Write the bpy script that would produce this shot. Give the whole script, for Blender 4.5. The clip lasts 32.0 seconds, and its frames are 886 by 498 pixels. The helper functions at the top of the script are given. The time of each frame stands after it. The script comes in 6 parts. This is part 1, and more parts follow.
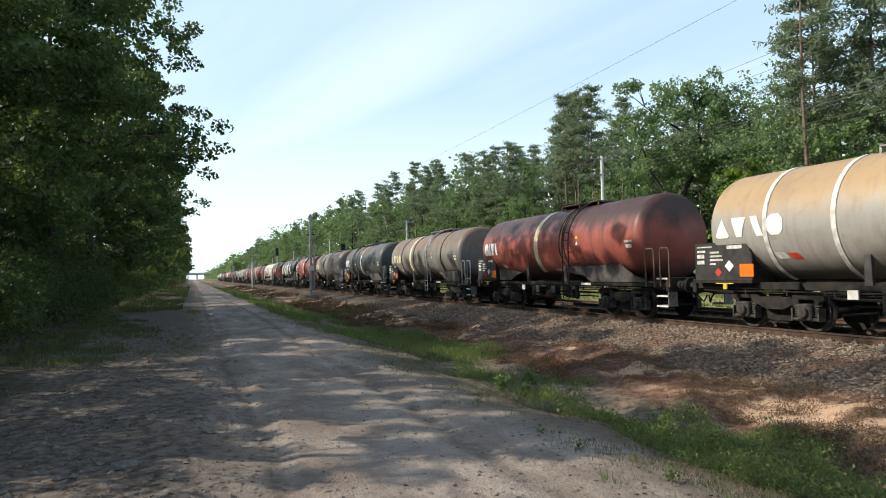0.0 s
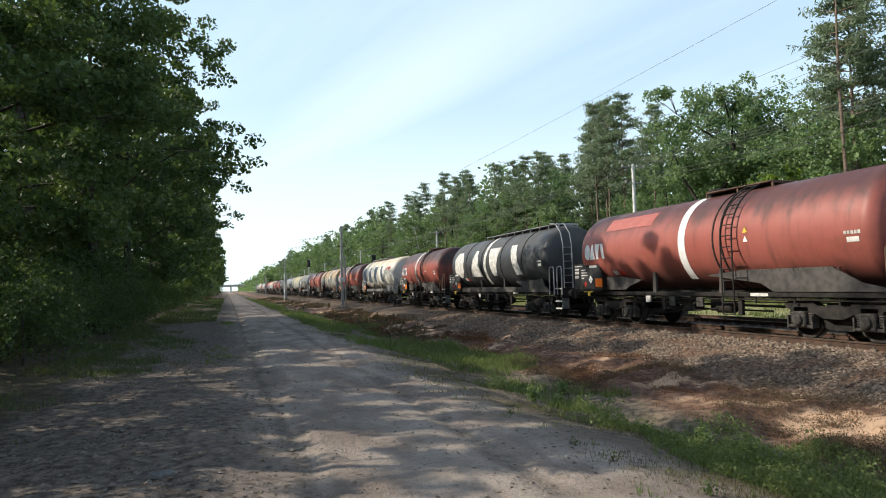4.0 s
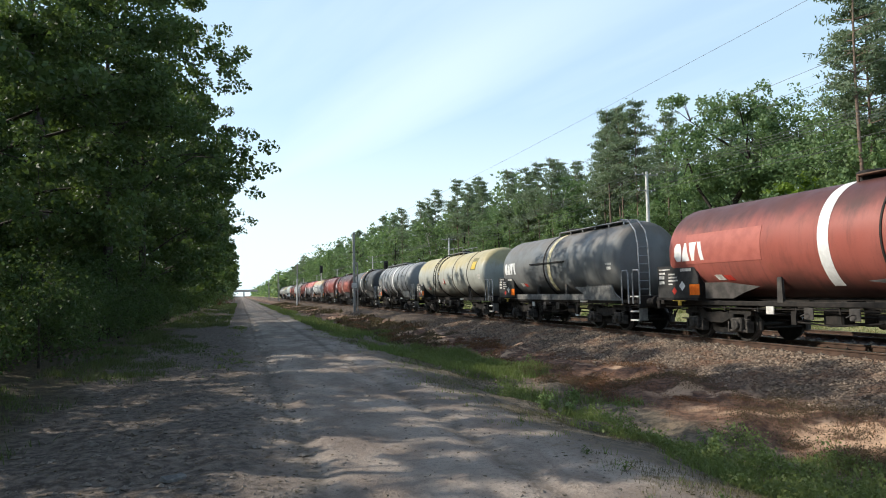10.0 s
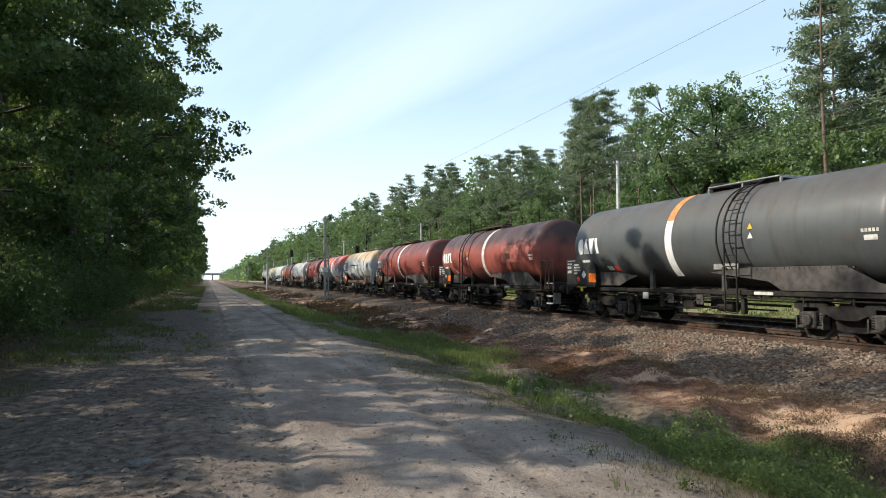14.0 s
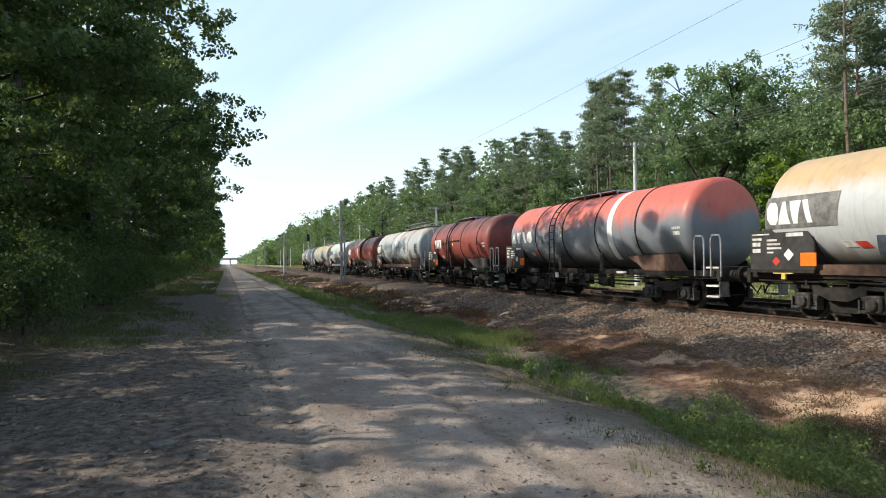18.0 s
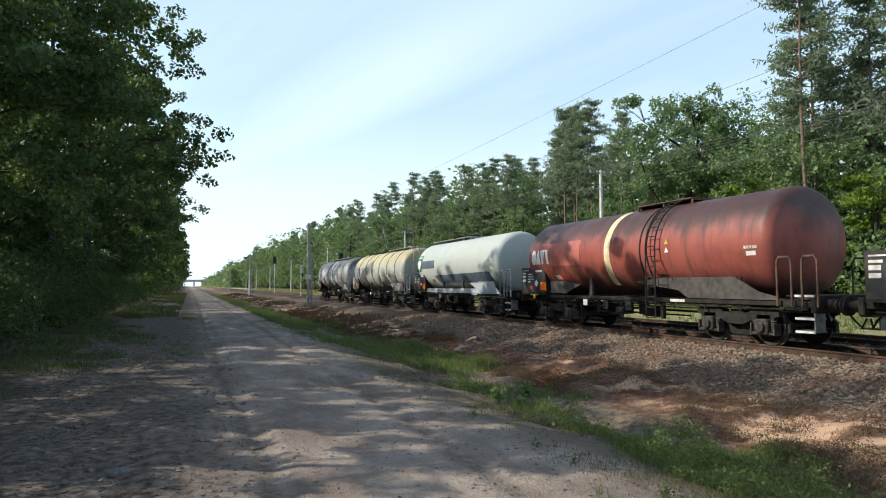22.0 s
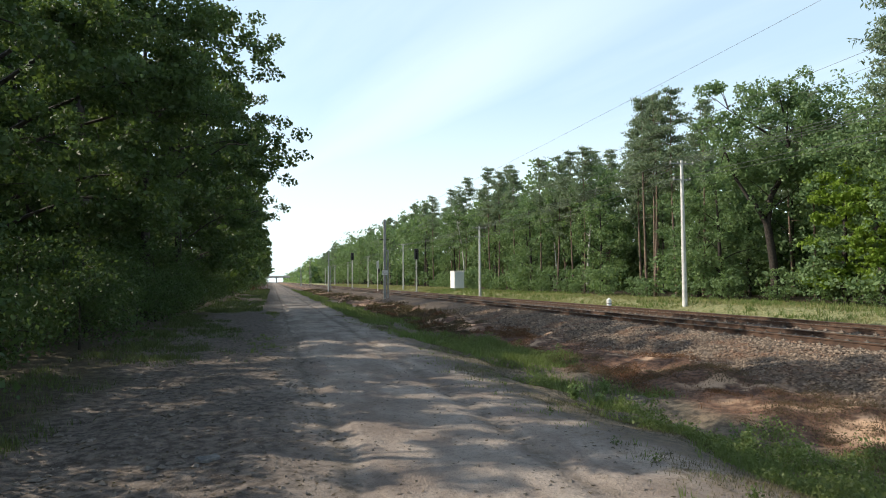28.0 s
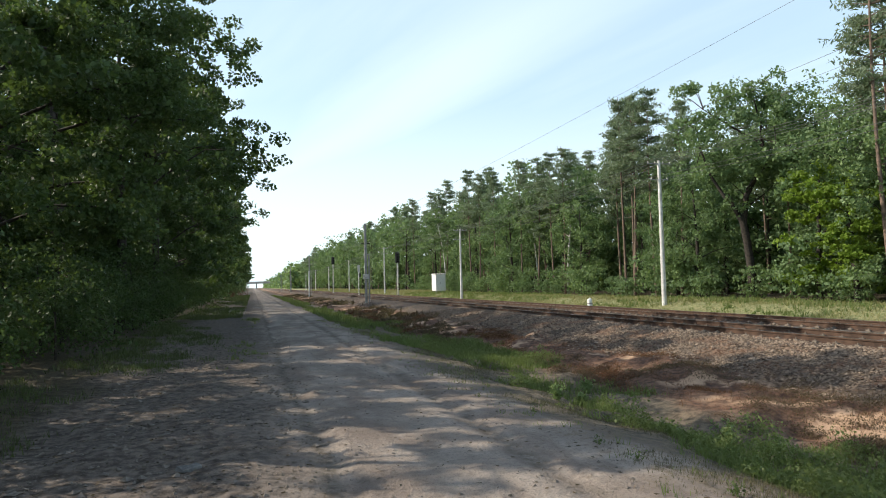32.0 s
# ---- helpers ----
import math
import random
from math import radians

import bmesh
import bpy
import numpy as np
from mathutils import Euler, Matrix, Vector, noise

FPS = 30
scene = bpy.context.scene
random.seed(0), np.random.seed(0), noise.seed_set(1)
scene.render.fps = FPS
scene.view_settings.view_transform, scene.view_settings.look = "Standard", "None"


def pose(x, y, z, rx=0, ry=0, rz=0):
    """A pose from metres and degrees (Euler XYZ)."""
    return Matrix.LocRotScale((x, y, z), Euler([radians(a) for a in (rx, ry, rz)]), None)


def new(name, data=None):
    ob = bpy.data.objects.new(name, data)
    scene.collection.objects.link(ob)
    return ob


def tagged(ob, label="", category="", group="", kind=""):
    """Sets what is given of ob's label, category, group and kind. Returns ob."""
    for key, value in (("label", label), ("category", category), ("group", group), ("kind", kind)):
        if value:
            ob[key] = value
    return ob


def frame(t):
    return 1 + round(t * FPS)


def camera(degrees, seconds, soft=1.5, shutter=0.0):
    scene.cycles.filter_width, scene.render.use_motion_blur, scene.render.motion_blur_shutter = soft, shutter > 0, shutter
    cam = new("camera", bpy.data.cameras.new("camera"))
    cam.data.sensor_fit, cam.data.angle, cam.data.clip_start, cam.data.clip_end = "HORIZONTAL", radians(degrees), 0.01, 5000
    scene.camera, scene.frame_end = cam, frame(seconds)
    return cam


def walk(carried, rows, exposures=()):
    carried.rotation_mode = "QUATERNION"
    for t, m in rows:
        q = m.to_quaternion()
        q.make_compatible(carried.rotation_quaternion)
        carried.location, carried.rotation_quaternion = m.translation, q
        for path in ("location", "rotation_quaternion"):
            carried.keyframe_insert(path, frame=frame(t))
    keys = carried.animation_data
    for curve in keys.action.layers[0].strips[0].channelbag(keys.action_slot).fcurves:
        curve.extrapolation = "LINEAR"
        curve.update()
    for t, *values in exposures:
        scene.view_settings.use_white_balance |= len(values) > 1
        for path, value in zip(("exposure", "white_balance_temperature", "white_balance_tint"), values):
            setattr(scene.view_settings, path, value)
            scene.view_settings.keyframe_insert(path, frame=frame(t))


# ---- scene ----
cam = camera(68.11, 32.0, soft=1.0)
EYE = 1.8
# seconds, yaw, pitch, roll of the camera, which is held in the hand on one spot
VIEW = [
    (0.0, -20.87, 2.14, 1.20), (0.5, -20.41, 2.06, 0.55), (1.0, -19.71, 2.15, 0.47), (1.5, -19.46, 2.32, 0.47),
    (2.0, -19.37, 2.56, 0.57), (2.5, -19.02, 2.76, 0.66), (3.0, -18.69, 3.02, 0.78), (3.5, -18.45, 3.17, 0.95),
    (4.0, -18.22, 3.12, 1.55), (4.5, -17.86, 2.96, 1.92), (6.5, -17.24, 2.77, 1.25), (7.0, -17.21, 2.92, 1.34),
    (7.5, -17.10, 3.09, 1.61), (8.0, -16.98, 3.27, 1.41), (8.5, -16.97, 3.42, 1.14), (9.0, -17.02, 3.51, 1.04),
    (9.5, -17.04, 3.59, 1.11), (10.0, -17.18, 3.73, 1.09), (10.5, -17.30, 3.85, 0.94), (11.0, -17.48, 3.92, 0.96),
    (11.5, -17.55, 4.00, 1.05), (12.0, -17.56, 4.03, 1.28), (12.5, -17.52, 3.84, 1.28), (13.0, -17.93, 3.64, 0.47),
    (13.5, -18.77, 3.12, 0.52), (14.0, -19.68, 2.44, 0.48), (14.5, -20.43, 1.92, 0.63), (16.5, -22.39, 0.69, 0.48),
    (17.0, -21.92, 1.10, 0.52), (17.5, -19.77, 1.29, 0.66), (18.0, -18.30, 1.03, 0.74), (18.5, -17.64, 0.68, 1.31),
    (19.0, -17.47, 0.32, 1.31), (19.5, -17.68, 0.18, 1.31), (20.0, -18.15, 0.44, 1.11), (20.5, -22.44, 1.74, 0.54),
    (21.0, -24.51, 1.90, 0.50), (21.5, -23.03, 2.53, 0.34), (22.0, -21.09, 3.11, 0.21), (22.5, -19.40, 3.53, 0.18),
    (23.0, -18.63, 3.75, 0.13), (23.5, -18.02, 3.83, -0.13), (24.0, -17.82, 3.67, -0.04), (24.5, -18.01, 3.38, 0.00),
    (25.0, -18.07, 3.12, -0.16), (25.5, -17.68, 3.15, -0.07), (27.5, -15.30, 2.88, 0.72), (28.0, -14.56, 2.73, 0.41),
    (28.5, -14.23, 2.65, 0.38), (29.0, -15.21, 2.65, 0.29), (29.5, -15.60, 2.83, 0.18), (30.0, -15.62, 3.06, -0.02),
    (30.5, -15.77, 3.08, 0.37), (31.0, -16.02, 2.99, 0.61), (31.5, -16.19, 2.91, 0.94), (32.0, -16.18, 2.95, 1.40),
]
walk(cam, [(t, pose(0, 0, EYE, 90 + p, r, y)) for t, y, p, r in VIEW],
     exposures=[(0.0, 0.05, 6500, 10), (7.5, 0.05, 6500, 10), (9.5, 0.01, 6340, 10), (12.5, -0.01, 6150, 10), (14.0, 0.05, 6450, 10), (17.0, 0.15, 6650, 10), (18.0, 0.09, 6480, 10), (19.0, 0.12, 6700, 11), (20.0, 0.19, 6950, 13), (21.0, 0.03, 6400, 10), (22.0, 0.02, 6350, 10),
                (23.0, 0.01, 6250, 10), (25.5, -0.02, 6150, 10), (28.0, 0.07, 6550, 10), (32.0, 0.08, 6550, 10)])

# ---- sky and sun ----
SUN_AZ, SUN_EL = -68.0, 33.0   # degrees from the track's direction (+y), clockwise; above the horizon
_a, _e = radians(SUN_AZ), radians(SUN_EL)
SUN_DIR = Vector((math.sin(_a) * math.cos(_e), math.cos(_a) * math.cos(_e), math.sin(_e)))
sun_data = bpy.data.lights.new("sun", "SUN")
sun_data.energy, sun_data.angle, sun_data.color = 5.0, radians(0.5), (1.0, 0.91, 0.77)
sun = new("sun", sun_data)
sun.matrix_world = SUN_DIR.to_track_quat("Z", "Y").to_matrix().to_4x4()


# ---- node helpers ----
class Nodes:
    """Short calls to build a node tree."""

    def __init__(self, tree):
        self.t, self.n, self.l = tree, tree.nodes, tree.links
        self.n.clear()

    def put(self, sock, v):
        if isinstance(v, bpy.types.NodeSocket):
            self.l.new(v, sock)
        elif v is not None:
            sock.default_value = (*v, 1) if isinstance(v, tuple) and len(v) == 3 and sock.type == "RGBA" else v

    def add(self, kind, **ins):
        nd = self.n.new(kind)
        for k, v in ins.items():
            self.put(nd.inputs[k.replace("_", " ")], v)
        return nd

    def coord(self, which="Object"):
        return self.n.new("ShaderNodeTexCoord").outputs[which]

    def scaled(self, vec, x, y, z):
        nd = self.add("ShaderNodeVectorMath", Vector=vec)
        nd.operation = "MULTIPLY"
        nd.inputs[1].default_value = (x, y, z)
        return nd.outputs[0]

    def plus(self, a, b):
        nd = self.n.new("ShaderNodeVectorMath")
        nd.operation = "ADD"
        self.put(nd.inputs[0], a), self.put(nd.inputs[1], b)
        return nd.outputs[0]

    def noise(self, vec, scale, detail=3.0, rough=0.55):
        nd = self.add("ShaderNodeTexNoise", Vector=vec, Scale=scale, Detail=detail, Roughness=rough)
        return nd.outputs[0]

    def voronoi(self, vec, scale, out="Distance"):
        nd = self.add("ShaderNodeTexVoronoi", Vector=vec, Scale=scale)
        return nd.outputs[out]

    def math(self, op, a, b=0.0):
        nd = self.n.new("ShaderNodeMath")
        nd.operation = op
        self.put(nd.inputs[0], a), self.put(nd.inputs[1], b)
        return nd.outputs[0]

    def step(self, v, lo, hi, a=0.0, b=1.0):
        nd = self.n.new("ShaderNodeMapRange")
        nd.interpolation_type = "SMOOTHSTEP"
        for i, s in enumerate((v, lo, hi, a, b)):
            self.put(nd.inputs[i], s)
        return nd.outputs[0]

    def mix(self, f, a, b, mode="MIX"):
        nd = self.n.new("ShaderNodeMix")
        nd.data_type, nd.blend_type = "RGBA", mode
        self.put(nd.inputs[0], f), self.put(nd.inputs[6], a), self.put(nd.inputs[7], b)
        return nd.outputs[2]

    def axes(self, vec):
        return self.add("ShaderNodeSeparateXYZ", Vector=vec).outputs

    def bump(self, h, strength=0.3, dist=0.02):
        return self.add("ShaderNodeBump", Strength=strength, Distance=dist, Height=h).outputs[0]

    def finish(self, base, rough=0.7, metal=0.0, normal=None, spec=0.4, emit=None, power=0.0):
        p = self.add("ShaderNodeBsdfPrincipled")
        self.put(p.inputs["Base Color"], base), self.put(p.inputs["Roughness"], rough), self.put(p.inputs["Metallic"], metal)
        self.put(p.inputs["Specular IOR Level"], spec)
        if normal is not None:
            self.put(p.inputs["Normal"], normal)
        if emit:
            self.put(p.inputs["Emission Color"], emit)
            p.inputs["Emission Strength"].default_value = power
        self.l.new(p.outputs[0], self.add("ShaderNodeOutputMaterial").inputs[0])


def material(name):
    m = bpy.data.materials.new(name)
    m.use_nodes = True
    return m, Nodes(m.node_tree)


# ---- sky: clear blue with thin high streaks ----
world = bpy.data.worlds.new("sky")
scene.world = world
world.use_nodes = True
w = Nodes(world.node_tree)
skytex = w.n.new("ShaderNodeTexSky")
skytex.sky_type, skytex.sun_disc = "NISHITA", False
skytex.sun_elevation, skytex.sun_rotation = radians(SUN_EL), radians(SUN_AZ % 360)
skytex.air_density, skytex.dust_density, skytex.ozone_density = 1.0, 1.4, 0.8
gen = w.coord("Generated")
gx, gy, gzz = w.axes(gen)
# direction flattened to a high plane, so that the streaks run out to the horizon
inv = w.math("DIVIDE", 1.0, w.math("MAXIMUM", w.math("ADD", gzz, 0.12), 0.05))
plane = w.add("ShaderNodeCombineXYZ", X=w.math("MULTIPLY", gx, inv), Y=w.math("MULTIPLY", gy, inv), Z=0.0).outputs[0]
rot = w.add("ShaderNodeVectorRotate", Vector=plane, Angle=radians(-20))
rot.rotation_type = "Z_AXIS"
long = w.scaled(rot.outputs[0], 1.7, 0.30, 1.0)
wisps = w.noise(long, 0.9, 5.0, 0.55)
band = w.step(wisps, 0.42, 0.70)
# one broad streak of thin cloud
px, py, _pz = w.axes(plane)
off = w.math("ADD", w.math("MULTIPLY", w.math("SUBTRACT", px, 0.085), 0.941), w.math("MULTIPLY", w.math("SUBTRACT", py, 3.6), 0.339))
off = w.math("ABSOLUTE", w.math("ADD", off, w.math("MULTIPLY", w.math("SUBTRACT", wisps, 0.5), 0.5)))
streak = w.math("MULTIPLY", w.step(off, 0.42, 0.0), w.step(py, 1.0, 2.2, 0.25, 0.55))
veil = w.math("ADD", 0.10, w.math("MULTIPLY", band, 0.30))
veil = w.math("MAXIMUM", veil, streak)
veil = w.math("MULTIPLY", veil, w.step(gzz, 0.40, 0.72, 1.0, 0.1))   # clearer overhead
veil = w.math("MAXIMUM", veil, w.step(gzz, 0.34, 0.0, 0.0, 0.95))
skycol = w.mix(w.step(gzz, 0.38, 0.70, 0.45, 0.05), skytex.outputs[0], (4.5, 5.9, 7.3))
skycol = w.mix(veil, skycol, (5.55, 6.15, 6.35))
skycol = w.mix(1.0, skycol, (0.965, 1.0, 0.985), "MULTIPLY")
bg = w.add("ShaderNodeBackground", Color=skycol, Strength=0.19)
w.l.new(bg.outputs[0], w.add("ShaderNodeOutputWorld").inputs[0])


# ---- materials ----
def plain(name, a, b, scale=6.0, rough=0.7, metal=0.0, bump=0.15, fine=60.0, spec=0.35, vary=0.0):
    """Two tones broken by noise at two scales, with a fine relief."""
    m, n = material(name)
    c = n.coord()
    big, small = n.noise(c, scale, 4.0), n.noise(c, fine, 2.0)
    col = n.mix(n.step(n.math("ADD", n.math("MULTIPLY", big, 0.7), n.math("MULTIPLY", small, 0.3)), 0.36, 0.64), a, b)
    if vary:
        rnd = n.n.new("ShaderNodeObjectInfo").outputs["Random"]
        col = n.mix(n.math("MULTIPLY", rnd, vary), col, (a[0] * 0.5, a[1] * 0.5, a[2] * 0.5))
    n.finish(col, n.step(small, 0.3, 0.7, max(rough - 0.12, 0.05), min(rough + 0.12, 1)), metal, n.bump(small, bump, 0.01), spec)
    return m


def leaf_material(name, a, b, c, glow=0.35):
    """Leaves: colours vary from leaf to leaf, and light comes through them."""
    m, n = material(name)
    isl = n.n.new("ShaderNodeNewGeometry").outputs["Random Per Island"]
    obj = n.n.new("ShaderNodeObjectInfo").outputs["Random"]
    patch = n.noise(n.coord(), 0.35, 2.0)
    col = n.mix(isl, a, b)
    col = n.mix(n.step(n.math("ADD", n.math("MULTIPLY", patch, 0.6), n.math("MULTIPLY", obj, 0.4)), 0.35, 0.7, 0.0, 0.75), col, c)
    dif = n.add("ShaderNodeBsdfPrincipled", Base_Color=col, Roughness=0.55)
    dif.inputs["Specular IOR Level"].default_value = 0.3
    tra = n.add("ShaderNodeBsdfTranslucent", Color=n.mix(0.35, col, (0.20, 0.30, 0.03)))
    mixed = n.add("ShaderNodeMixShader", Fac=glow)
    n.l.new(dif.outputs[0], mixed.inputs[1]), n.l.new(tra.outputs[0], mixed.inputs[2])
    n.l.new(mixed.outputs[0], n.add("ShaderNodeOutputMaterial").inputs[0])
    return m


def tank_paint(name, side, top, low, top_from=0.35, grime=0.5, dark=(0.03, 0.028, 0.025), rough=0.48):
    """Weathered tank paint: side colour, sun-bleached or rusty top, a belly tone of its own, mostly darker, streaks
    that run down from the top.
    """
    m, n = material(name)
    c = n.coord()
    x, y, z = n.axes(c)
    patch = n.noise(c, 0.9, 4.0)
    runs = n.noise(n.scaled(c, 1.0, 2.0, 0.45), 1.5, 5.0, 0.62)
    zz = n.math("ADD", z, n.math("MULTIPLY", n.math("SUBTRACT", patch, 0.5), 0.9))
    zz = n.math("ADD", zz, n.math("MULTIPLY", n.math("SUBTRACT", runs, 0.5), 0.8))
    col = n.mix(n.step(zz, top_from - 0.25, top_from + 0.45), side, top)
    # the low tone takes over towards the tank's underside
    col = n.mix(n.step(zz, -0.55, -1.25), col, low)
    col = n.mix(n.math("MULTIPLY", n.step(runs, 0.47, 0.80), grime), col, dark)
    # thin runs of dirt below seams and fittings, and soot that lies in broad clouds
    thin_runs = n.noise(n.scaled(c, 0.5, 6.0, 0.35), 1.6, 4.0, 0.6)
    col = n.mix(n.math("MULTIPLY", n.math("MULTIPLY", n.step(thin_runs, 0.50, 0.72), n.step(patch, 0.35, 0.65)), 0.10 + 0.32 * grime), col, dark)
    soot = n.noise(n.scaled(c, 1.0, 0.6, 1.0), 0.55, 5.0, 0.65)
    col = n.mix(n.math("MULTIPLY", n.step(soot, 0.46, 0.66), 0.55 * grime), col, dark)
    fine = n.noise(c, 38.0, 3.0)
    col = n.mix(n.math("MULTIPLY", n.step(fine, 0.55, 0.75), 0.22), col, dark)
    col = n.mix(n.math("MULTIPLY", n.step(n.noise(c, 2.6, 5.0), 0.58, 0.72), 0.25 * grime + 0.05), col, (0.16, 0.07, 0.03))
    n.finish(col, n.step(patch, 0.3, 0.7, rough - 0.1, rough + 0.15), 0.0, n.bump(n.noise(c, 1.6, 3.0), 0.06, 0.05), 0.35)
    return m


M = {}
M["steel_dark"] = plain("grimy black steel", (0.011, 0.0105, 0.010), (0.033, 0.028, 0.024), 5, 0.75, 0.0, spec=0.25)
M["steel_brown"] = plain("rust-brown steel", (0.07, 0.045, 0.034), (0.15, 0.085, 0.055), 5, 0.75, 0.1)
M["steel_grey"] = plain("galvanised steel", (0.24, 0.245, 0.25), (0.40, 0.41, 0.42), 7, 0.5, 0.6)
M["wheel"] = plain("wheel steel", (0.014, 0.012, 0.010), (0.035, 0.029, 0.025), 6, 0.65, 0.2, spec=0.3)
M["axle"] = plain("dusty grey cast steel", (0.020, 0.018, 0.016), (0.075, 0.067, 0.058), 7, 0.75, 0.0, 0.3)
M["rim"] = plain("worn wheel rim", (0.07, 0.064, 0.058), (0.17, 0.16, 0.15), 8, 0.4, 0.7)
M["rail_side"] = plain("rusty rail", (0.046, 0.029, 0.021), (0.105, 0.062, 0.042), 4, 0.8, 0.1)
M["rail_head"] = plain("worn rail head", (0.30, 0.29, 0.28), (0.42, 0.41, 0.40), 4, 0.3, 0.9)
M["concrete"] = plain("weathered concrete", (0.24, 0.235, 0.22), (0.37, 0.36, 0.34), 3, 0.85, 0, 0.25)
M["pole"] = plain("pale cast concrete", (0.50, 0.49, 0.46), (0.68, 0.67, 0.64), 3, 0.8, 0, 0.2)
M["sleeper"] = plain("brown-stained concrete", (0.10, 0.082, 0.066), (0.21, 0.175, 0.14), 4, 0.9, 0, 0.3)
M["white"] = plain("white paint", (0.70, 0.70, 0.68), (0.82, 0.82, 0.80), 8, 0.5)
M["white_dirty"] = plain("dirty white paint", (0.42, 0.40, 0.36), (0.74, 0.73, 0.69), 5, 0.55)
M["cream"] = plain("yellowed white paint", (0.55, 0.46, 0.24), (0.72, 0.66, 0.46), 4, 0.55)
M["orange"] = plain("orange plate", (0.75, 0.15, 0.01), (0.90, 0.21, 0.02), 9, 0.4)
M["orange_worn"] = plain("faded orange paint", (0.52, 0.19, 0.05), (0.66, 0.30, 0.10), 5, 0.55)
M["red"] = plain("red paint", (0.42, 0.03, 0.02), (0.55, 0.06, 0.04), 8, 0.5)
M["yellow"] = plain("yellow paint", (0.55, 0.38, 0.05), (0.68, 0.48, 0.08), 8, 0.5)
M["pale_sill"] = plain("pale blue-grey sill", (0.30, 0.335, 0.36), (0.40, 0.44, 0.46), 4, 0.5)
M["red_patch"] = plain("lighter red paint", (0.34, 0.10, 0.078), (0.42, 0.13, 0.10), 4, 0.5)
M["black_board"] = plain("black board", (0.022, 0.022, 0.023), (0.05, 0.048, 0.045), 4, 0.5)
M["grey_board"] = plain("dirty grey board", (0.10, 0.10, 0.095), (0.22, 0.215, 0.20), 6, 0.6)
M["skirt"] = plain("dark grey-brown skirt", (0.036, 0.033, 0.030), (0.088, 0.079, 0.071), 4, 0.65)
M["blue_grey"] = plain("slate paint", (0.06, 0.085, 0.115), (0.11, 0.14, 0.18), 4, 0.5)
M["green"] = plain("green paint", (0.02, 0.12, 0.05), (0.04, 0.18, 0.08), 6, 0.5)
M["olive"] = plain("olive paint", (0.14, 0.13, 0.05), (0.22, 0.20, 0.09), 6, 0.55)
M["stone"] = plain("grey stone", (0.10, 0.098, 0.095), (0.18, 0.175, 0.165), 14, 0.9, 0, 0.4)
M["bark_oak"] = plain("oak bark", (0.024, 0.020, 0.017), (0.058, 0.048, 0.039), 9, 0.95, 0, 0.8, 30)
M["bark_pine"] = plain("pine bark", (0.095, 0.072, 0.057), (0.22, 0.155, 0.115), 5, 0.95, 0, 0.8, 24)
M["bark_birch"] = plain("birch bark", (0.30, 0.28, 0.25), (0.62, 0.60, 0.56), 4, 0.85, 0, 0.4, 18)
M["wood_pole"] = plain("grey weathered wood", (0.13, 0.11, 0.09), (0.24, 0.21, 0.18), 6, 0.9, 0, 0.4)
M["wire"] = plain("dull wire", (0.06, 0.06, 0.06), (0.12, 0.12, 0.12), 6, 0.6, 0.4)
M["glass_lamp"] = plain("dark lens", (0.01, 0.01, 0.012), (0.03, 0.03, 0.03), 6, 0.15)
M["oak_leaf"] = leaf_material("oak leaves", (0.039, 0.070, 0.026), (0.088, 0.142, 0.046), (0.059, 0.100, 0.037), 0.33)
# the far wood's sunlit look is put into this paler leaf colour
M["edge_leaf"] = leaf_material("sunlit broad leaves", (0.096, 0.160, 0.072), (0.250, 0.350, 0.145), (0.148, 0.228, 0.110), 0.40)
M["bright_leaf"] = leaf_material("yellow-green leaves", (0.15, 0.25, 0.035), (0.27, 0.37, 0.055), (0.20, 0.30, 0.04), 0.48)
M["needle"] = leaf_material("pine needles", (0.125, 0.175, 0.115), (0.235, 0.290, 0.185), (0.178, 0.230, 0.148), 0.36)
M["grass"] = leaf_material("green grass", (0.090, 0.150, 0.040), (0.200, 0.265, 0.088), (0.165, 0.190, 0.070), 0.42)
M["weed_leaf"] = leaf_material("pale weed leaves", (0.14, 0.21, 0.075), (0.26, 0.33, 0.14), (0.19, 0.26, 0.10), 0.4)
M["dark_grass"] = leaf_material("dull green grass", (0.055, 0.085, 0.028), (0.115, 0.150, 0.055), (0.095, 0.105, 0.048), 0.3)
M["dry_grass"] = leaf_material("dry grass", (0.27, 0.25, 0.11), (0.18, 0.23, 0.075), (0.34, 0.30, 0.15), 0.36)
M["dead_weed"] = leaf_material("dead red-brown weeds", (0.105, 0.045, 0.027), (0.22, 0.095, 0.052), (0.15, 0.072, 0.042), 0.2)
M["bramble"] = leaf_material("dark brown bramble", (0.075, 0.045, 0.030), (0.160, 0.095, 0.060), (0.105, 0.072, 0.042), 0.2)
M["dead_grass"] = leaf_material("dead grey-brown grass", (0.085, 0.07, 0.045), (0.17, 0.14, 0.085), (0.11, 0.10, 0.05), 0.2)
M["litter"] = leaf_material("fallen leaves and twigs", (0.06, 0.045, 0.03), (0.14, 0.10, 0.065), (0.09, 0.07, 0.05), 0.1)
M["clod"] = plain("dry soil clod", (0.13, 0.11, 0.09), (0.22, 0.19, 0.16), 20, 0.95, 0, 0.3)


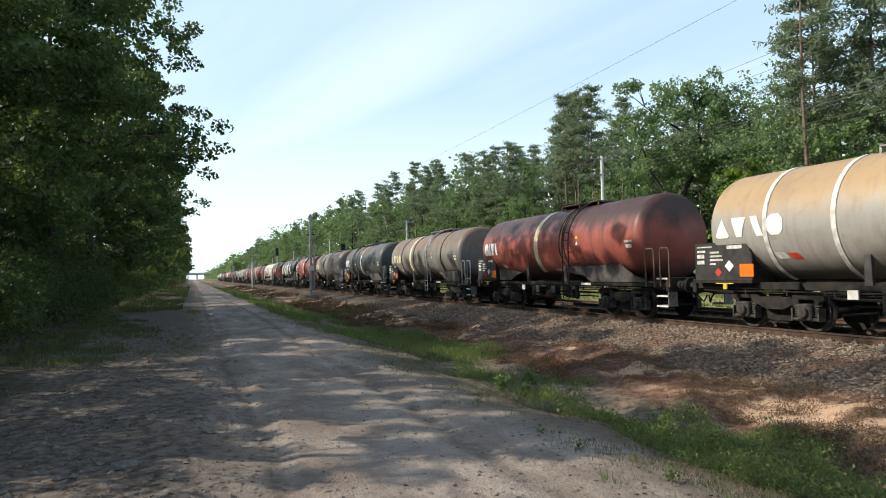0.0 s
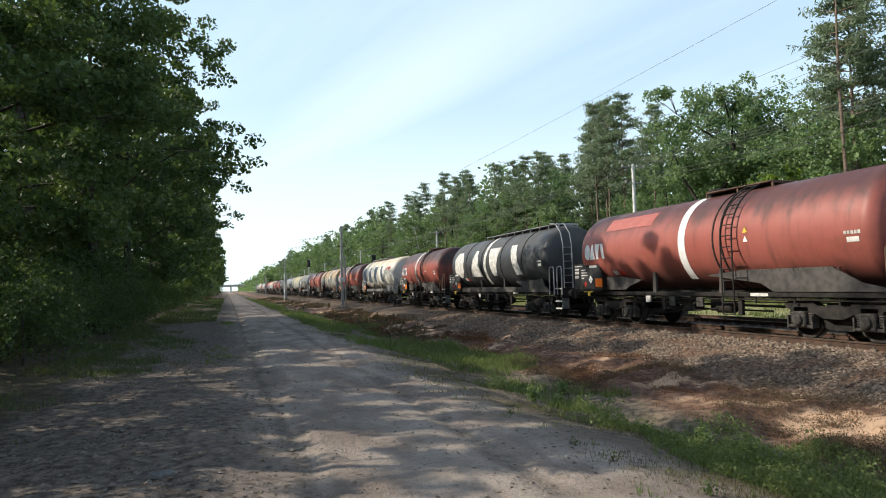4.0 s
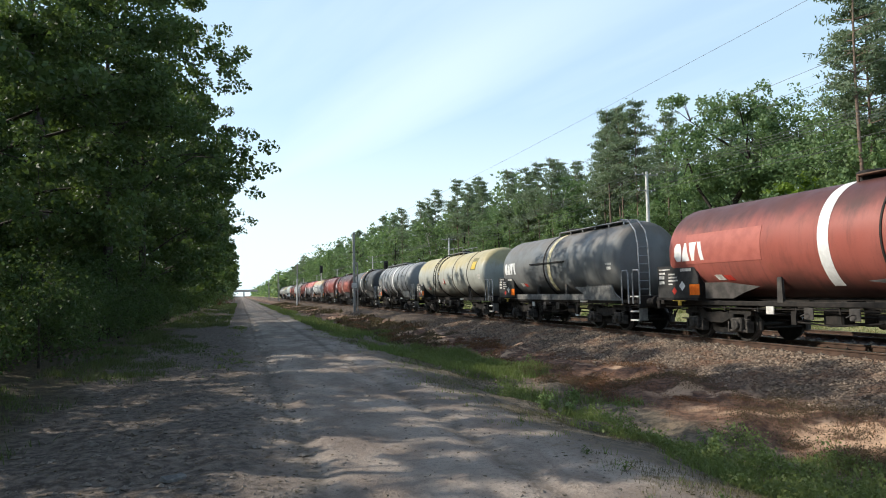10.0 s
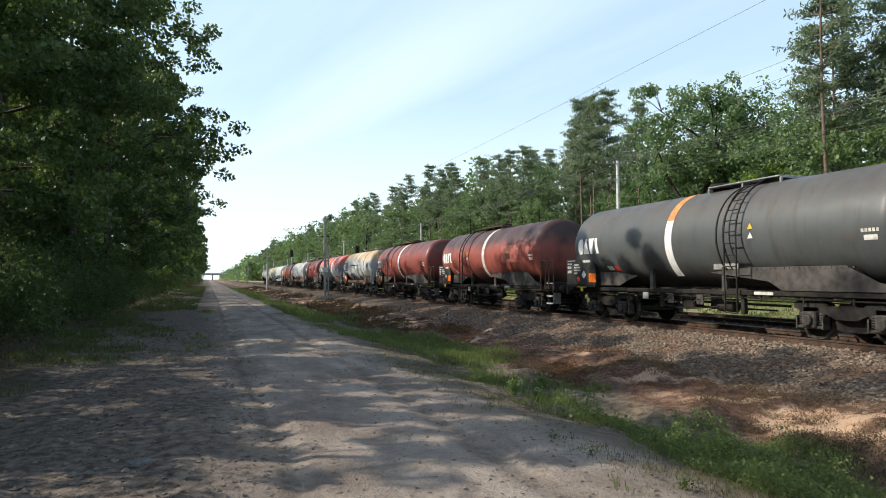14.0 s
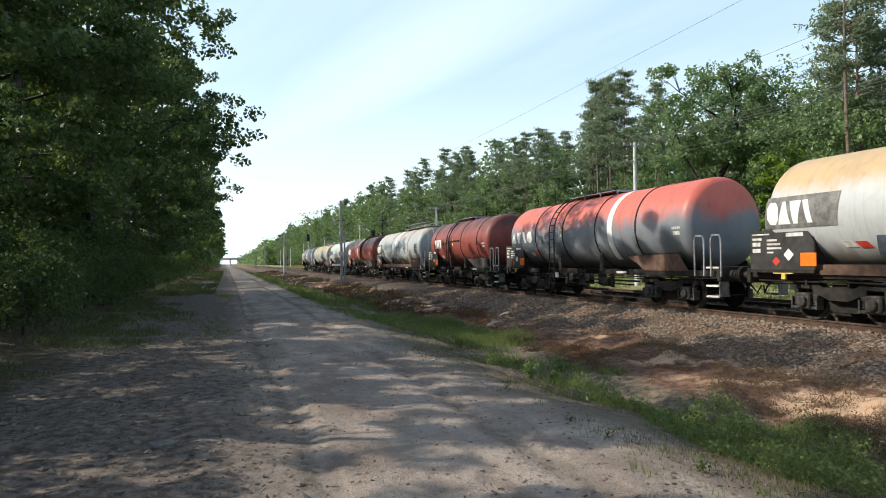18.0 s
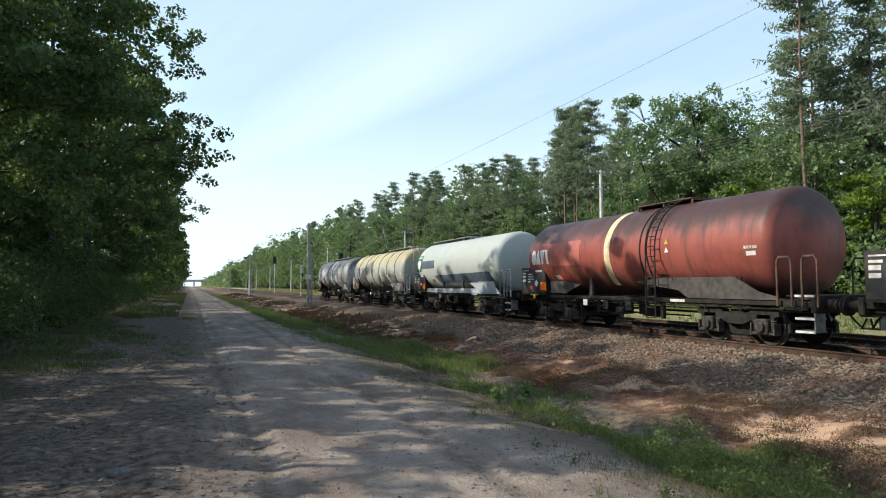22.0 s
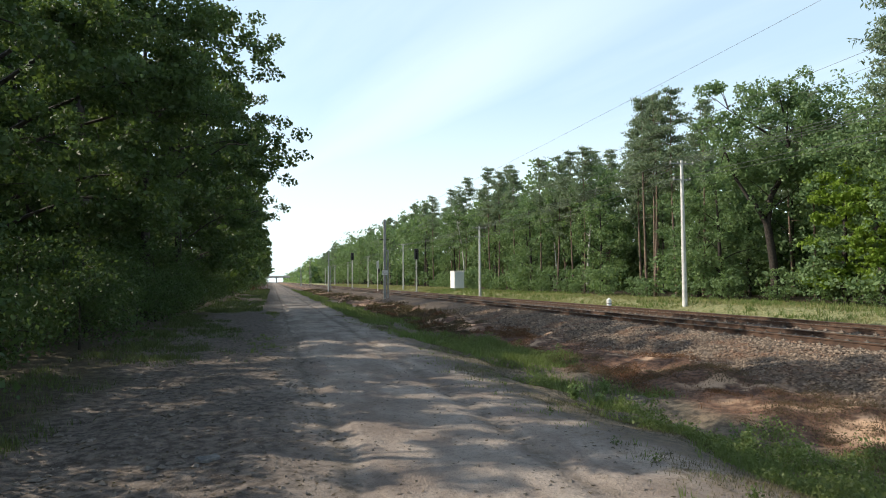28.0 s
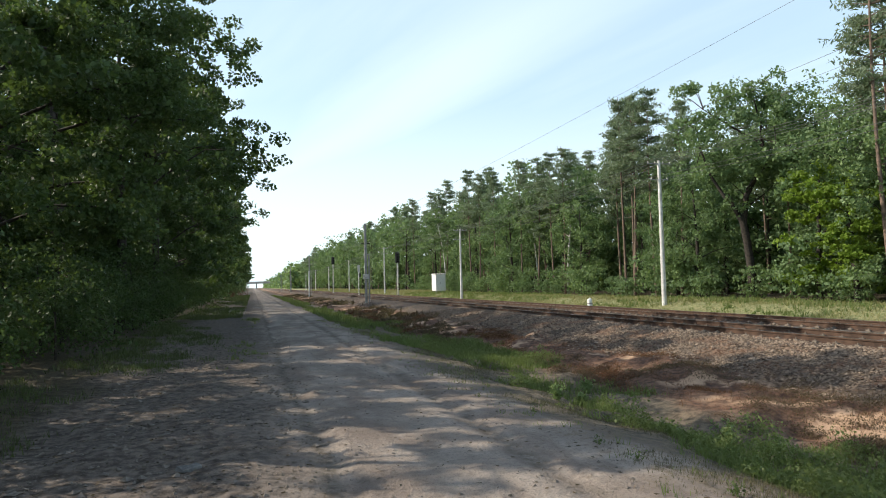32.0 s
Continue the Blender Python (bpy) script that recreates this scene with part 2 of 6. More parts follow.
def ballast_material():
    m, n = material("ballast stone")
    isl = n.n.new("ShaderNodeNewGeometry").outputs["Random Per Island"]
    col = n.mix(isl, (0.080, 0.057, 0.042), (0.340, 0.262, 0.192))
    col = n.mix(n.step(n.noise(n.coord(), 0.8, 3.0), 0.45, 0.7, 0.0, 0.6), col, (0.24, 0.13, 0.08))
    n.finish(col, 0.9, 0, n.bump(n.noise(n.coord(), 60, 2), 0.4, 0.01), 0.3)
    return m


M["ballast"] = ballast_material()


def ground_material():
    """Bare earth of the whole strip: forest floor, sandy road, verge, red-brown cutting, ballast, rough grass."""
    m, n = material("ground")
    c = n.coord()
    x, y, z = n.axes(c)
    wob = n.math("SUBTRACT", n.noise(c, 0.55, 4.0), 0.5)
    xx = n.math("ADD", x, n.math("MULTIPLY", wob, 2.2))
    n1, n2, n3 = n.noise(c, 0.8, 5.0, 0.6), n.noise(c, 7.0, 5.0, 0.65), n.noise(c, 45.0, 3.0)
    sand = n.mix(n.step(n1, 0.3, 0.7), (0.262, 0.217, 0.180), (0.43, 0.364, 0.304))
    sand = n.mix(n.step(n2, 0.50, 0.70, 0.0, 0.55), sand, (0.24, 0.195, 0.155))
    worn = n.noise(n.scaled(c, 1.0, 0.35, 1.0), 1.1, 5.0, 0.6)
    sand = n.mix(n.step(worn, 0.42, 0.62, 0.0, 0.65), sand, (0.175, 0.132, 0.106))
    soil = n.mix(n.step(n2, 0.35, 0.65), (0.072, 0.058, 0.048), (0.205, 0.166, 0.136))
    turf = n.mix(n.step(n2, 0.35, 0.65), (0.075, 0.063, 0.042), (0.20, 0.158, 0.108))
    rust = n.mix(n.step(n2, 0.35, 0.65), (0.072, 0.041, 0.029), (0.205, 0.115, 0.072))
    rust = n.mix(n.math("MULTIPLY", n.step(n1, 0.50, 0.60, 0.0, 0.95), n.step(xx, 7.9, 8.7)), rust, (0.54, 0.36, 0.23))
    cell = n.voronoi(c, 16.0, "Color")
    stones = n.mix(n.axes(cell)[0], (0.072, 0.052, 0.038), (0.25, 0.19, 0.14))
    stones = n.mix(n.step(n1, 0.5, 0.75, 0.0, 0.5), stones, (0.22, 0.12, 0.07))
    dryg = n.mix(n.step(n2, 0.35, 0.65), (0.165, 0.20, 0.08), (0.35, 0.32, 0.165))
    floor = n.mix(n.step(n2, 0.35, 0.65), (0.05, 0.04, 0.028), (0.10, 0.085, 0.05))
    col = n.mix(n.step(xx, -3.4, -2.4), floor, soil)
    # the driven part of the road, with two dark ruts
    col = n.mix(n.math("MULTIPLY", n.step(xx, -0.4, 1.3), n.step(n2, 0.2, 0.55, 0.55, 1.0)), col, sand)
    for at, wid, much in ((0.66, 0.16, 0.95), (2.75, 0.22, 0.7)):
        d = n.math("ABSOLUTE", n.math("SUBTRACT", n.math("ADD", x, n.math("MULTIPLY", wob, 0.75)), at))
        d = n.math("ADD", d, n.math("MULTIPLY", n.math("SUBTRACT", n2, 0.5), 0.25))
        col = n.mix(n.math("MULTIPLY", n.step(d, wid, 0.02), n.step(n2, 0.36, 0.60, 0.1, much)), col, (0.10, 0.082, 0.062))
    col = n.mix(n.math("MULTIPLY", n.step(n.math("ADD", xx, n.math("MULTIPLY", n.math("SUBTRACT", n2, 0.5), 2.4)), 3.3, 4.3), 0.9), col, turf)
    col = n.mix(n.step(xx, 7.2, 8.0), col, rust)
    col = n.mix(n.step(xx, 10.0, 11.0), col, stones)
    col = n.mix(n.step(xx, 20.2, 21.0), col, dryg)
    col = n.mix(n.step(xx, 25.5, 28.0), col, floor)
    col = n.mix(n.step(n3, 0.55, 0.70, 0.0, 0.45), col, (0.085, 0.07, 0.055))
    col = n.mix(n.step(n.noise(c, 16.0, 4.0, 0.7), 0.52, 0.72, 0.0, 0.40), col, (0.12, 0.10, 0.08))
    h = n.math("ADD", n.math("MULTIPLY", n2, 0.7), n.math("MULTIPLY", n3, 0.3))
    h = n.math("ADD", h, n.math("MULTIPLY", n.voronoi(c, 16.0), n.step(xx, 10.0, 11.0)))
    n.finish(col, 0.95, 0, n.bump(h, 1.0, 0.05), 0.2)
    return m


M["ground"] = ground_material()


# ---- mesh helpers ----
class Shape:
    """Gathers corners and faces of one mesh."""

    def __init__(self):
        self.v, self.f = [], []

    def add(self, vs, fs):
        o = len(self.v)
        self.v += [tuple(p) for p in vs]
        self.f += [[i + o for i in f] for f in fs]
        return self

    def box(self, x0, x1, y0, y1, z0, z1, c=0.0):
        """A box; c: width of its chamfered edges."""
        if not c:
            vs = [(x, y, z) for x in (x0, x1) for y in (y0, y1) for z in (z0, z1)]
            return self.add(vs, [(0, 1, 3, 2), (4, 6, 7, 5), (0, 4, 5, 1), (2, 3, 7, 6), (0, 2, 6, 4), (1, 5, 7, 3)])
        lo, hi = (x0, y0, z0), (x1, y1, z1)
        vs, key = [], {}
        for s in [(a, b, d) for a in (0, 1) for b in (0, 1) for d in (0, 1)]:
            for ax in range(3):
                p = []
                for k in range(3):
                    e = hi[k] if s[k] else lo[k]
                    p.append(e if k == ax else e + (-c if s[k] else c))
                key[s, ax] = len(vs)
                vs.append(tuple(p))
        fs = []
        for ax in range(3):
            u, w_ = [k for k in range(3) if k != ax]
            for side in (0, 1):
                q = []
                for a, b in ((0, 0), (1, 0), (1, 1), (0, 1)):
                    s = [0, 0, 0]
                    s[ax], s[u], s[w_] = side, a, b
                    q.append(key[tuple(s), ax])
                fs.append(q)
            for a in (0, 1):
                for b in (0, 1):
                    s0, s1 = [0, 0, 0], [0, 0, 0]
                    s0[u], s0[w_], s1[u], s1[w_], s0[ax], s1[ax] = a, b, a, b, 0, 1
                    s0, s1 = tuple(s0), tuple(s1)
                    fs.append([key[s0, u], key[s1, u], key[s1, w_], key[s0, w_]])
        for s in [(a, b, d) for a in (0, 1) for b in (0, 1) for d in (0, 1)]:
            fs.append([key[s, 0], key[s, 1], key[s, 2]])
        return self.add(vs, fs)

    def lathe(self, prof, axis="y", at=(0, 0, 0), n=24, cap=True):
        """Turns (along, radius) pairs round an axis through at."""
        vs, fs = [], []
        for a, r in prof:
            for i in range(n):
                t = 2 * math.pi * i / n
                p, q = r * math.cos(t), r * math.sin(t)
                vs.append({"y": (at[0] + p, at[1] + a, at[2] + q), "x": (at[0] + a, at[1] + p, at[2] + q), "z": (at[0] + p, at[1] + q, at[2] + a)}[axis])
        for k in range(len(prof) - 1):
            for i in range(n):
                j = (i + 1) % n
                fs.append((k * n + i, k * n + j, k * n + n + j, k * n + n + i))
        if cap:
            fs += [tuple(range(n)), tuple(range((len(prof) - 1) * n, len(prof) * n))]
        return self.add(vs, fs)

    def cyl(self, axis, at, a0, a1, r, n=14, c=0.0):
        c = min(c, r * 0.4)
        prof = [(a0, r), (a1, r)] if not c else [(a0, r - c), (a0 + c, r), (a1 - c, r), (a1, r - c)]
        return self.lathe(prof, axis, at, n)

    def tube(self, pts, rad, n=6, cap=True):
        """A round bar through points; rad: one radius or one for each point."""
        pts = [Vector(p) for p in pts]
        rad = [rad] * len(pts) if isinstance(rad, (int, float)) else rad
        vs, fs = [], []
        side = None
        for k, p in enumerate(pts):
            d = (pts[min(k + 1, len(pts) - 1)] - pts[max(k - 1, 0)]).normalized()
            if side is None:
                side = d.orthogonal().normalized()
            side = (side - d * side.dot(d))
            side = side.normalized() if side.length > 1e-6 else d.orthogonal().normalized()
            up = d.cross(side)
            for i in range(n):
                t = 2 * math.pi * i / n
                vs.append(p + (side * math.cos(t) + up * math.sin(t)) * rad[k])
        for k in range(len(pts) - 1):
            for i in range(n):
                j = (i + 1) % n
                fs.append((k * n + i, k * n + j, k * n + n + j, k * n + n + i))
        if cap:
            fs += [tuple(range(n)), tuple(range((len(pts) - 1) * n, len(pts) * n))]
        return self.add(vs, fs)

    def slab(self, poly, x0, x1):
        """A plate: a (y, z) outline with thickness from x0 to x1."""
        n = len(poly)
        vs = [(x0, y, z) for y, z in poly] + [(x1, y, z) for y, z in poly]
        return self.add(vs, [tuple(range(n)), tuple(range(n, 2 * n))] + [(i, (i + 1) % n, n + (i + 1) % n, n + i) for i in range(n)])

    def mesh(self, name, mat, smooth=35):
        me = bpy.data.meshes.new(name)
        me.from_pydata(self.v, [], self.f)
        bm = bmesh.new()
        bm.from_mesh(me)
        bmesh.ops.recalc_face_normals(bm, faces=bm.faces)
        bm.to_mesh(me)
        bm.free()
        me.materials.append(mat)
        if smooth:
            me.shade_smooth()
            me.set_sharp_from_angle(angle=radians(smooth))
        return me


def part(name, shape, mat, parent, label="", at=None, smooth=35):
    """Links a shape (or a finished mesh) as one object under a thing or under a part."""
    me = shape if isinstance(shape, bpy.types.Mesh) else shape.mesh(name, mat, smooth)
    ob = new(name, me)
    ob.parent = parent
    if at is not None:
        ob.location = at
    if label:
        ob["label"] = label
    return ob


def thing(name, at, label, category, group="", kind=""):
    ob = new(name)
    ob.empty_display_size = 0.2
    ob.location = at
    return tagged(ob, label, category, group, kind)


def quads(name, centres, u, v, mat):
    """Many loose flat quads: centre, half side u and half side v of each."""
    n = len(centres)
    co = np.empty((n, 4, 3), np.float32)
    co[:, 0], co[:, 1], co[:, 2], co[:, 3] = centres - u - v * 0.55, centres + u * 0.15 - v, centres + u, centres + u * 0.1 + v
    return loose(name, co, mat)


def loose(name, co, mat):
    """Loose polygons of equal corner count: an array (n, corners, 3)."""
    n, k = co.shape[:2]
    me = bpy.data.meshes.new(name)
    me.vertices.add(n * k)
    me.vertices.foreach_set("co", np.ascontiguousarray(co, dtype=np.float32).ravel())
    me.loops.add(n * k)
    me.loops.foreach_set("vertex_index", np.arange(n * k, dtype=np.int32))
    me.polygons.add(n)
    me.polygons.foreach_set("loop_start", np.arange(0, n * k, k, dtype=np.int32))
    me.update(calc_edges=True)
    me.materials.append(mat)
    return me


def unit(rng, n):
    d = rng.normal(size=(n, 3))
    return d / np.linalg.norm(d, axis=1)[:, None]


def leaf_quads(rng, c, size, droop=0.3):
    """Random leaf sides about the centres c."""
    n = len(c)
    nrm = unit(rng, n) + np.array((0, 0, 0.5))
    nrm /= np.linalg.norm(nrm, axis=1)[:, None]
    u = np.cross(nrm, unit(rng, n))
    u /= np.linalg.norm(u, axis=1)[:, None] + 1e-9
    u[:, 2] -= droop * rng.random(n)
    v = np.cross(nrm, u)
    s = size * rng.uniform(0.6, 1.35, n)[:, None]
    return u * s * 0.5, v * s * 0.34


# ---- ground ----
def soft_noise(x, y, seed=0):
    """Smooth noise in the range -1 to 1 from a few waves."""
    r = np.random.default_rng(seed)
    out = np.zeros_like(x, dtype=float)
    for _ in range(7):
        a, f, p = r.uniform(0, 2 * np.pi), r.uniform(0.6, 2.2), r.uniform(0, 6.28)
        out += np.sin((x * np.cos(a) + y * np.sin(a)) * f + p)
    return out / 4.0


def grain(x, y, seed=0):
    """Uneven noise in the range -1 to 1, with no direction or repeat."""
    x, y = np.asarray(x, float), np.asarray(y, float)
    ca, sa = math.cos(seed * 1.7 + 0.5), math.sin(seed * 1.7 + 0.5)
    x, y = x * ca - y * sa, x * sa + y * ca
    x, y = x + 0.35 * np.sin(y * 1.3 + seed), y + 0.35 * np.sin(x * 1.1 + seed * 2)
    ix, iy = np.floor(x), np.floor(y)
    fx, fy = x - ix, y - iy
    fx, fy = fx * fx * (3 - 2 * fx), fy * fy * (3 - 2 * fy)

    def h(a, b):
        v = np.sin(a * 127.1 + b * 311.7 + seed * 74.7) * 43758.5453
        return (v - np.floor(v)) * 2 - 1
    return (h(ix, iy) * (1 - fx) + h(ix + 1, iy) * fx) * (1 - fy) + (h(ix, iy + 1) * (1 - fx) + h(ix + 1, iy + 1) * fx) * fy


RAIL_TOP, TRACK_X, TRACK2_X = 0.26, 14.32, 18.1
PROFILE = [(-700, 1.0), (-30, 0.5), (-6, 0.22), (-3.2, 0.07), (-2.2, 0.0), (0.0, 0.0), (0.62, -0.03), (0.8, -0.05), (1.0, 0.0), (2.5, 0.0), (2.75, -0.04), (3.0, 0.0),
           (3.7, -0.02), (4.4, -0.12), (5.2, -0.34), (6.0, -0.55), (6.9, -0.66), (7.8, -0.64), (8.7, -0.54), (9.6, -0.43), (10.6, -0.30), (11.6, -0.10), (12.5, 0.05), (12.95, 0.085), (19.8, 0.06), (20.4, -0.05),
           (21.4, 0.10), (22.6, 0.42), (30, 0.45), (700, 1.2)]


def gz(x, y):
    """Height of the ground."""
    x, y = np.asarray(x, float), np.asarray(y, float)
    z = np.interp(x, [p[0] for p in PROFILE], [p[1] for p in PROFILE])
    lump = soft_noise(x * 0.9, y * 0.5, 3) * 0.03 + grain(x * 1.8, y * 1.8, 4) * 0.016 + grain(x * 5.3, y * 5.3, 5) * 0.008
    slope = np.clip((x - 4.4) / 1.5, 0, 1) * np.clip((12.0 - x) / 1.5, 0, 1)
    rough = (grain(x * 0.8, y * 0.6, 6) * 0.17 + grain(x * 1.7, y * 1.5, 9) * 0.085 + grain(x * 6.0, y * 5.0, 10) * 0.025) * slope
    soil = np.clip((1.0 - x) / 1.2, 0, 1) * np.clip((x + 5) / 1.5, 0, 1)
    rough = rough + (grain(x * 1.9, y * 1.7, 21) * 0.026 + grain(x * 6.1, y * 6.1, 22) * 0.012 * np.clip((16 - y) / 6, 0, 1)) * soil
    flat = np.clip((x - 11.5) / 0.8, 0, 1) * np.clip((20.2 - x) / 0.6, 0, 1)
    return z + (lump + rough) * (1 - flat) + grain(x * 5, y * 5, 8) * 0.010 * flat


def build_ground():
    xs = np.concatenate([[-700, -300, -120, -60, -35, -22, -14, -10, -8], np.arange(-6.5, 5.0, 0.075), np.arange(5.0, 13.0, 0.12), np.arange(13.0, 24, 0.35), [25, 27, 30, 36, 45, 60, 90, 150, 320, 700]])
    ys = np.concatenate([[-400, -150, -60], np.arange(-30, 4, 1.5), np.arange(4, 12, 0.075), np.arange(12, 22, 0.12), np.arange(22, 45, 0.35), np.arange(45, 130, 1.5), [135, 145, 160, 180, 210, 250, 300, 380, 500, 700, 1000, 1600]])
    X, Y = np.meshgrid(xs, ys)
    Z = gz(X, Y)
    nx, ny = len(xs), len(ys)
    me = bpy.data.meshes.new("ground")
    idx = np.arange(nx * ny).reshape(ny, nx)
    f = np.stack([idx[:-1, :-1], idx[:-1, 1:], idx[1:, 1:], idx[1:, :-1]], -1).reshape(-1, 4)
    me.from_pydata(np.stack([X, Y, Z], -1).reshape(-1, 3).tolist(), [], f.tolist())
    me.shade_smooth()
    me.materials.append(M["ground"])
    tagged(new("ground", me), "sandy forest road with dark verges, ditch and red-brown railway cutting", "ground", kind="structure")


build_ground()


# ---- railway ----
def rail_shape(y0, y1, x):
    prof = [(-0.07, 0), (0.07, 0), (0.07, 0.014), (0.012, 0.032), (0.010, 0.118), (0.034, 0.130), (0.036, 0.158), (0.028, 0.168), (-0.028, 0.168), (-0.036, 0.158), (-0.034, 0.130),
            (-0.010, 0.118), (-0.012, 0.032), (-0.07, 0.014)]
    n, s = len(prof), Shape()
    vs = [(x + px, y, RAIL_TOP - 0.168 + pz) for y in (y0, y1) for px, pz in prof]
    return s.add(vs, [tuple(range(n)), tuple(range(n, 2 * n))] + [(i, (i + 1) % n, n + (i + 1) % n, n + i) for i in range(n)])


def sleeper_shape():
    s = Shape().box(-1.25, 1.25, -0.13, 0.13, -0.19, 0.0, 0.02)
    for rx in (-0.7525, 0.7525):
        for d in (-0.115, 0.115):
            s.box(rx + d - 0.045, rx + d + 0.045, -0.07, 0.07, -0.005, 0.045, 0.01)
            s.cyl("z", (rx + d, 0, 0), 0.0, 0.085, 0.02, 6)
    return s.mesh("sleeper", M["sleeper"], 0)


def build_track(x, label, y0, near):
    tr = thing("railway_track", (0, 0, 0), label, "railway track", "parallel tracks", "structure")
    for rx in (-0.7525, 0.7525):
        part("rail", rail_shape(-60, 900, x + rx), M["rail_side"], tr, "rusty steel rail with a worn head")
        part("rail_head", Shape().box(x + rx - 0.027, x + rx + 0.027, -60, 900, RAIL_TOP - 0.001, RAIL_TOP + 0.003), M["rail_head"], tr, "bright worn running surface")
    me = sleeper_shape()
    for i in range(near):
        part("sleeper", me, None, tr, at=(x, y0 + i * 0.6, RAIL_TOP - 0.172))
    # the far sleepers, joined
    rest = Shape()
    yy = y0 + near * 0.6
    while yy < 330:
        rest.box(x - 1.25, x + 1.25, yy - 0.13, yy + 0.13, RAIL_TOP - 0.36, RAIL_TOP - 0.172)
        yy += 0.6
    tagged(part("far_sleepers", rest, M["sleeper"], tr, smooth=0), kind="stuff")
    return tr


build_track(TRACK_X, "ballasted railway track with rusty rails on concrete sleepers", 3.0, 200)
build_track(TRACK2_X, "second railway track behind it, rusty rails on concrete sleepers", 3.0, 200)


# ---- wagons ----
def tank_shape(length, r, crown=0.20, knuckle=0.36, n=56):
    """A lying tank with flat-dished ends, from y = 0 (rear) to y = -length."""
    inner = r - knuckle
    prof = [(-crown * f * f, max(inner * f, 0.02)) for f in (0.0, 0.25, 0.5, 0.75, 1.0)]
    for k in range(1, 8):
        a = math.pi / 2 * (0.18 + 0.82 * k / 7)
        prof.append((-crown - knuckle * (1 - math.cos(a)) * 0.95, inner + knuckle * math.sin(a)))
    back = [(-length - y, rr) for y, rr in reversed(prof)]
    return Shape().lathe(prof + back, "y", n=n)


def hoop(r, y, wid, thick=0.03, a0=0.0, a1=360.0, n=48):
    """A flat band round the tank at y; angles from the camera side's horizon upwards."""
    s = Shape()
    full = a1 - a0 > 359
    vs, fs = [], []
    k = n if full else n + 1
    for i in range(k):
        t = radians(a0 + (a1 - a0) * i / n)
        for rr, yy in ((r, y - wid / 2), (r + thick, y - wid / 2), (r + thick, y + wid / 2), (r, y + wid / 2)):
            vs.append((-rr * math.cos(t), yy, rr * math.sin(t)))
    for i in range(n):
        j = (i + 1) % k
        for q in range(4):
            fs.append((i * 4 + q, i * 4 + (q + 1) % 4, j * 4 + (q + 1) % 4, j * 4 + q))
    if not full:
        fs += [(0, 1, 2, 3), tuple(4 * n + q for q in range(4))]
    return s.add(vs, fs)


def patch(r, y0, y1, a0, a1, lean=0.0, thick=0.008, n=8):
    """A painted field on the tank's side from y0 to y1 and from angle a0 to a1; lean shifts its top along y."""
    s = Shape()
    vs, fs = [], []
    for i in range(n + 1):
        f = i / n
        t = radians(a0 + (a1 - a0) * f)
        for rr in (r + 0.001, r + thick):
            for yy in (y0 + lean * f, y1 + lean * f):
                vs.append((-rr * math.cos(t), yy, rr * math.sin(t)))
    for i in range(n):
        a, b = i * 4, i * 4 + 4
        fs += [(a, a + 1, b + 1, b), (a + 2, a + 3, b + 3, b + 2), (a, a + 2, b + 2, b), (a + 1, a + 3, b + 3, b + 1)]
    fs += [(0, 1, 3, 2), (4 * n, 4 * n + 1, 4 * n + 3, 4 * n + 2)]
    return s.add(vs, fs)


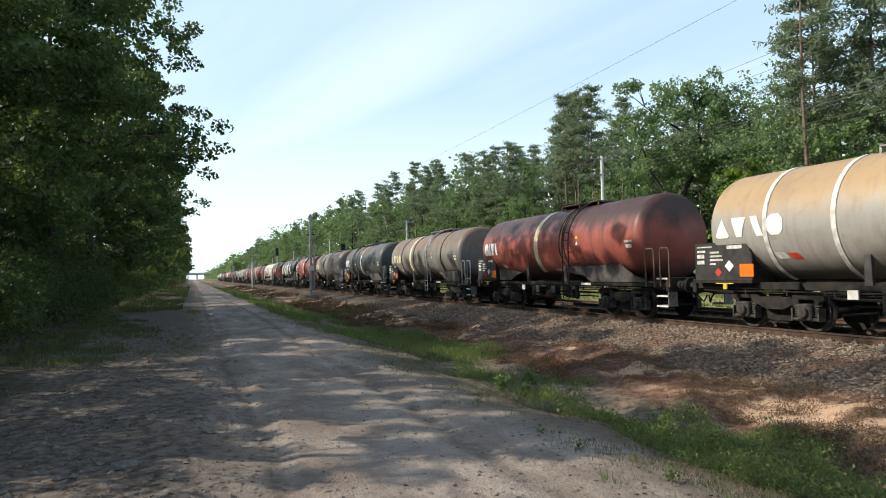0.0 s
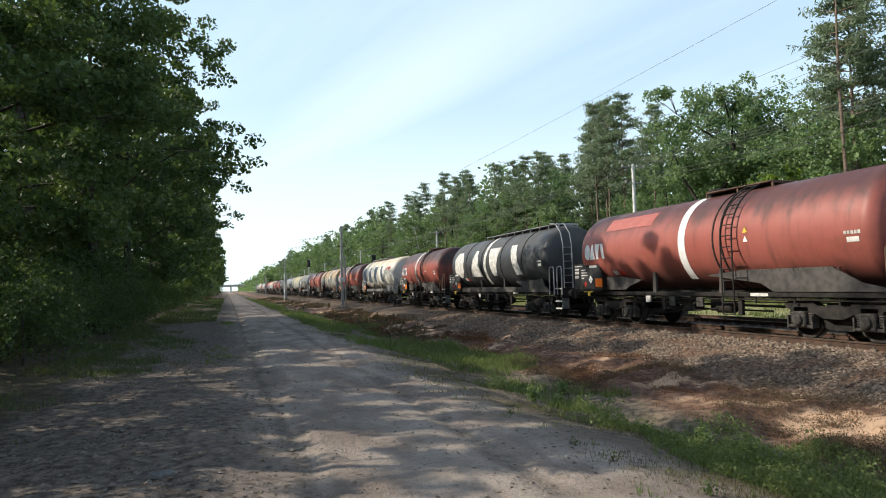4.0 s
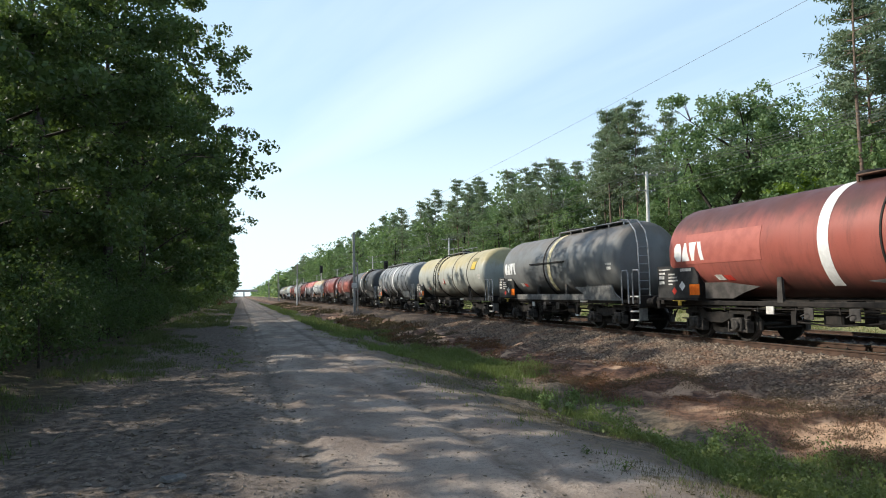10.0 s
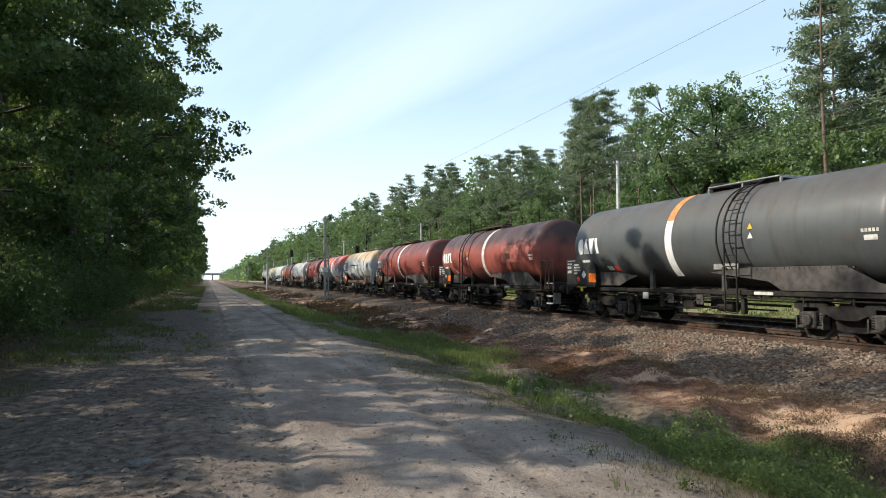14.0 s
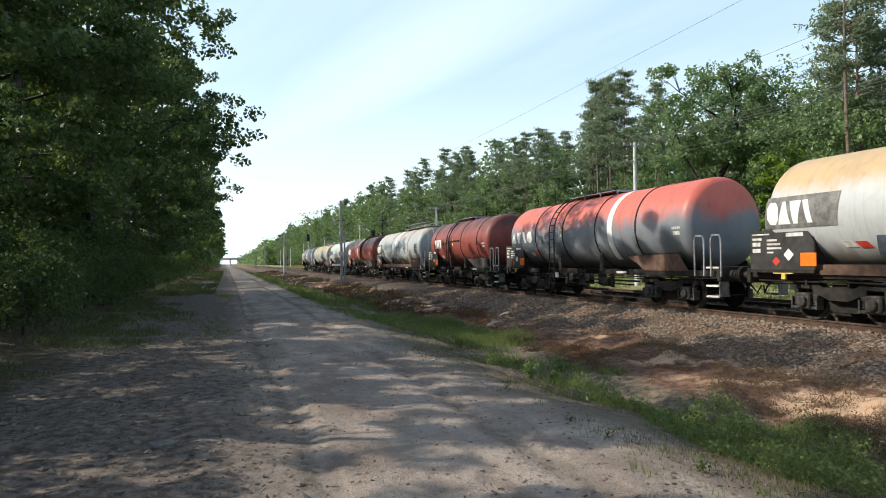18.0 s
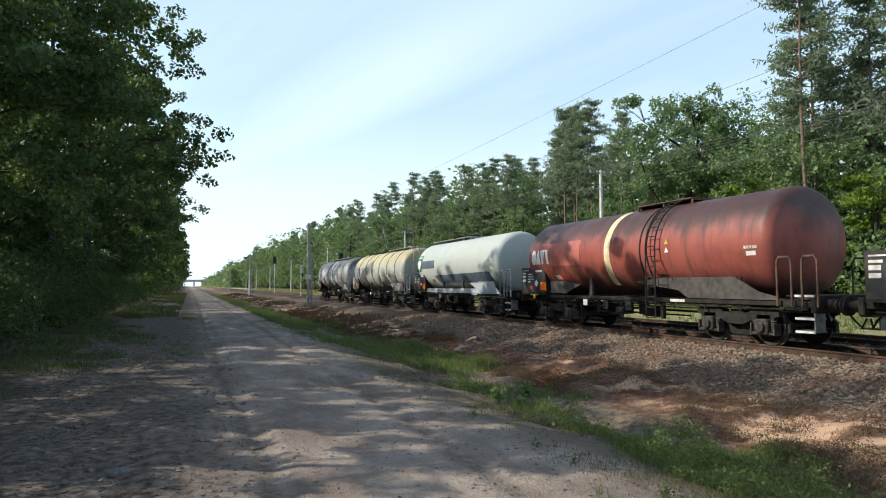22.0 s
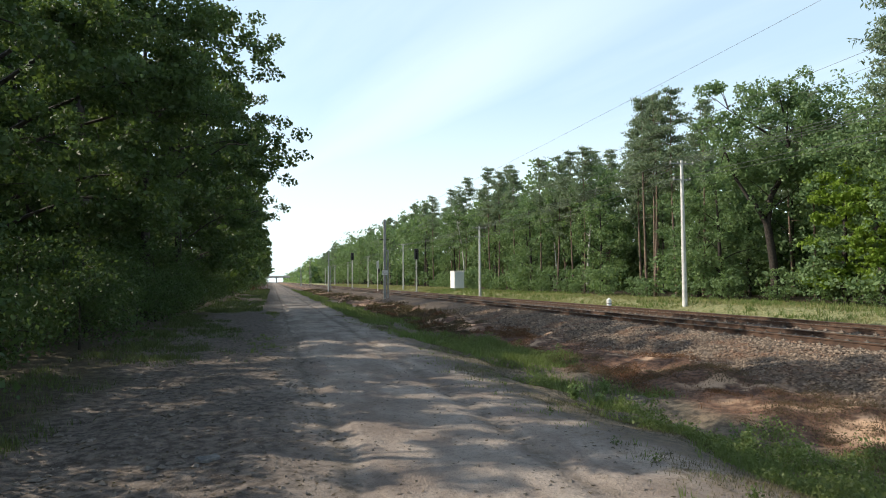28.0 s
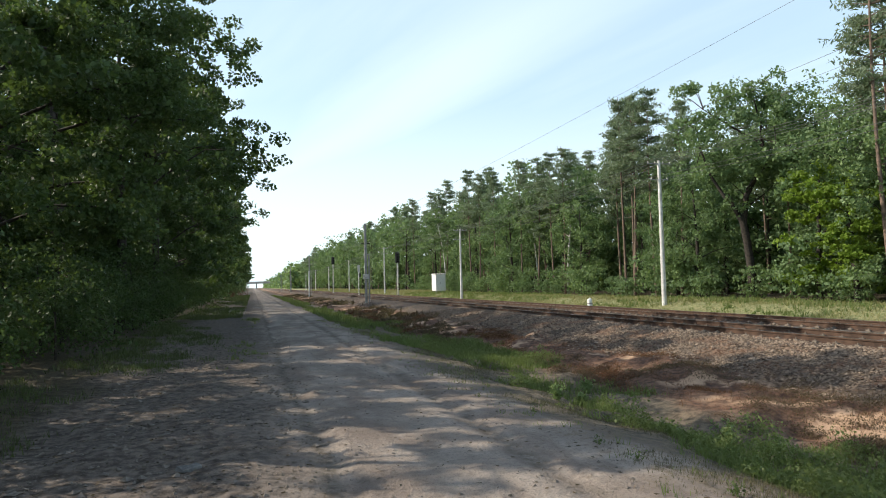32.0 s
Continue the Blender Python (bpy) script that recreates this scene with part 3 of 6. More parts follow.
def bogie_meshes():
    wheelset = Shape().cyl("x", (0, 0, 0), -1.0, 1.0, 0.075, 10)
    for sx in (-1, 1):
        x = 0.7525 * sx
        wheelset.lathe([(x - 0.068 * sx, 0.10), (x - 0.068 * sx, 0.40), (x - 0.075 * sx, 0.49), (x - 0.045 * sx, 0.485), (x - 0.035 * sx, 0.462), (x + 0.062 * sx, 0.455), (x + 0.062 * sx, 0.39),
                        (x + 0.01 * sx, 0.36), (x + 0.0 * sx, 0.16), (x + 0.07 * sx, 0.12), (x + 0.07 * sx, 0.05)], "x", n=22)
    box = Shape().box(-0.16, 0.14, -0.19, 0.19, -0.18, 0.20, 0.03).cyl("x", (-0.16, 0, 0), -0.07, 0.0, 0.13, 14, 0.02)
    box.box(-0.11, 0.09, -0.36, 0.36, -0.20, -0.12, 0.02).box(-0.12, 0.10, -0.37, -0.33, -0.2, 0.1).box(-0.12, 0.10, 0.33, 0.37, -0.2, 0.1)
    spring = Shape()
    for k in range(5):
        spring.lathe([(k * 0.055, 0.07), (k * 0.055 + 0.014, 0.092), (k * 0.055 + 0.036, 0.092), (k * 0.055 + 0.05, 0.07)], "z", n=6)
    side = Shape()
    prof = [(-1.36, 0.74), (-1.36, 0.86), (-1.15, 0.93), (-0.60, 0.93), (-0.42, 0.80), (0.42, 0.80), (0.60, 0.93), (1.15, 0.93), (1.36, 0.86), (1.36, 0.74), (1.22, 0.70), (1.2, 0.50), (1.12, 0.50),
            (1.1, 0.76), (0.70, 0.76), (0.68, 0.50), (0.60, 0.50), (0.52, 0.62), (0.25, 0.50), (-0.25, 0.50), (-0.52, 0.62), (-0.60, 0.50), (-0.68, 0.50), (-0.70, 0.76), (-1.1, 0.76), (-1.12, 0.50),
            (-1.2, 0.50), (-1.22, 0.70)]
    for sx in (-1, 1):
        side.slab(prof, 0.97 * sx - 0.07, 0.97 * sx + 0.07)
        side.slab([(-0.5, 0.30), (-0.5, 0.62), (0.5, 0.62), (0.5, 0.30), (0.3, 0.22), (-0.3, 0.22)], 0.80 * sx - 0.02, 0.80 * sx + 0.02)
        side.box(0.95 * sx - 0.11, 0.95 * sx + 0.11, -1.3, 1.3, 0.90, 0.93, 0.01)
        # brake blocks and their links
        for y in (-1.42, -0.38, 0.38, 1.42):
            side.box(0.7525 * sx - 0.05, 0.7525 * sx + 0.05, y - 0.05, y + 0.05, 0.32, 0.62, 0.02)
    side.box(-1.0, 1.0, -0.22, 0.22, 0.62, 0.86, 0.03).cyl("z", (0, 0, 0), 0.86, 1.0, 0.20, 12)
    side.tube([(-0.6, -1.42, 0.4), (0.6, -1.42, 0.4)], 0.03).tube([(-0.6, 1.42, 0.4), (0.6, 1.42, 0.4)], 0.03)
    ws = wheelset.mesh("wheelset", M["wheel"])
    ws.materials.append(M["rim"])
    for f in ws.polygons:
        if 0.385 < math.hypot(f.center.y, f.center.z) < 0.53 and abs(f.center.x) > 0.70:
            f.material_index = 1
    return (ws, box.mesh("axlebox", M["axle"]), spring.mesh("spring", M["axle"], 60), side.mesh("bogie", M["steel_dark"], 0))


WHEELSET, AXLEBOX, SPRING, BOGIE = bogie_meshes()
WHEELS = []


def add_bogie(wagon, y):
    b = part("bogie", BOGIE, None, wagon, "grimy black two-axle bogie", (0, y, 0))
    for wy in (-0.9, 0.9):
        ws = part("wheelset", WHEELSET, None, b)
        ws.matrix_parent_inverse = Matrix.Translation((0, wy, 0.46))
        WHEELS.append(ws)
        for sx in (-1, 1):
            ab = part("axlebox", AXLEBOX, None, b, at=(0.98 * sx, wy, 0.46))
            if sx > 0:
                ab.rotation_euler = (0, 0, math.pi)
            for d in (-0.27, 0.27):
                part("spring", SPRING, None, b, at=(0.98 * sx, wy + d, 0.36))


def bar_rows(shape_list, parent, x, y0, rows, mat):
    """Short plain bars in rows, standing for small writing on a board that faces -x."""
    s = Shape()
    for y, z, length, high in shape_list:
        s.box(x - 0.004, x, y0 + y - length, y0 + y, z, z + high)
    part("lettering", s, mat, parent, "rows of small white bars", smooth=0)


def diamond(s, x, y, z, h):
    return s.slab([(y - h, z), (y, z - h), (y + h, z), (y, z + h)], x - 0.005, x)


def outline_patch(r, pts, thick=0.008):
    """A painted field with a free outline: (y, angle) corners, cut into strips that follow the tank's curve."""
    ys = [p[0] for p in pts]
    s, n = Shape(), 18
    lo, hi = min(p[1] for p in pts), max(p[1] for p in pts)
    rows = []
    for i in range(n + 1):
        a = lo + (hi - lo) * (i / n * 0.9998 + 0.0001)
        cut = []
        for (y0, a0), (y1, a1) in zip(pts, pts[1:] + pts[:1]):
            if (a0 <= a) != (a1 <= a):
                cut.append(y0 + (y1 - y0) * (a - a0) / (a1 - a0))
        rows.append((a, min(cut), max(cut)) if cut else (a, sum(ys) / len(ys), sum(ys) / len(ys)))
    vs, fs = [], []
    for a, y0, y1 in rows:
        t = radians(a)
        for rr in (r + 0.001, r + thick):
            for yy in (y0, y1):
                vs.append((-rr * math.cos(t), yy, rr * math.sin(t)))
    for i in range(n):
        a, b = i * 4, i * 4 + 4
        fs += [(a, a + 1, b + 1, b), (a + 2, a + 3, b + 3, b + 2), (a, a + 2, b + 2, b), (a + 1, a + 3, b + 3, b + 1)]
    fs += [(0, 1, 3, 2), (4 * n, 4 * n + 1, 4 * n + 3, 4 * n + 2)]
    return s.add(vs, fs)


# plain outlines one unit wide, from 0 (foot) to 1 (top)
EIGHT = [(-0.25, 1), (-0.75, 1), (-1.0, 0.76), (-1.0, 0.24), (-0.75, 0), (-0.25, 0), (0.0, 0.24), (0.0, 0.76)]
WEDGE = [(-0.40, 1), (-0.64, 1), (-1.06, 0), (0.03, 0)]
FUNNEL = [(0.0, 1), (-1.0, 1), (-0.68, 0), (-0.32, 0)]
SLANT = [(-0.10, 1), (-0.55, 1), (-0.95, 0), (-0.50, 0)]
PEAK = [(-0.5, 1), (-1.0, 0.12), (-0.85, 0), (-0.15, 0), (0.0, 0.12)]


def brand_mark(wagon, r, zc, y, kind, mat):
    """Plain painted shapes in a row where the owner's mark stands."""
    shapes = (PEAK, FUNNEL, SLANT, EIGHT) if kind == "tri" else (EIGHT, WEDGE, FUNNEL, SLANT)
    wide, step, lo, hi = (0.46, 0.55, -11, 9) if kind == "tri" else (0.33, 0.335, -10, 12)
    holder = None
    for outline in shapes:
        piece = outline_patch(r, [(y + a * wide, lo + (hi - lo) * b) for a, b in outline])
        if holder is None:
            holder = part("owner_mark", piece, mat, wagon, "plain painted shapes in a row", (0, 0, zc))
        else:
            part("block", piece, mat, holder)
        y -= step


def build_wagon(label, s_rear, length, r=1.43, top=4.0, paint=None, bands=(), band_mat="steel_dark", band_w=0.055, stripe=None, stripe_mat="white_dirty", stripe_top=None, mark=None, mark_mat="white",
                mark_at=None, ladder=None, ladder_mat="steel_dark", walk_y=None, rail_high=0.0, saddle="short", skirt_mat="skirt", board="black_board", end_ladder=False, rails="steel_grey", tail=1.0, front=1.55,
                sill=False, air_tank=False, frame_mat="steel_dark", extras=None, end_low=True):
    """One four-axle tank wagon. Its origin lies on rail level under the tank's rear end; the tank runs to -length."""
    wagon = thing("tank_wagon", (TRACK_X, s_rear, RAIL_TOP), label, "tank wagon", "wagons of the train")
    zc = top - r
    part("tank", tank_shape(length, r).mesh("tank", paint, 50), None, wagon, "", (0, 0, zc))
    for f in bands:
        part("band", hoop(r, -length * f, band_w, 0.022), M[band_mat], wagon, "raised ring round the tank", (0, 0, zc))
    if stripe is not None:
        part("stripe", hoop(r, -length * stripe, 0.30, 0.006, -48, 100, 30), M[stripe_mat], wagon, "painted warning stripe", (0, 0, zc))
        if stripe_top:
            part("stripe", hoop(r, -length * stripe, 0.304, 0.011, 24, 101, 18), M[stripe_top], wagon, "orange upper half of the stripe", (0, 0, zc))
    if mark:
        brand_mark(wagon, r + 0.004, zc, -(mark_at if mark_at else 0.55 if mark == "tri" else 0.70), mark, M[mark_mat])
    y_rear, y_front = tail, -length - front
    # underframe
    fr = Shape()
    for sx in (-1, 1):
        fr.slab([(y_rear - 0.1, 0.95), (y_rear - 0.1, 1.22), (y_front + 0.1, 1.22), (y_front + 0.1, 0.95)], 0.42 * sx - 0.05, 0.42 * sx + 0.05)
        if sill or saddle == "long":
            fr.box(1.15 * sx - 0.04, 1.15 * sx + 0.04, y_front + 0.15, y_rear - 0.1, 1.00, 1.13, 0.015)
        else:
            fr.box(1.13 * sx - 0.05, 1.13 * sx + 0.05, y_front + 0.15, y_front + 4.2, 0.98, 1.16, 0.015)
            fr.box(1.13 * sx - 0.05, 1.13 * sx + 0.05, y_rear - 3.4, y_rear - 0.1, 0.98, 1.16, 0.015)
    for y in (y_rear - 0.6, -2.2, -length * 0.5, -length + 1.8, y_front + 0.6):
        fr.box(-1.12, 1.12, y - 0.08, y + 0.08, 0.98, 1.15)
    part("underframe", fr, M[frame_mat], wagon, smooth=0)
    # brake gear hanging between the bogies
    gear = Shape()
    mid = -length * 0.5
    gear.tube([(-0.75, mid + 3.0, 0.78), (-0.75, mid - 3.0, 0.74)], 0.035).tube([(-0.55, mid + 2.6, 0.62), (-0.55, mid - 2.4, 0.60)], 0.025)
    gear.box(-0.95, -0.55, mid + 0.2, mid + 0.75, 0.55, 0.95, 0.04).cyl("y", (-0.7, 0, 0.68), mid - 1.2, mid - 0.55, 0.17, 12, 0.03)
    gear.box(-1.1, -1.02, mid - 1.9, mid - 1.75, 0.5, 1.0).box(-1.1, -1.02, mid + 1.4, mid + 1.55, 0.55, 1.0).cyl("z", (-0.4, mid - 0.1, 0), 0.55, 1.15, 0.16, 12)
    gear.tube([(-1.05, mid + 1.45, 0.62), (-1.02, mid + 0.4, 0.55), (-1.05, mid - 0.9, 0.66)], 0.022)
    part("brake_gear", gear, M["steel_dark"], wagon)
    part("notice_plate", Shape().box(-1.20, -1.17, mid + 2.0, mid + 2.25, 0.80, 1.0), M["white_dirty"], wagon, "small pale plate", smooth=0)
    part("notice_plate", Shape().box(-1.20, -1.17, mid - 2.9, mid - 2.3, 1.02, 1.10), M["white_dirty"], wagon, "small pale plate", smooth=0)
    if air_tank:
        part("air_tank", Shape().lathe([(0, 0.05), (0.03, 0.17), (0.10, 0.21), (0.95, 0.21), (1.02, 0.17), (1.05, 0.05)], "y", (-0.98, -3.6, 0.92), 16), M["skirt"], wagon, "lying grey air cylinder")
    # end beams, buffers, hooks
    for ye, d in ((y_rear, 1), (y_front, -1)):
        part("end_beam", Shape().box(-1.25, 1.25, min(ye, ye - 0.14 * d), max(ye, ye - 0.14 * d), 0.86, 1.24, 0.02), M[frame_mat], wagon)
        for sx in (-1, 1):
            bf = Shape().cyl("y", (0.875 * sx, 0, 1.05), *sorted((ye, ye + 0.30 * d)), 0.13, 14).cyl("y", (0.875 * sx, 0, 1.05), *sorted((ye + 0.28 * d, ye + 0.44 * d)), 0.10, 12)
            bf.cyl("y", (0.875 * sx, 0, 1.05), *sorted((ye + 0.44 * d, ye + 0.48 * d)), 0.23, 18, 0.012)
            part("buffer", bf, M["steel_dark"], wagon)
        hk = Shape().box(-0.05, 0.05, *sorted((ye, ye + 0.32 * d)), 0.98, 1.12, 0.02).tube([(0.05, ye + 0.3 * d, 1.0), (0.08, ye + 0.42 * d, 0.85), (0, ye + 0.5 * d, 0.95)], 0.025)
        hk.tube([(-0.35, ye, 0.95), (-0.36, ye + 0.22 * d, 0.72), (-0.3, ye + 0.36 * d, 0.55), (-0.25, ye + 0.45 * d, 0.75)], 0.025)
        part("coupling", hk, M["steel_dark"], wagon, "screw coupling with a hanging hose")
    for y in (y_rear - 2.55, y_front + 2.55):
        add_bogie(wagon, y)
    # saddles that carry the tank over the bogies
    sk = M[skirt_mat]
    for sx in (-1, 1):
        fy = -length
        if saddle == "none":
            part("strut", Shape().slab([(fy + 2.9, 1.1), (fy + 2.5, 1.1), (fy + 3.1, 2.2), (fy + 3.3, 2.2)], 1.22 * sx - 0.03, 1.22 * sx + 0.03), M["steel_dark"], wagon, smooth=0)
            continue
        if saddle == "long":
            part("saddle", Shape().slab([(-1.75, 1.2), (-1.75, 1.66), (-2.6, 1.66), (-3.9, 1.52), (-3.3, 1.36), (-2.9, 1.2)], 1.18 * sx - 0.02, 1.18 * sx + 0.02), sk, wagon, smooth=0)
            outline = [(fy + 5.6, 1.60), (fy + 4.2, 1.72), (fy + 1.5, 1.72), (fy + 0.75, 1.34), (fy + 0.2, 1.22), (fy + 0.2, 1.14), (fy + 3.2, 1.14), (fy + 3.6, 1.36)]
        else:
            outline = [(fy + 3.7, 1.62), (fy + 0.9, 1.66), (fy + 0.75, 1.42), (fy + 0.5, 1.14), (fy + 2.7, 1.14), (fy + 3.0, 1.36)]
        plate = part("saddle", Shape().slab(outline, 1.2 * sx - 0.02, 1.2 * sx + 0.02), sk, wagon, "saddle plate under the tank", smooth=0)
        rivets = Shape()
        for k in range(int((outline[1][0] - fy - 1.2) / 0.14) if saddle == "long" else 14):
            y = outline[1][0] - 0.1 - k * 0.14 * (1 if saddle == "long" else -1)
            if fy + 0.9 < y < fy + 4.2:
                rivets.box(1.2 * sx - 0.032, 1.2 * sx + 0.032, y - 0.02, y + 0.02, 1.66, 1.70)
        if rivets.v:
            tagged(part("rivets", rivets, sk, plate, smooth=0), kind="stuff")
        for y in (-length * 0.36, -length * 0.60):
            part("support", Shape().slab([(y - 0.09, 1.1), (y + 0.09, 1.1), (y + 0.07, 1.75), (y - 0.07, 1.75)], 1.16 * sx - 0.04, 1.16 * sx + 0.04), M["skirt"], wagon, smooth=0)
    if sill:
        for sx in (-1, 1):
            part("side_sill", Shape().slab([(-0.9, 1.10), (-0.9, 1.34), (-length + 0.6, 1.34), (-length + 0.2, 1.10)], 1.22 * sx - 0.03, 1.22 * sx + 0.03), sk, wagon, "long side sill", smooth=0)
    # notice board at the rear, with plates
    if board:
        y0, x0 = 0.30, -1.36
        bd = part("notice_board", Shape().slab([(y0, 1.22), (y0, 2.20), (y0 - 1.75, 2.20), (y0 - 1.95, 1.86), (y0 - 1.95, 1.22)], x0, x0 + 0.05), M[board], wagon, "board with plates and rows of writing", smooth=0)
        part("board_bracket", Shape().box(x0 + 0.05, -0.6, y0 - 1.9, y0 - 1.82, 1.2, 2.0).box(x0 + 0.05, -0.6, y0 - 0.1, y0 - 0.02, 1.2, 2.0).box(x0 - 0.02, -0.6, y0 - 1.95, y0, 1.14, 1.22), M["steel_dark"], bd, smooth=0)
        part("hazard_plate", Shape().box(x0 - 0.03, x0 - 0.01, y0 - 2.02, y0 - 1.58, 1.30, 1.62, 0.004).box(x0 - 0.034, x0 - 0.029, y0 - 1.98, y0 - 1.62, 1.452, 1.468), M["orange"], bd, "orange hazard plate", smooth=0)
        part("hazard_label", diamond(Shape(), x0 - 0.004, y0 - 1.22, 1.58, 0.15), M["white"], bd, "white diamond label", smooth=0)
        part("hazard_label", diamond(Shape(), x0 - 0.004, y0 - 0.84, 1.42, 0.12), M["red"], bd, "red diamond label", smooth=0)
        bar_rows([(-0.08, 2.08, 0.55, 0.035), (-0.08, 1.95, 0.30, 0.06), (-0.08, 1.80, 0.26, 0.10), (-0.08, 1.64, 0.26, 0.10), (-0.55, 1.92, 0.32, 0.05), (-0.55, 1.82, 0.42, 0.05), (-0.55, 1.72, 0.45, 0.05),
                  (-1.15, 2.02, 0.5, 0.09), (-0.55, 1.62, 0.2, 0.04)], bd, x0 - 0.001, y0, 0, M["white_dirty"])
        part("jacking_mark", Shape().box(x0 - 0.02, x0 + 0.02, y0 - 1.35, y0 - 0.75, 1.115, 1.14).box(x0 - 0.02, x0 + 0.02, y0 - 1.12, y0 - 1.0, 0.98, 1.115), M["yellow"], bd, "yellow lifting mark", smooth=0)
    # small signs on the tank
    part("tank_label", patch(r + 0.003, -2.62, -2.34, -36, -29, 0.10), M["white_dirty"], wagon, "tilted white label", (0, 0, zc))
    part("tank_label", patch(r + 0.003, -2.98, -2.70, -37, -30, 0.10), M["red"], wagon, "tilted red label", (0, 0, zc))
    bars = Shape()
    for k in range(5):
        piece = patch(r + 0.003, -length + 0.95 - k * 0.085 - 0.06, -length + 0.95 - k * 0.085, -6.5, -3.5)
        bars.add(piece.v, piece.f)
    part("load_mark", bars, M["white_dirty"], wagon, "row of small white bars", (0, 0, zc))
    part("load_mark", patch(r + 0.003, -length + 0.90, -length + 0.60, -13.5, -9), M["white_dirty"], wagon, "small white box", (0, 0, zc))
    sy = -length * (ladder or 0) - 0.55
    for k, mt in ((0, "yellow"), (1, "white")) if ladder is not None else ():
        z0 = 0.12 - 0.24 * k
        part("warning_sign", Shape().slab([(sy - 0.085, z0), (sy + 0.085, z0), (sy, z0 + 0.155)], -r - 0.006, -r + 0.05), M[mt], wagon, mt + " triangle sign", (0, 0, zc), 0)
    # walkway on the tank's top, dome
    part("dome", Shape().lathe([(0, 0.34), (0.22, 0.34), (0.25, 0.30), (0.28, 0.05)], "z", (0, -length * 0.5, top - 0.04), 20), M["steel_dark"], wagon, "manhole cover on top")
    if walk_y:
        a, b = -length * walk_y[0], -length * walk_y[1]
        wk = part("walkway", Shape().box(-0.52, 0.52, b, a, top + 0.06, top + 0.10, 0.01), M[rails], wagon, "grating walkway on top")
        k = max(2, int((a - b) / 0.9))
        post = Shape()
        for sx in (-1, 1):
            post.box(0.46 * sx - 0.025, 0.46 * sx + 0.025, -0.025, 0.025, top - 0.12, top + 0.06)
            if rail_high:
                post.tube([(0.5 * sx, 0, top + 0.05), (0.5 * sx, 0, top + 0.08 + rail_high)], 0.018, 5)
        post.box(-0.46, 0.46, -0.015, 0.015, top + 0.03, top + 0.058)
        me = post.mesh("walkway_post", M[rails], 0)
        for i in range(k + 1):
            part("walkway_post", me, None, wk, at=(0, a + (b - a) * i / k, 0))
        if rail_high:
            for sx in (-1, 1):
                part("top_rail", Shape().tube([(0.5 * sx, a, top + 0.08 + rail_high), (0.5 * sx, b, top + 0.08 + rail_high)], 0.02, 5), M[rails], wk)
    if ladder is not None:
        ly, path = -length * ladder, []
        path = [(-r - 0.14, 0.55), (-r - 0.14, zc)]
        for k in range(1, 9):
            t = radians(90 * k / 9)
            path.append((-(r + 0.14) * math.cos(t), zc + (r + 0.12) * math.sin(t)))
        s = Shape()
        for dy in (-0.21, 0.21):
            s.tube([(x, ly + dy, z) for x, z in path], 0.024, 6)
        dist, step, last = 0.0, 0.30, None
        for (xa, za), (xb, zb) in zip(path[:-1], path[1:]):
            seg = math.hypot(xb - xa, zb - za)
            while dist <= seg:
                f = dist / seg
                s.tube([(xa + (xb - xa) * f, ly - 0.21, za + (zb - za) * f), (xa + (xb - xa) * f, ly + 0.21, za + (zb - za) * f)], 0.016, 5)
                dist += step
            dist -= seg
        part("ladder", s, M[ladder_mat], wagon, "side ladder that bends over the tank")
    if end_ladder:
        s = Shape()
        for x in (-0.72, -0.30):
            s.tube([(x, -length + 1.1, top + 0.02), (x, -length + 0.95, top + 0.10), (x, -length + 0.45, top + 0.04), (x, -length + 0.02, top - 0.38), (x, -length - 0.12, zc + 0.55), (x, -length - 0.14, zc - 0.3), (x, -length - 0.14, 1.25)], 0.026, 6)
        for z in np.arange(1.5, zc + 0.6, 0.3):
            s.tube([(-0.72, -length - 0.13, z), (-0.30, -length - 0.13, z)], 0.016, 5)
        part("end_ladder", s, M["steel_grey"], wagon, "ladder bars over the tank's end")
    # platform with grab rails at the front
    part("platform", Shape().box(-1.2, 1.2, y_front, -length - 0.05, 1.22, 1.27, 0.01), M[frame_mat], wagon, "brakeman's end platform")
    for sx in (-1, 1):
        for y in (y_front + 0.12, y_front + 0.80):
            part("grab_rail", Shape().tube([(1.28 * sx, y - 0.20, 1.0), (1.28 * sx, y - 0.20, 2.05), (1.28 * sx, y - 0.14, 2.16), (1.28 * sx, y + 0.14, 2.16), (1.28 * sx, y + 0.20, 2.05), (1.28 * sx, y + 0.20, 1.0)], 0.028, 6),
                 M[rails], wagon, "bent grab rail")
        part("step", Shape().box(1.05 * sx - 0.18, 1.05 * sx + 0.18, y_front + 0.05, y_front + 0.55, 0.42, 0.46).box(1.05 * sx - 0.18, 1.05 * sx + 0.18, y_front + 0.05, y_front + 0.55, 0.72, 0.76)
             .box(1.05 * sx - 0.16, 1.05 * sx + 0.16, y_front + 0.06, y_front + 0.09, 0.42, 1.0), M["grey_board"], wagon, smooth=0)
        for z in (0.43, 0.73, 1.25):
            part("step_edge", Shape().box(1.24 * sx - 0.015, 1.24 * sx + 0.015, y_front + 0.05, y_front + 0.55, z - 0.025, z + 0.025), M["white_dirty"], wagon, "white painted step edge", smooth=0)
    # lengthwise brake pipe, cables and small boxes along the frame
    pipe = Shape()
    for x, z, a in ((-1.12, 0.93, 0.02), (-0.98, 0.86, 0.016)):
        ys = np.linspace(y_rear - 0.3, y_front + 0.3, 16)
        pipe.tube([(x, y, z + (0.006 if i % 3 == 0 else -0.004)) for i, y in enumerate(ys)], a, 5)
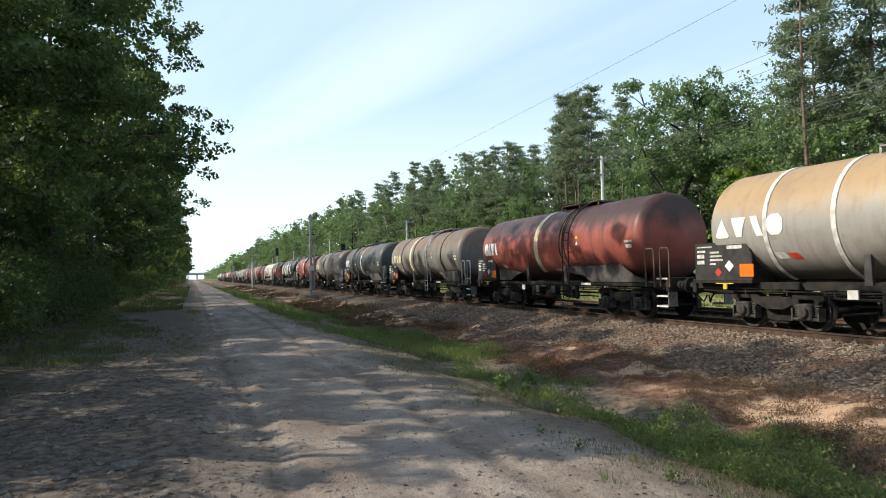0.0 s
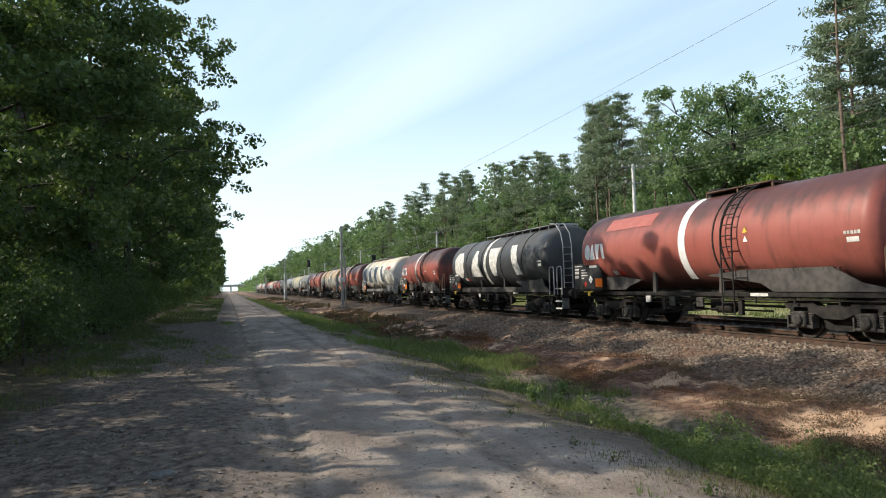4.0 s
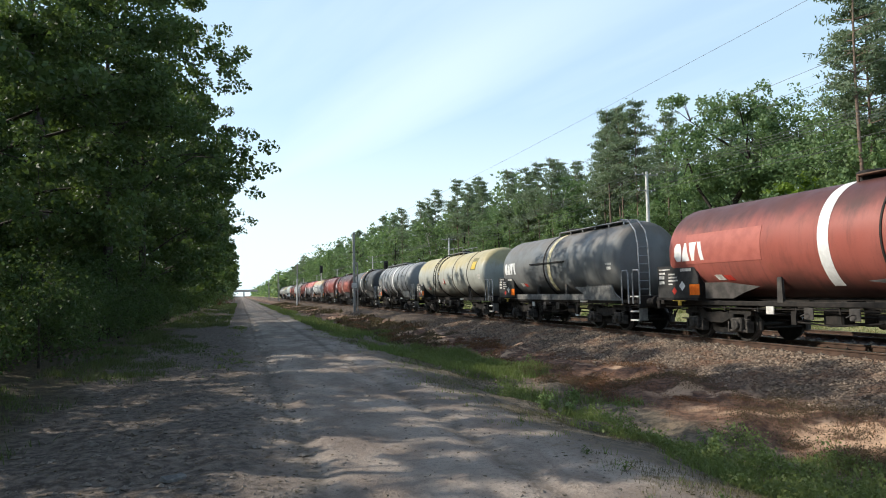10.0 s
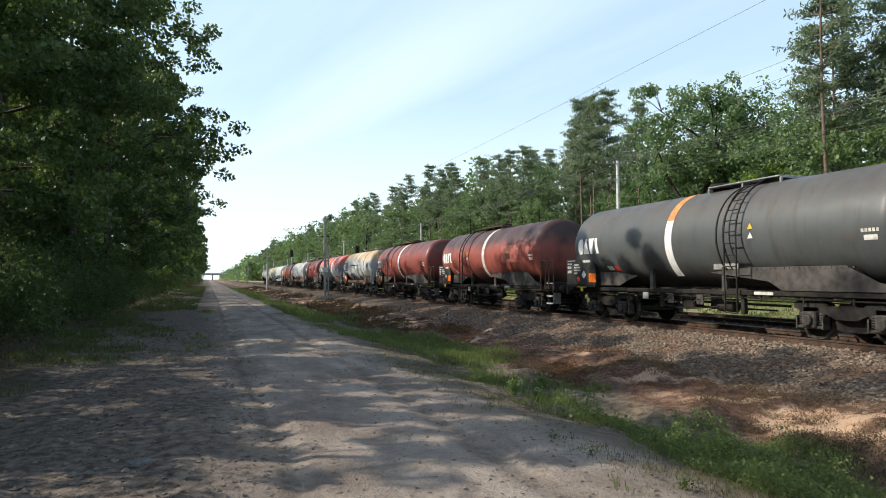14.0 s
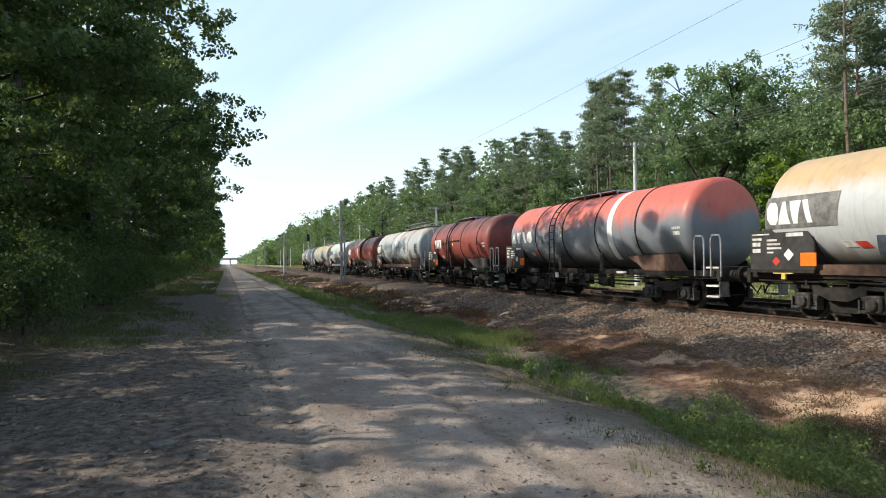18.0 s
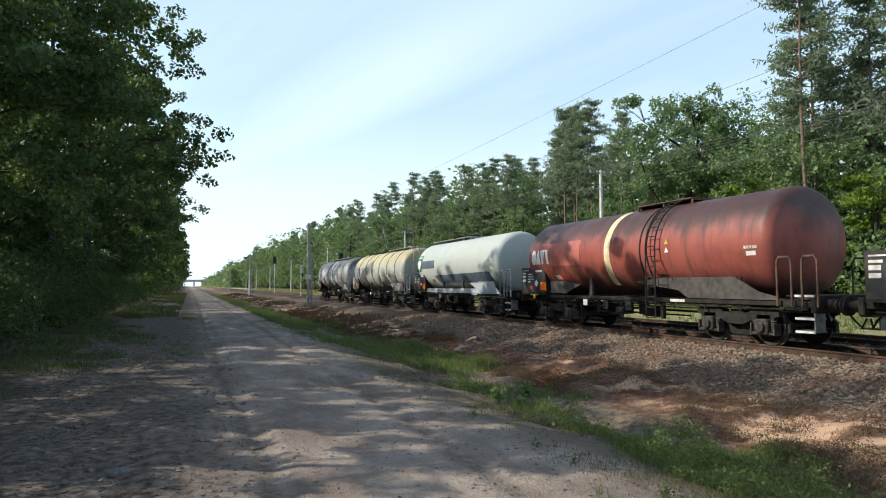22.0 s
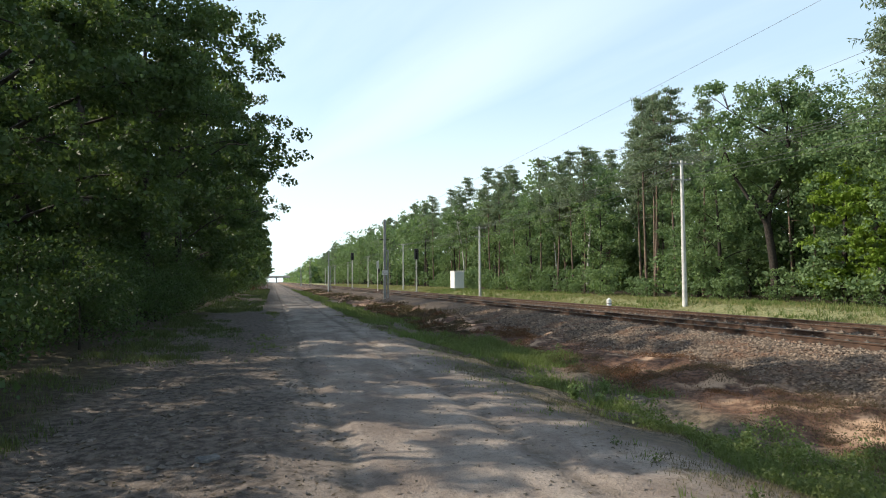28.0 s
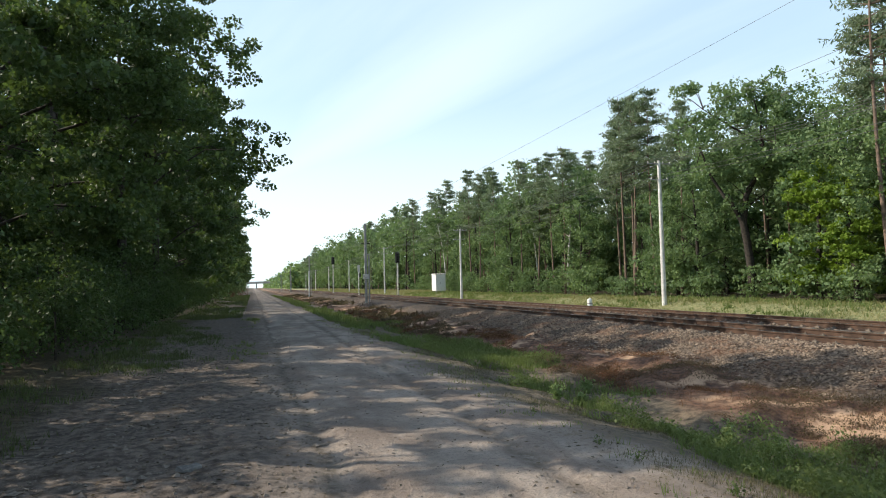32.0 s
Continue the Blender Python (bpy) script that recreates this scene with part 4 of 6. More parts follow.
    for k, y in enumerate(np.linspace(-1.2, -length + 1.4, 9)):
        pipe.box(-1.14, -1.10, y - 0.02, y + 0.02, 0.84, 1.0)
    part("brake_pipe", pipe, M["steel_dark"], wagon, "grimy pipes clipped along the frame")
    for y in (-length * 0.5 + 0.9, -length * 0.5 - 0.35):
        lever = Shape().box(-1.22, -1.19, y - 0.14, y + 0.14, 0.70, 0.98, 0.01).tube([(-1.2, y, 0.84), (-1.32, y, 0.84), (-1.34, y + 0.12, 0.78)], 0.014, 5)
        part("change_lever", lever, M["skirt"], wagon, "dull plate with a brake lever", smooth=0)
    if extras:
        extras(wagon, r, zc, length)
    return wagon


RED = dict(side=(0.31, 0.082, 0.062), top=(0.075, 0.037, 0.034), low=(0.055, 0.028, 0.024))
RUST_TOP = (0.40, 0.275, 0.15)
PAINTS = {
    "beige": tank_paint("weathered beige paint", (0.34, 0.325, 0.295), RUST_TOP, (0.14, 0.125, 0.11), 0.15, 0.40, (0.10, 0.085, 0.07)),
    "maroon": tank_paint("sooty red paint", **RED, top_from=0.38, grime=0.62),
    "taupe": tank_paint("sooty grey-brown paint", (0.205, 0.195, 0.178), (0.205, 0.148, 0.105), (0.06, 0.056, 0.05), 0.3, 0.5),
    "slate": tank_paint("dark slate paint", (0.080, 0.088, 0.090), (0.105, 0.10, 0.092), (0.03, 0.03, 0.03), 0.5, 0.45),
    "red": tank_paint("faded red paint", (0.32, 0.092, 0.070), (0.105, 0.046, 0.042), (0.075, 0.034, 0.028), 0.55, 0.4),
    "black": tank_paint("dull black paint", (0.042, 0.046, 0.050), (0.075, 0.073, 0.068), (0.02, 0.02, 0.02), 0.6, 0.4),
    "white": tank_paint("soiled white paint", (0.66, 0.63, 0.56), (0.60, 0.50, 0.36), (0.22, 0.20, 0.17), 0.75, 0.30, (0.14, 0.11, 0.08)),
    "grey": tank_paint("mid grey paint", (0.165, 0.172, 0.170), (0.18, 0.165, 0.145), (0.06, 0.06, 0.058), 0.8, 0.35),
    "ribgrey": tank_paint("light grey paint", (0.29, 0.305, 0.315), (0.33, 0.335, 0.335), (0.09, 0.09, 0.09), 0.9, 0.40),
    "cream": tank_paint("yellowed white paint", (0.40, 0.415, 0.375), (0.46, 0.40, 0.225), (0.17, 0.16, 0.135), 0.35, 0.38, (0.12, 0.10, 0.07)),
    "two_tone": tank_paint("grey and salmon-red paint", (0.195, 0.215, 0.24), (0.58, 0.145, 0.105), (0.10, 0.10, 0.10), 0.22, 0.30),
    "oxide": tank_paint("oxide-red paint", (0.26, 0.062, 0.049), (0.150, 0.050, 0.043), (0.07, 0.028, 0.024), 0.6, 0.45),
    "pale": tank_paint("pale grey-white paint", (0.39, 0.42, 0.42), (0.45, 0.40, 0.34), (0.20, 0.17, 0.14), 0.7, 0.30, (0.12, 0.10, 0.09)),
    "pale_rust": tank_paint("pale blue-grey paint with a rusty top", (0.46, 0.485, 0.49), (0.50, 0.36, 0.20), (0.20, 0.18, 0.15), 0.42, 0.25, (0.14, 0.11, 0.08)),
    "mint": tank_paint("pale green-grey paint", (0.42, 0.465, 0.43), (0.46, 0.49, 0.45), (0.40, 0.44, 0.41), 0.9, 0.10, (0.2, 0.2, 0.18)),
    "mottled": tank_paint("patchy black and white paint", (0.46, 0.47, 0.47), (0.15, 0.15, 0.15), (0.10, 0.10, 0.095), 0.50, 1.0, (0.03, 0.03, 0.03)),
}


def big_letters(mat, first, step):
    """Four tall plain painted shapes along the side."""
    def add(wagon, r, zc, length):
        y = -first * length
        for outline in (EIGHT, WEDGE, FUNNEL, SLANT):
            part("tall_mark", outline_patch(r + 0.004, [(y + a * 0.112 * length, -27 + 59 * b) for a, b in outline]), M[mat], wagon, "tall painted shape", (0, 0, zc))
            y -= length * step
    return add


def seam(f0, f1):
    """A thin dark rail along the tank's side."""
    def add(wagon, r, zc, length):
        part("seam_rail", patch(r + 0.01, -length * f1, -length * f0, 4.5, 6.5, 0.0, 0.05), M["steel_dark"], wagon, "thin dark rail along the tank", (0, 0, zc))
    return add


def pale_plate(wagon, r, zc, length):
    part("field", patch(r + 0.003, -length * 0.635, -length * 0.565, -38, -31, -0.12), M["white_dirty"], wagon, "pale painted plate", (0, 0, zc))


def red_field(wagon, r, zc, length):
    part("field", patch(r + 0.002, -length * 0.333, -1.2, -14, 22), M["red_patch"], wagon, "lighter repainted red field", (0, 0, zc))


def late_fields(wagon, r, zc, length):
    part("field", patch(r + 0.002, -length * 0.85, -length * 0.70, -16, 16), M["red_patch"], wagon, "lighter repainted red field", (0, 0, zc))
    part("field", patch(r + 0.005, -length * 0.78, -length * 0.735, -10, 1), M["steel_brown"], wagon, "dark repainted patch", (0, 0, zc))
    part("field", patch(r + 0.002, -length * 0.93, -length * 0.905, -6, 10), M["red_patch"], wagon, "lighter repainted red field", (0, 0, zc))


def white_wagon_marks(wagon, r, zc, length):
    big_letters("blue_grey", 0.067, 0.182)(wagon, r, zc, length)
    h = part("owner_mark", outline_patch(r + 0.004, [(-length * 0.806 + a * 0.32, 16 + 12 * b) for a, b in PEAK]), M["red"], wagon, "plain red shapes in a row", (0, 0, zc))
    y = -length * 0.837
    for outline in (SLANT, EIGHT, FUNNEL, EIGHT, SLANT):
        part("block", outline_patch(r + 0.004, [(y + a * 0.2, 17 + 9 * b) for a, b in outline]), M["red"], h)
        y -= 0.215


def olive_sign(wagon, r, zc, length):
    part("field", patch(r + 0.003, -length * 0.905, -length * 0.845, 8, 38, -0.08), M["olive"], wagon, "olive painted field", (0, 0, zc))
    part("emblem", patch(r + 0.008, -length * 0.898, -length * 0.855, 10, 28, -0.05), M["yellow"], wagon, "plain yellow patch", (0, 0, zc))
    y = -length * 0.48
    sign = part("warning_sign", Shape().slab([(y - 0.19, -0.50), (y + 0.19, -0.50), (y, -0.17)], -r - 0.010, -r + 0.12), M["red"], wagon, "white triangle sign with a red rim", (0, 0, zc), 0)
    part("sign_face", Shape().slab([(y - 0.145, -0.475), (y + 0.145, -0.475), (y, -0.22)], -r - 0.014, -r - 0.009), M["white_dirty"], sign, "", smooth=0)


def grey_field(wagon, r, zc, length):
    part("field", patch(r + 0.002, -2.3, -0.25, -14, 17, -0.1), M["grey_board"], wagon, "dull grey painted field", (0, 0, zc))
    part("field", patch(r + 0.002, -4.75, -3.0, -45, -25, -0.15), M["blue_grey"], wagon, "slate painted patch", (0, 0, zc))
    part("field", patch(r + 0.002, -length + 1.15, -length + 0.55, -8, 9), M["blue_grey"], wagon, "slate painted patch", (0, 0, zc))
    seam(0.336, 0.62)(wagon, r, zc, length)


def graffiti(wagon, r, zc, length):
    """A crumbling band of painted scrawls low on the side."""
    rng = np.random.default_rng(5)
    for mat, k, a0, a1 in (("olive", 7, -40, -26), ("blue_grey", 9, -44, -28), ("steel_brown", 8, -44, -30)):
        for _ in range(k):
            y = -(0.12 + 0.82 * rng.random()) * length
            lo = rng.uniform(a0, a0 + 6)
            hi, wd = rng.uniform(a1 - 6, a1), rng.uniform(0.25, 0.8)
            blob = [(y + wd * (0.5 * math.cos(t) + 0.12 * rng.normal()), (lo + hi) / 2 + (hi - lo) / 2 * math.sin(t)) for t in np.linspace(0, 6.28, 11, endpoint=False)]
            part("scrawl", outline_patch(r + 0.002 + rng.random() * 0.002, blob, 0.004), M[mat], wagon, "smeared spray paint", (0, 0, zc))
    # thin pale and dark strokes that join up like a broken outline
    y, a, up = -0.12 * length, -33.0, 1
    while y > -0.93 * length:
        wd = rng.uniform(0.25, 0.7)
        b = max(-44.0, min(-18.0, a + up * rng.uniform(3, 12)))
        lo, hi = (a, b) if b > a else (b, a)
        lean = -wd if b > a else wd
        y0 = y if b > a else y - wd
        part("scrawl", patch(r + 0.005, y0 - 0.06, y0, lo, hi + 1.5, lean, 0.004, 5), M["white_dirty" if rng.random() < 0.65 else "black_board"], wagon, "thin spray-painted stroke", (0, 0, zc))
        y, a, up = y - wd, b, -up
    part("field", patch(r + 0.002, -1.9, -0.25, -16, 16), M["steel_brown"], wagon, "brown painted field", (0, 0, zc))
    part("field", patch(r + 0.002, -length + 1.25, -length + 0.55, -16, 9), M["blue_grey"], wagon, "slate painted patch", (0, 0, zc))


def mint_marks(wagon, r, zc, length):
    part("field", outline_patch(r + 0.002, [(-3.2, -21), (-length + 1.1, -17), (-length + 0.85, -38), (-3.6, -40)]), M["blue_grey"], wagon, "long slate painted stripe", (0, 0, zc))
    part("field", patch(r + 0.002, -3.35, -1.24, -4, 14, 0.05), M["blue_grey"], wagon, "slate painted patch", (0, 0, zc))
    field = part("emblem_field", patch(r + 0.004, -1.2, -0.42, -10, 28, -0.05), M["green"], wagon, "green painted field", (0, 0, zc))
    blob = [(math.cos(t) * (0.29 + 0.05 * math.sin(5 * t)), math.sin(t)) for t in np.linspace(0, 6.28, 20, endpoint=False)]
    part("emblem", outline_patch(r + 0.012, [(-0.80 + a, 6 + 10.5 * b) for a, b in blob]), M["white"], field, "plain white rounded patch")
    part("emblem", patch(r + 0.012, -0.86, -0.74, -8, -3), M["white"], field)
    bars = Shape()
    for k in range(5):
        piece = patch(r + 0.012, -0.58 - k * 0.11 - 0.08, -0.58 - k * 0.11, 21, 25)
        bars.add(piece.v, piece.f)
    part("lettering", bars, M["white"], field, "row of small white bars")


def patches(wagon, r, zc, length):
    part("field", patch(r + 0.002, -4.6, -1.9, 30, 52), M["red_patch"], wagon, "repainted lighter red field", (0, 0, zc))


HOOP2 = dict(bands=(0.60, 0.625), band_w=0.045, saddle="long", ladder=0.652, walk_y=(0.5, 0.7), rails="steel_brown")
WAGONS = [  # label, rear end of the tank along the track at the start, the distance to the one before, looks
    ("weathered beige tank wagon with an orange-stained top and pale rings", 14.12, 15.0, dict(paint="beige", bands=(0.171, 0.316, 0.50, 0.69, 0.86), band_mat="white_dirty", band_w=0.12, mark="tri", ladder=0.45, walk_y=(0.35, 0.7))),
    ("sooty dark-red tank wagon with a cream stripe", 28.87, 14.75, dict(paint="maroon", stripe=0.452, stripe_mat="cream", mark="gx", **HOOP2)),
    ("sooty grey-brown tank wagon with a cream stripe and a side ladder", 44.29, 15.42, dict(paint="taupe", stripe=0.36, stripe_mat="cream", bands=(0.222, 0.408, 0.60, 0.781), band_w=0.09, mark="tri", mark_mat="cream", ladder=0.622, ladder_mat="steel_grey", walk_y=(0.47, 0.75))),
    ("dark slate tank wagon with a white and orange stripe", 58.95, 14.66, dict(paint="slate", saddle="long", stripe=0.502, stripe_mat="white", stripe_top="orange_worn", mark="gx", ladder=0.318, walk_y=(0.34, 0.58), bands=(0.391,), band_w=0.045, extras=pale_plate)),
    ("grey-brown tank wagon with cream stripe, pale rings and ladder", 74.31, 15.35, dict(paint="taupe", stripe=0.33, stripe_mat="cream", bands=(0.21, 0.396, 0.585, 0.773), band_mat="grey_board", band_w=0.1, mark="tri", mark_mat="cream", ladder=0.615, ladder_mat="steel_grey", walk_y=(0.47, 0.70))),
    ("faded red tank wagon with a white stripe", 89.34, 15.04, dict(paint="red", stripe=0.494, stripe_mat="white", mark="gx", extras=patches, **HOOP2)),
    ("dull black tank wagon with four tall white painted blocks", 104.56, 15.21, dict(paint="black", stripe=0.445, bands=(0.225, 0.407, 0.609, 0.803), extras=big_letters("white_dirty", 0.080, 0.2), walk_y=(0.3, 0.95), end_ladder=True, sill=True, mark=None)),
    ("dark-red tank wagon with a pale stripe", 116.6, 12.04, dict(paint="maroon", stripe=0.46, stripe_mat="white_dirty", mark="gx", **HOOP2)),
    ("soiled white tank wagon with four tall slate-blue painted blocks", 132.05, 15.45, dict(paint="white", skirt_mat="grey_board", bands=(0.185, 0.385, 0.573, 0.766), band_mat="white_dirty", band_w=0.12, extras=white_wagon_marks, walk_y=(0.10, 0.62), board="grey_board", sill=True)),
    ("sooty red tank wagon with a cream stripe and black hoops", 146.98, 14.93, dict(paint="maroon", stripe=0.451, stripe_mat="cream", mark="gx", extras=red_field, **HOOP2)),
    ("beige tank wagon with orange rust stains and a white stripe", 162.4, 15.42, dict(paint="beige", stripe=0.635, stripe_mat="white", bands=(0.21, 0.403, 0.59, 0.776), band_mat="grey_board", band_w=0.1, mark="tri", ladder=0.355, walk_y=(0.33, 0.6), skirt_mat="steel_brown", air_tank=True)),
    ("faded red tank wagon with a white stripe and black hoops", 177.45, 15.05, dict(paint="red", stripe=0.485, stripe_mat="white", mark="gx", extras=red_field, **HOOP2)),
    ("mid-grey tank wagon with a white stripe and end ladder", 191.1, 13.65, dict(paint="grey", stripe=0.50, stripe_mat="cream", bands=(0.458,), band_w=0.11, mark="gx", walk_y=(0.44, 0.9), end_ladder=True, sill=True, skirt_mat="grey_board", extras=seam(0.33, 0.63))),
    ("yellowed white tank wagon with an olive painted field", 207.81, 16.71, dict(paint="cream", saddle="none", bands=(0.385, 0.399, 0.61, 0.805), ladder=0.363, walk_y=(0.37, 0.57), rail_high=0.32, extras=olive_sign)),
    ("light grey ribbed tank wagon with a worn white stripe", 222.85, 15.05, dict(paint="ribgrey", skirt_mat="grey_board", stripe=0.528, stripe_mat="white", bands=(0.056, 0.16, 0.252, 0.35, 0.449, 0.569, 0.676, 0.781, 0.893), band_w=0.05, mark="gx", mark_mat="white_dirty", walk_y=(0.05, 0.65), air_tank=True, board="grey_board")),
    ("dark grey tank wagon with an orange and white stripe", 238.07, 15.22, dict(paint="slate", saddle="long", stripe=0.446, stripe_mat="white", stripe_top="orange_worn", mark="gx", ladder=0.649, walk_y=(0.5, 0.7), bands=(0.60, 0.62), band_w=0.045, extras=pale_plate)),
    ("brown-red sooty tank wagon with a pale stripe", 252.87, 14.79, dict(paint="maroon", stripe=0.525, stripe_mat="white_dirty", mark="gx", ladder=0.31, walk_y=(0.3, 0.55), bands=(0.375,), band_w=0.045, saddle="long", rails="steel_brown", extras=late_fields)),
    ("dark red tank wagon with bold white stripe and brown ladder", 268.45, 15.58, dict(paint="oxide", stripe=0.50, stripe_mat="white", bands=(0.36,), band_w=0.045, mark="gx", ladder=0.29, walk_y=(0.3, 0.55), rails="steel_brown", saddle="long")),
    ("pale tank wagon with rusty yellow top and a grey painted field", 282.43, 13.98, dict(paint="pale_rust", stripe=0.52, stripe_mat="white", bands=(0.795,), band_w=0.03, band_mat="steel_brown", mark="gx", mark_at=0.36, walk_y=(0.5, 0.97), end_ladder=True, sill=True, skirt_mat="steel_brown", extras=grey_field)),
    ("grey and salmon-red tank wagon with a white stripe", 298.08, 15.65, dict(paint="two_tone", stripe=0.67, stripe_mat="white", bands=(0.228, 0.412, 0.597, 0.787), mark="tri", ladder=0.361, walk_y=(0.34, 0.6), skirt_mat="steel_brown")),
    ("plain oxide-red tank wagon with black hoops", 311.0, 12.92, dict(paint="oxide", bands=(0.127, 0.392, 0.593, 0.84), band_w=0.06, mark="gx", mark_at=1.36, ladder=0.41, walk_y=(0.36, 0.6), extras=seam(0.40, 0.575))),
    ("pale grey tank wagon with smeared spray paint and top rails", 327.0, 16.0, dict(paint="pale", stripe=0.496, stripe_mat="white", bands=(0.403, 0.584, 0.775), band_w=0.022, band_mat="grey_board", mark="gx", mark_at=0.4, walk_y=(0.48, 0.97), rail_high=0.30, end_ladder=True, sill=True, skirt_mat="steel_brown", extras=graffiti)),
    ("sooty red tank wagon with a cream stripe and a scrawled end", 341.95, 14.95, dict(paint="maroon", stripe=0.462, stripe_mat="cream", mark="gx", extras=red_field, **HOOP2)),
    ("pale green-grey tank wagon with a slate stripe and a green field", 356.01, 14.06, dict(paint="mint", skirt_mat="pale_sill", walk_y=(0.07, 0.55), sill=True, extras=mint_marks)),
    ("yellowed white ribbed tank wagon with an end ladder", 372.35, 16.34, dict(paint="cream", skirt_mat="grey_board", bands=(0.155, 0.297, 0.437, 0.577, 0.719, 0.86), band_w=0.05, walk_y=(0.55, 0.95), end_ladder=True, board="grey_board")),
    ("patchy black and white tank wagon at the end of the train", 388.95, 16.44, dict(paint="mottled", skirt_mat="grey_board", stripe=0.52, stripe_mat="white", bands=(0.11, 0.26, 0.41, 0.557, 0.706, 0.858), band_w=0.06, mark="gx", walk_y=(0.2, 0.8))),
]
TRAIN = []
TAIL, FRONT, BUFF = 0.57, 0.88, 0.49
for label, s0, pitch, looks in WAGONS:
    looks = dict(looks)
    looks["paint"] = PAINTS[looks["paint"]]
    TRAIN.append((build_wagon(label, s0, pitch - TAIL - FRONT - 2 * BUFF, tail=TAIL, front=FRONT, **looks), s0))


# ---- trees ----
def oak_meshes(seed, high, wide, base, leaves, leaf, mat, limbs=9, fork=0.32, bark="bark_oak", spread=0.15, trunk_r=0.22, shell=22, thin=0.0, thin_from=8.5, full=None, sprays=6, flat=0.62, far_limbs=()):
    """Trunk with limbs, and a crown of loose leaves gathered in clumps about the limbs' ends."""
    rng = np.random.default_rng(seed)
    wood = Shape()
    lean = rng.normal(0, 0.04, 2) * high
    axis = [(lean[0] * f * f, lean[1] * f * f, high * 0.86 * f) for f in np.linspace(0, 1, 7)]
    wood.tube([(0, 0, -0.3)] + axis, [trunk_r * 1.35] + [trunk_r * (1 - 0.86 * f) for f in np.linspace(0, 1, 7)], 9)
    tips = [(axis[-1], 0.8)]
    for k in range(limbs):
        f = fork + (0.92 - fork) * (k + rng.random() * 0.6) / limbs
        a = k * 2.4 + rng.normal(0, 0.35)
        z0 = high * 0.86 * f
        zrel = (z0 - base) / max(high - base, 0.1)
        reach = wide * (1.05 - 0.62 * abs(zrel - 0.28) ** 1.1) * rng.uniform(0.72, 1.08)
        p0 = np.array((lean[0] * f * f, lean[1] * f * f, z0))
        d = np.array((math.cos(a), math.sin(a), rng.uniform(0.15, 0.6)))
        pts = [p0, p0 + d * reach * 0.35 + (0, 0, 0.1 * reach), p0 + d * reach * 0.7 + (0, 0, 0.12 * reach), p0 + d * reach * (1, 1, 0.9)]
        if pts[3][2] > thin_from and rng.random() < thin:
            continue
        r0 = trunk_r * 0.30 * (1 - 0.6 * f)
        wood.tube([tuple(p) for p in pts], [r0, r0 * 0.7, r0 * 0.42, 0.012], 6)
        tips += [(pts[3], 1.0), (pts[2] + rng.normal(0, 0.08, 3) * wide, 1.0)]
        for _ in range(4):
            q = pts[1] + (pts[3] - pts[1]) * rng.random()
            e = q + (unit(rng, 1)[0] * (1, 1, 0.6) + np.array((0, 0, 0.12))) * wide * rng.uniform(0.2, 0.42)
            wood.tube([tuple(q), tuple((q + e) / 2 + (0, 0, 0.1)), tuple(e)], [r0 * 0.3, r0 * 0.2, 0.008], 4, False)
            tips.append((e, rng.uniform(0.6, 1.1)))
    # long limbs that reach out of the crown
    for tip in far_limbs:
        tip = np.array(tip, float)
        root = np.array((0, 0, tip[2] * 0.72))
        pts = [root + (tip - root) * f + np.array((0, 0, 0.5 * math.sin(math.pi * f))) + rng.normal(0, 0.08, 3) * f for f in (0, 0.3, 0.6, 0.85, 1.0)]
        wood.tube([tuple(p) for p in pts], [0.06, 0.045, 0.03, 0.02, 0.008], 6)
        for f in (0.5, 0.58, 0.66, 0.74, 0.8, 0.86, 0.91, 0.96, 1.0):
            q = root + (tip - root) * f
            e = q + unit(rng, 1)[0] * np.array((0.6, 0.9, 0.5)) * (1.25 - f)
            wood.tube([tuple(q), tuple(e)], [0.02, 0.006], 4, False)
            tips.append((e, 1.25 - 0.5 * f))
    mid_z, half = (base + high) / 2, (high - base) / 2
    limb_tips = len(tips)
    for d in unit(rng, shell):
        q = np.array((d[0] * wide * 0.82 + lean[0] * 0.3, d[1] * wide * 0.82 + lean[1] * 0.3, mid_z + d[2] * half * 0.86)) * rng.uniform(0.88, 1.06)
        tips.append((q, rng.uniform(0.7, 1.2)))
    per = leaves // len(tips)
    cs = []
    for i, (c, s) in enumerate(tips):
        # the crown's outer clumps stand apart
        dense = i < limb_tips or (full and full[0] < c[2] < full[1])
        if rng.random() < thin * min(1.0, max(0.0, (c[2] - thin_from) / 1.2)) and not dense:
            continue
        m = max(8, int(per * s))
        # several small sprays to each clump, so that gaps stay open
        k = sprays
        tight = 0.9 if thin and c[2] > thin_from and not dense else 1.0
        sub = np.asarray(c) + unit(rng, k) * rng.random((k, 1)) ** 0.4 * np.array((1, 1, flat)) * wide * spread * 1.6 * tight
        pick = sub[rng.integers(0, k, m)]
        cs.append(pick + unit(rng, m) * rng.random((m, 1)) ** 0.45 * np.array((1, 1, flat)) * wide * spread * 0.72 * (0.5 + 0.5 * tight))
    cs = np.concatenate(cs)
    cs = cs[cs[:, 2] > base * 0.6]
    u, v = leaf_quads(rng, cs, leaf)
    return wood.mesh("trunk", M[bark], 60), quads("crown", cs, u, v, M[mat])


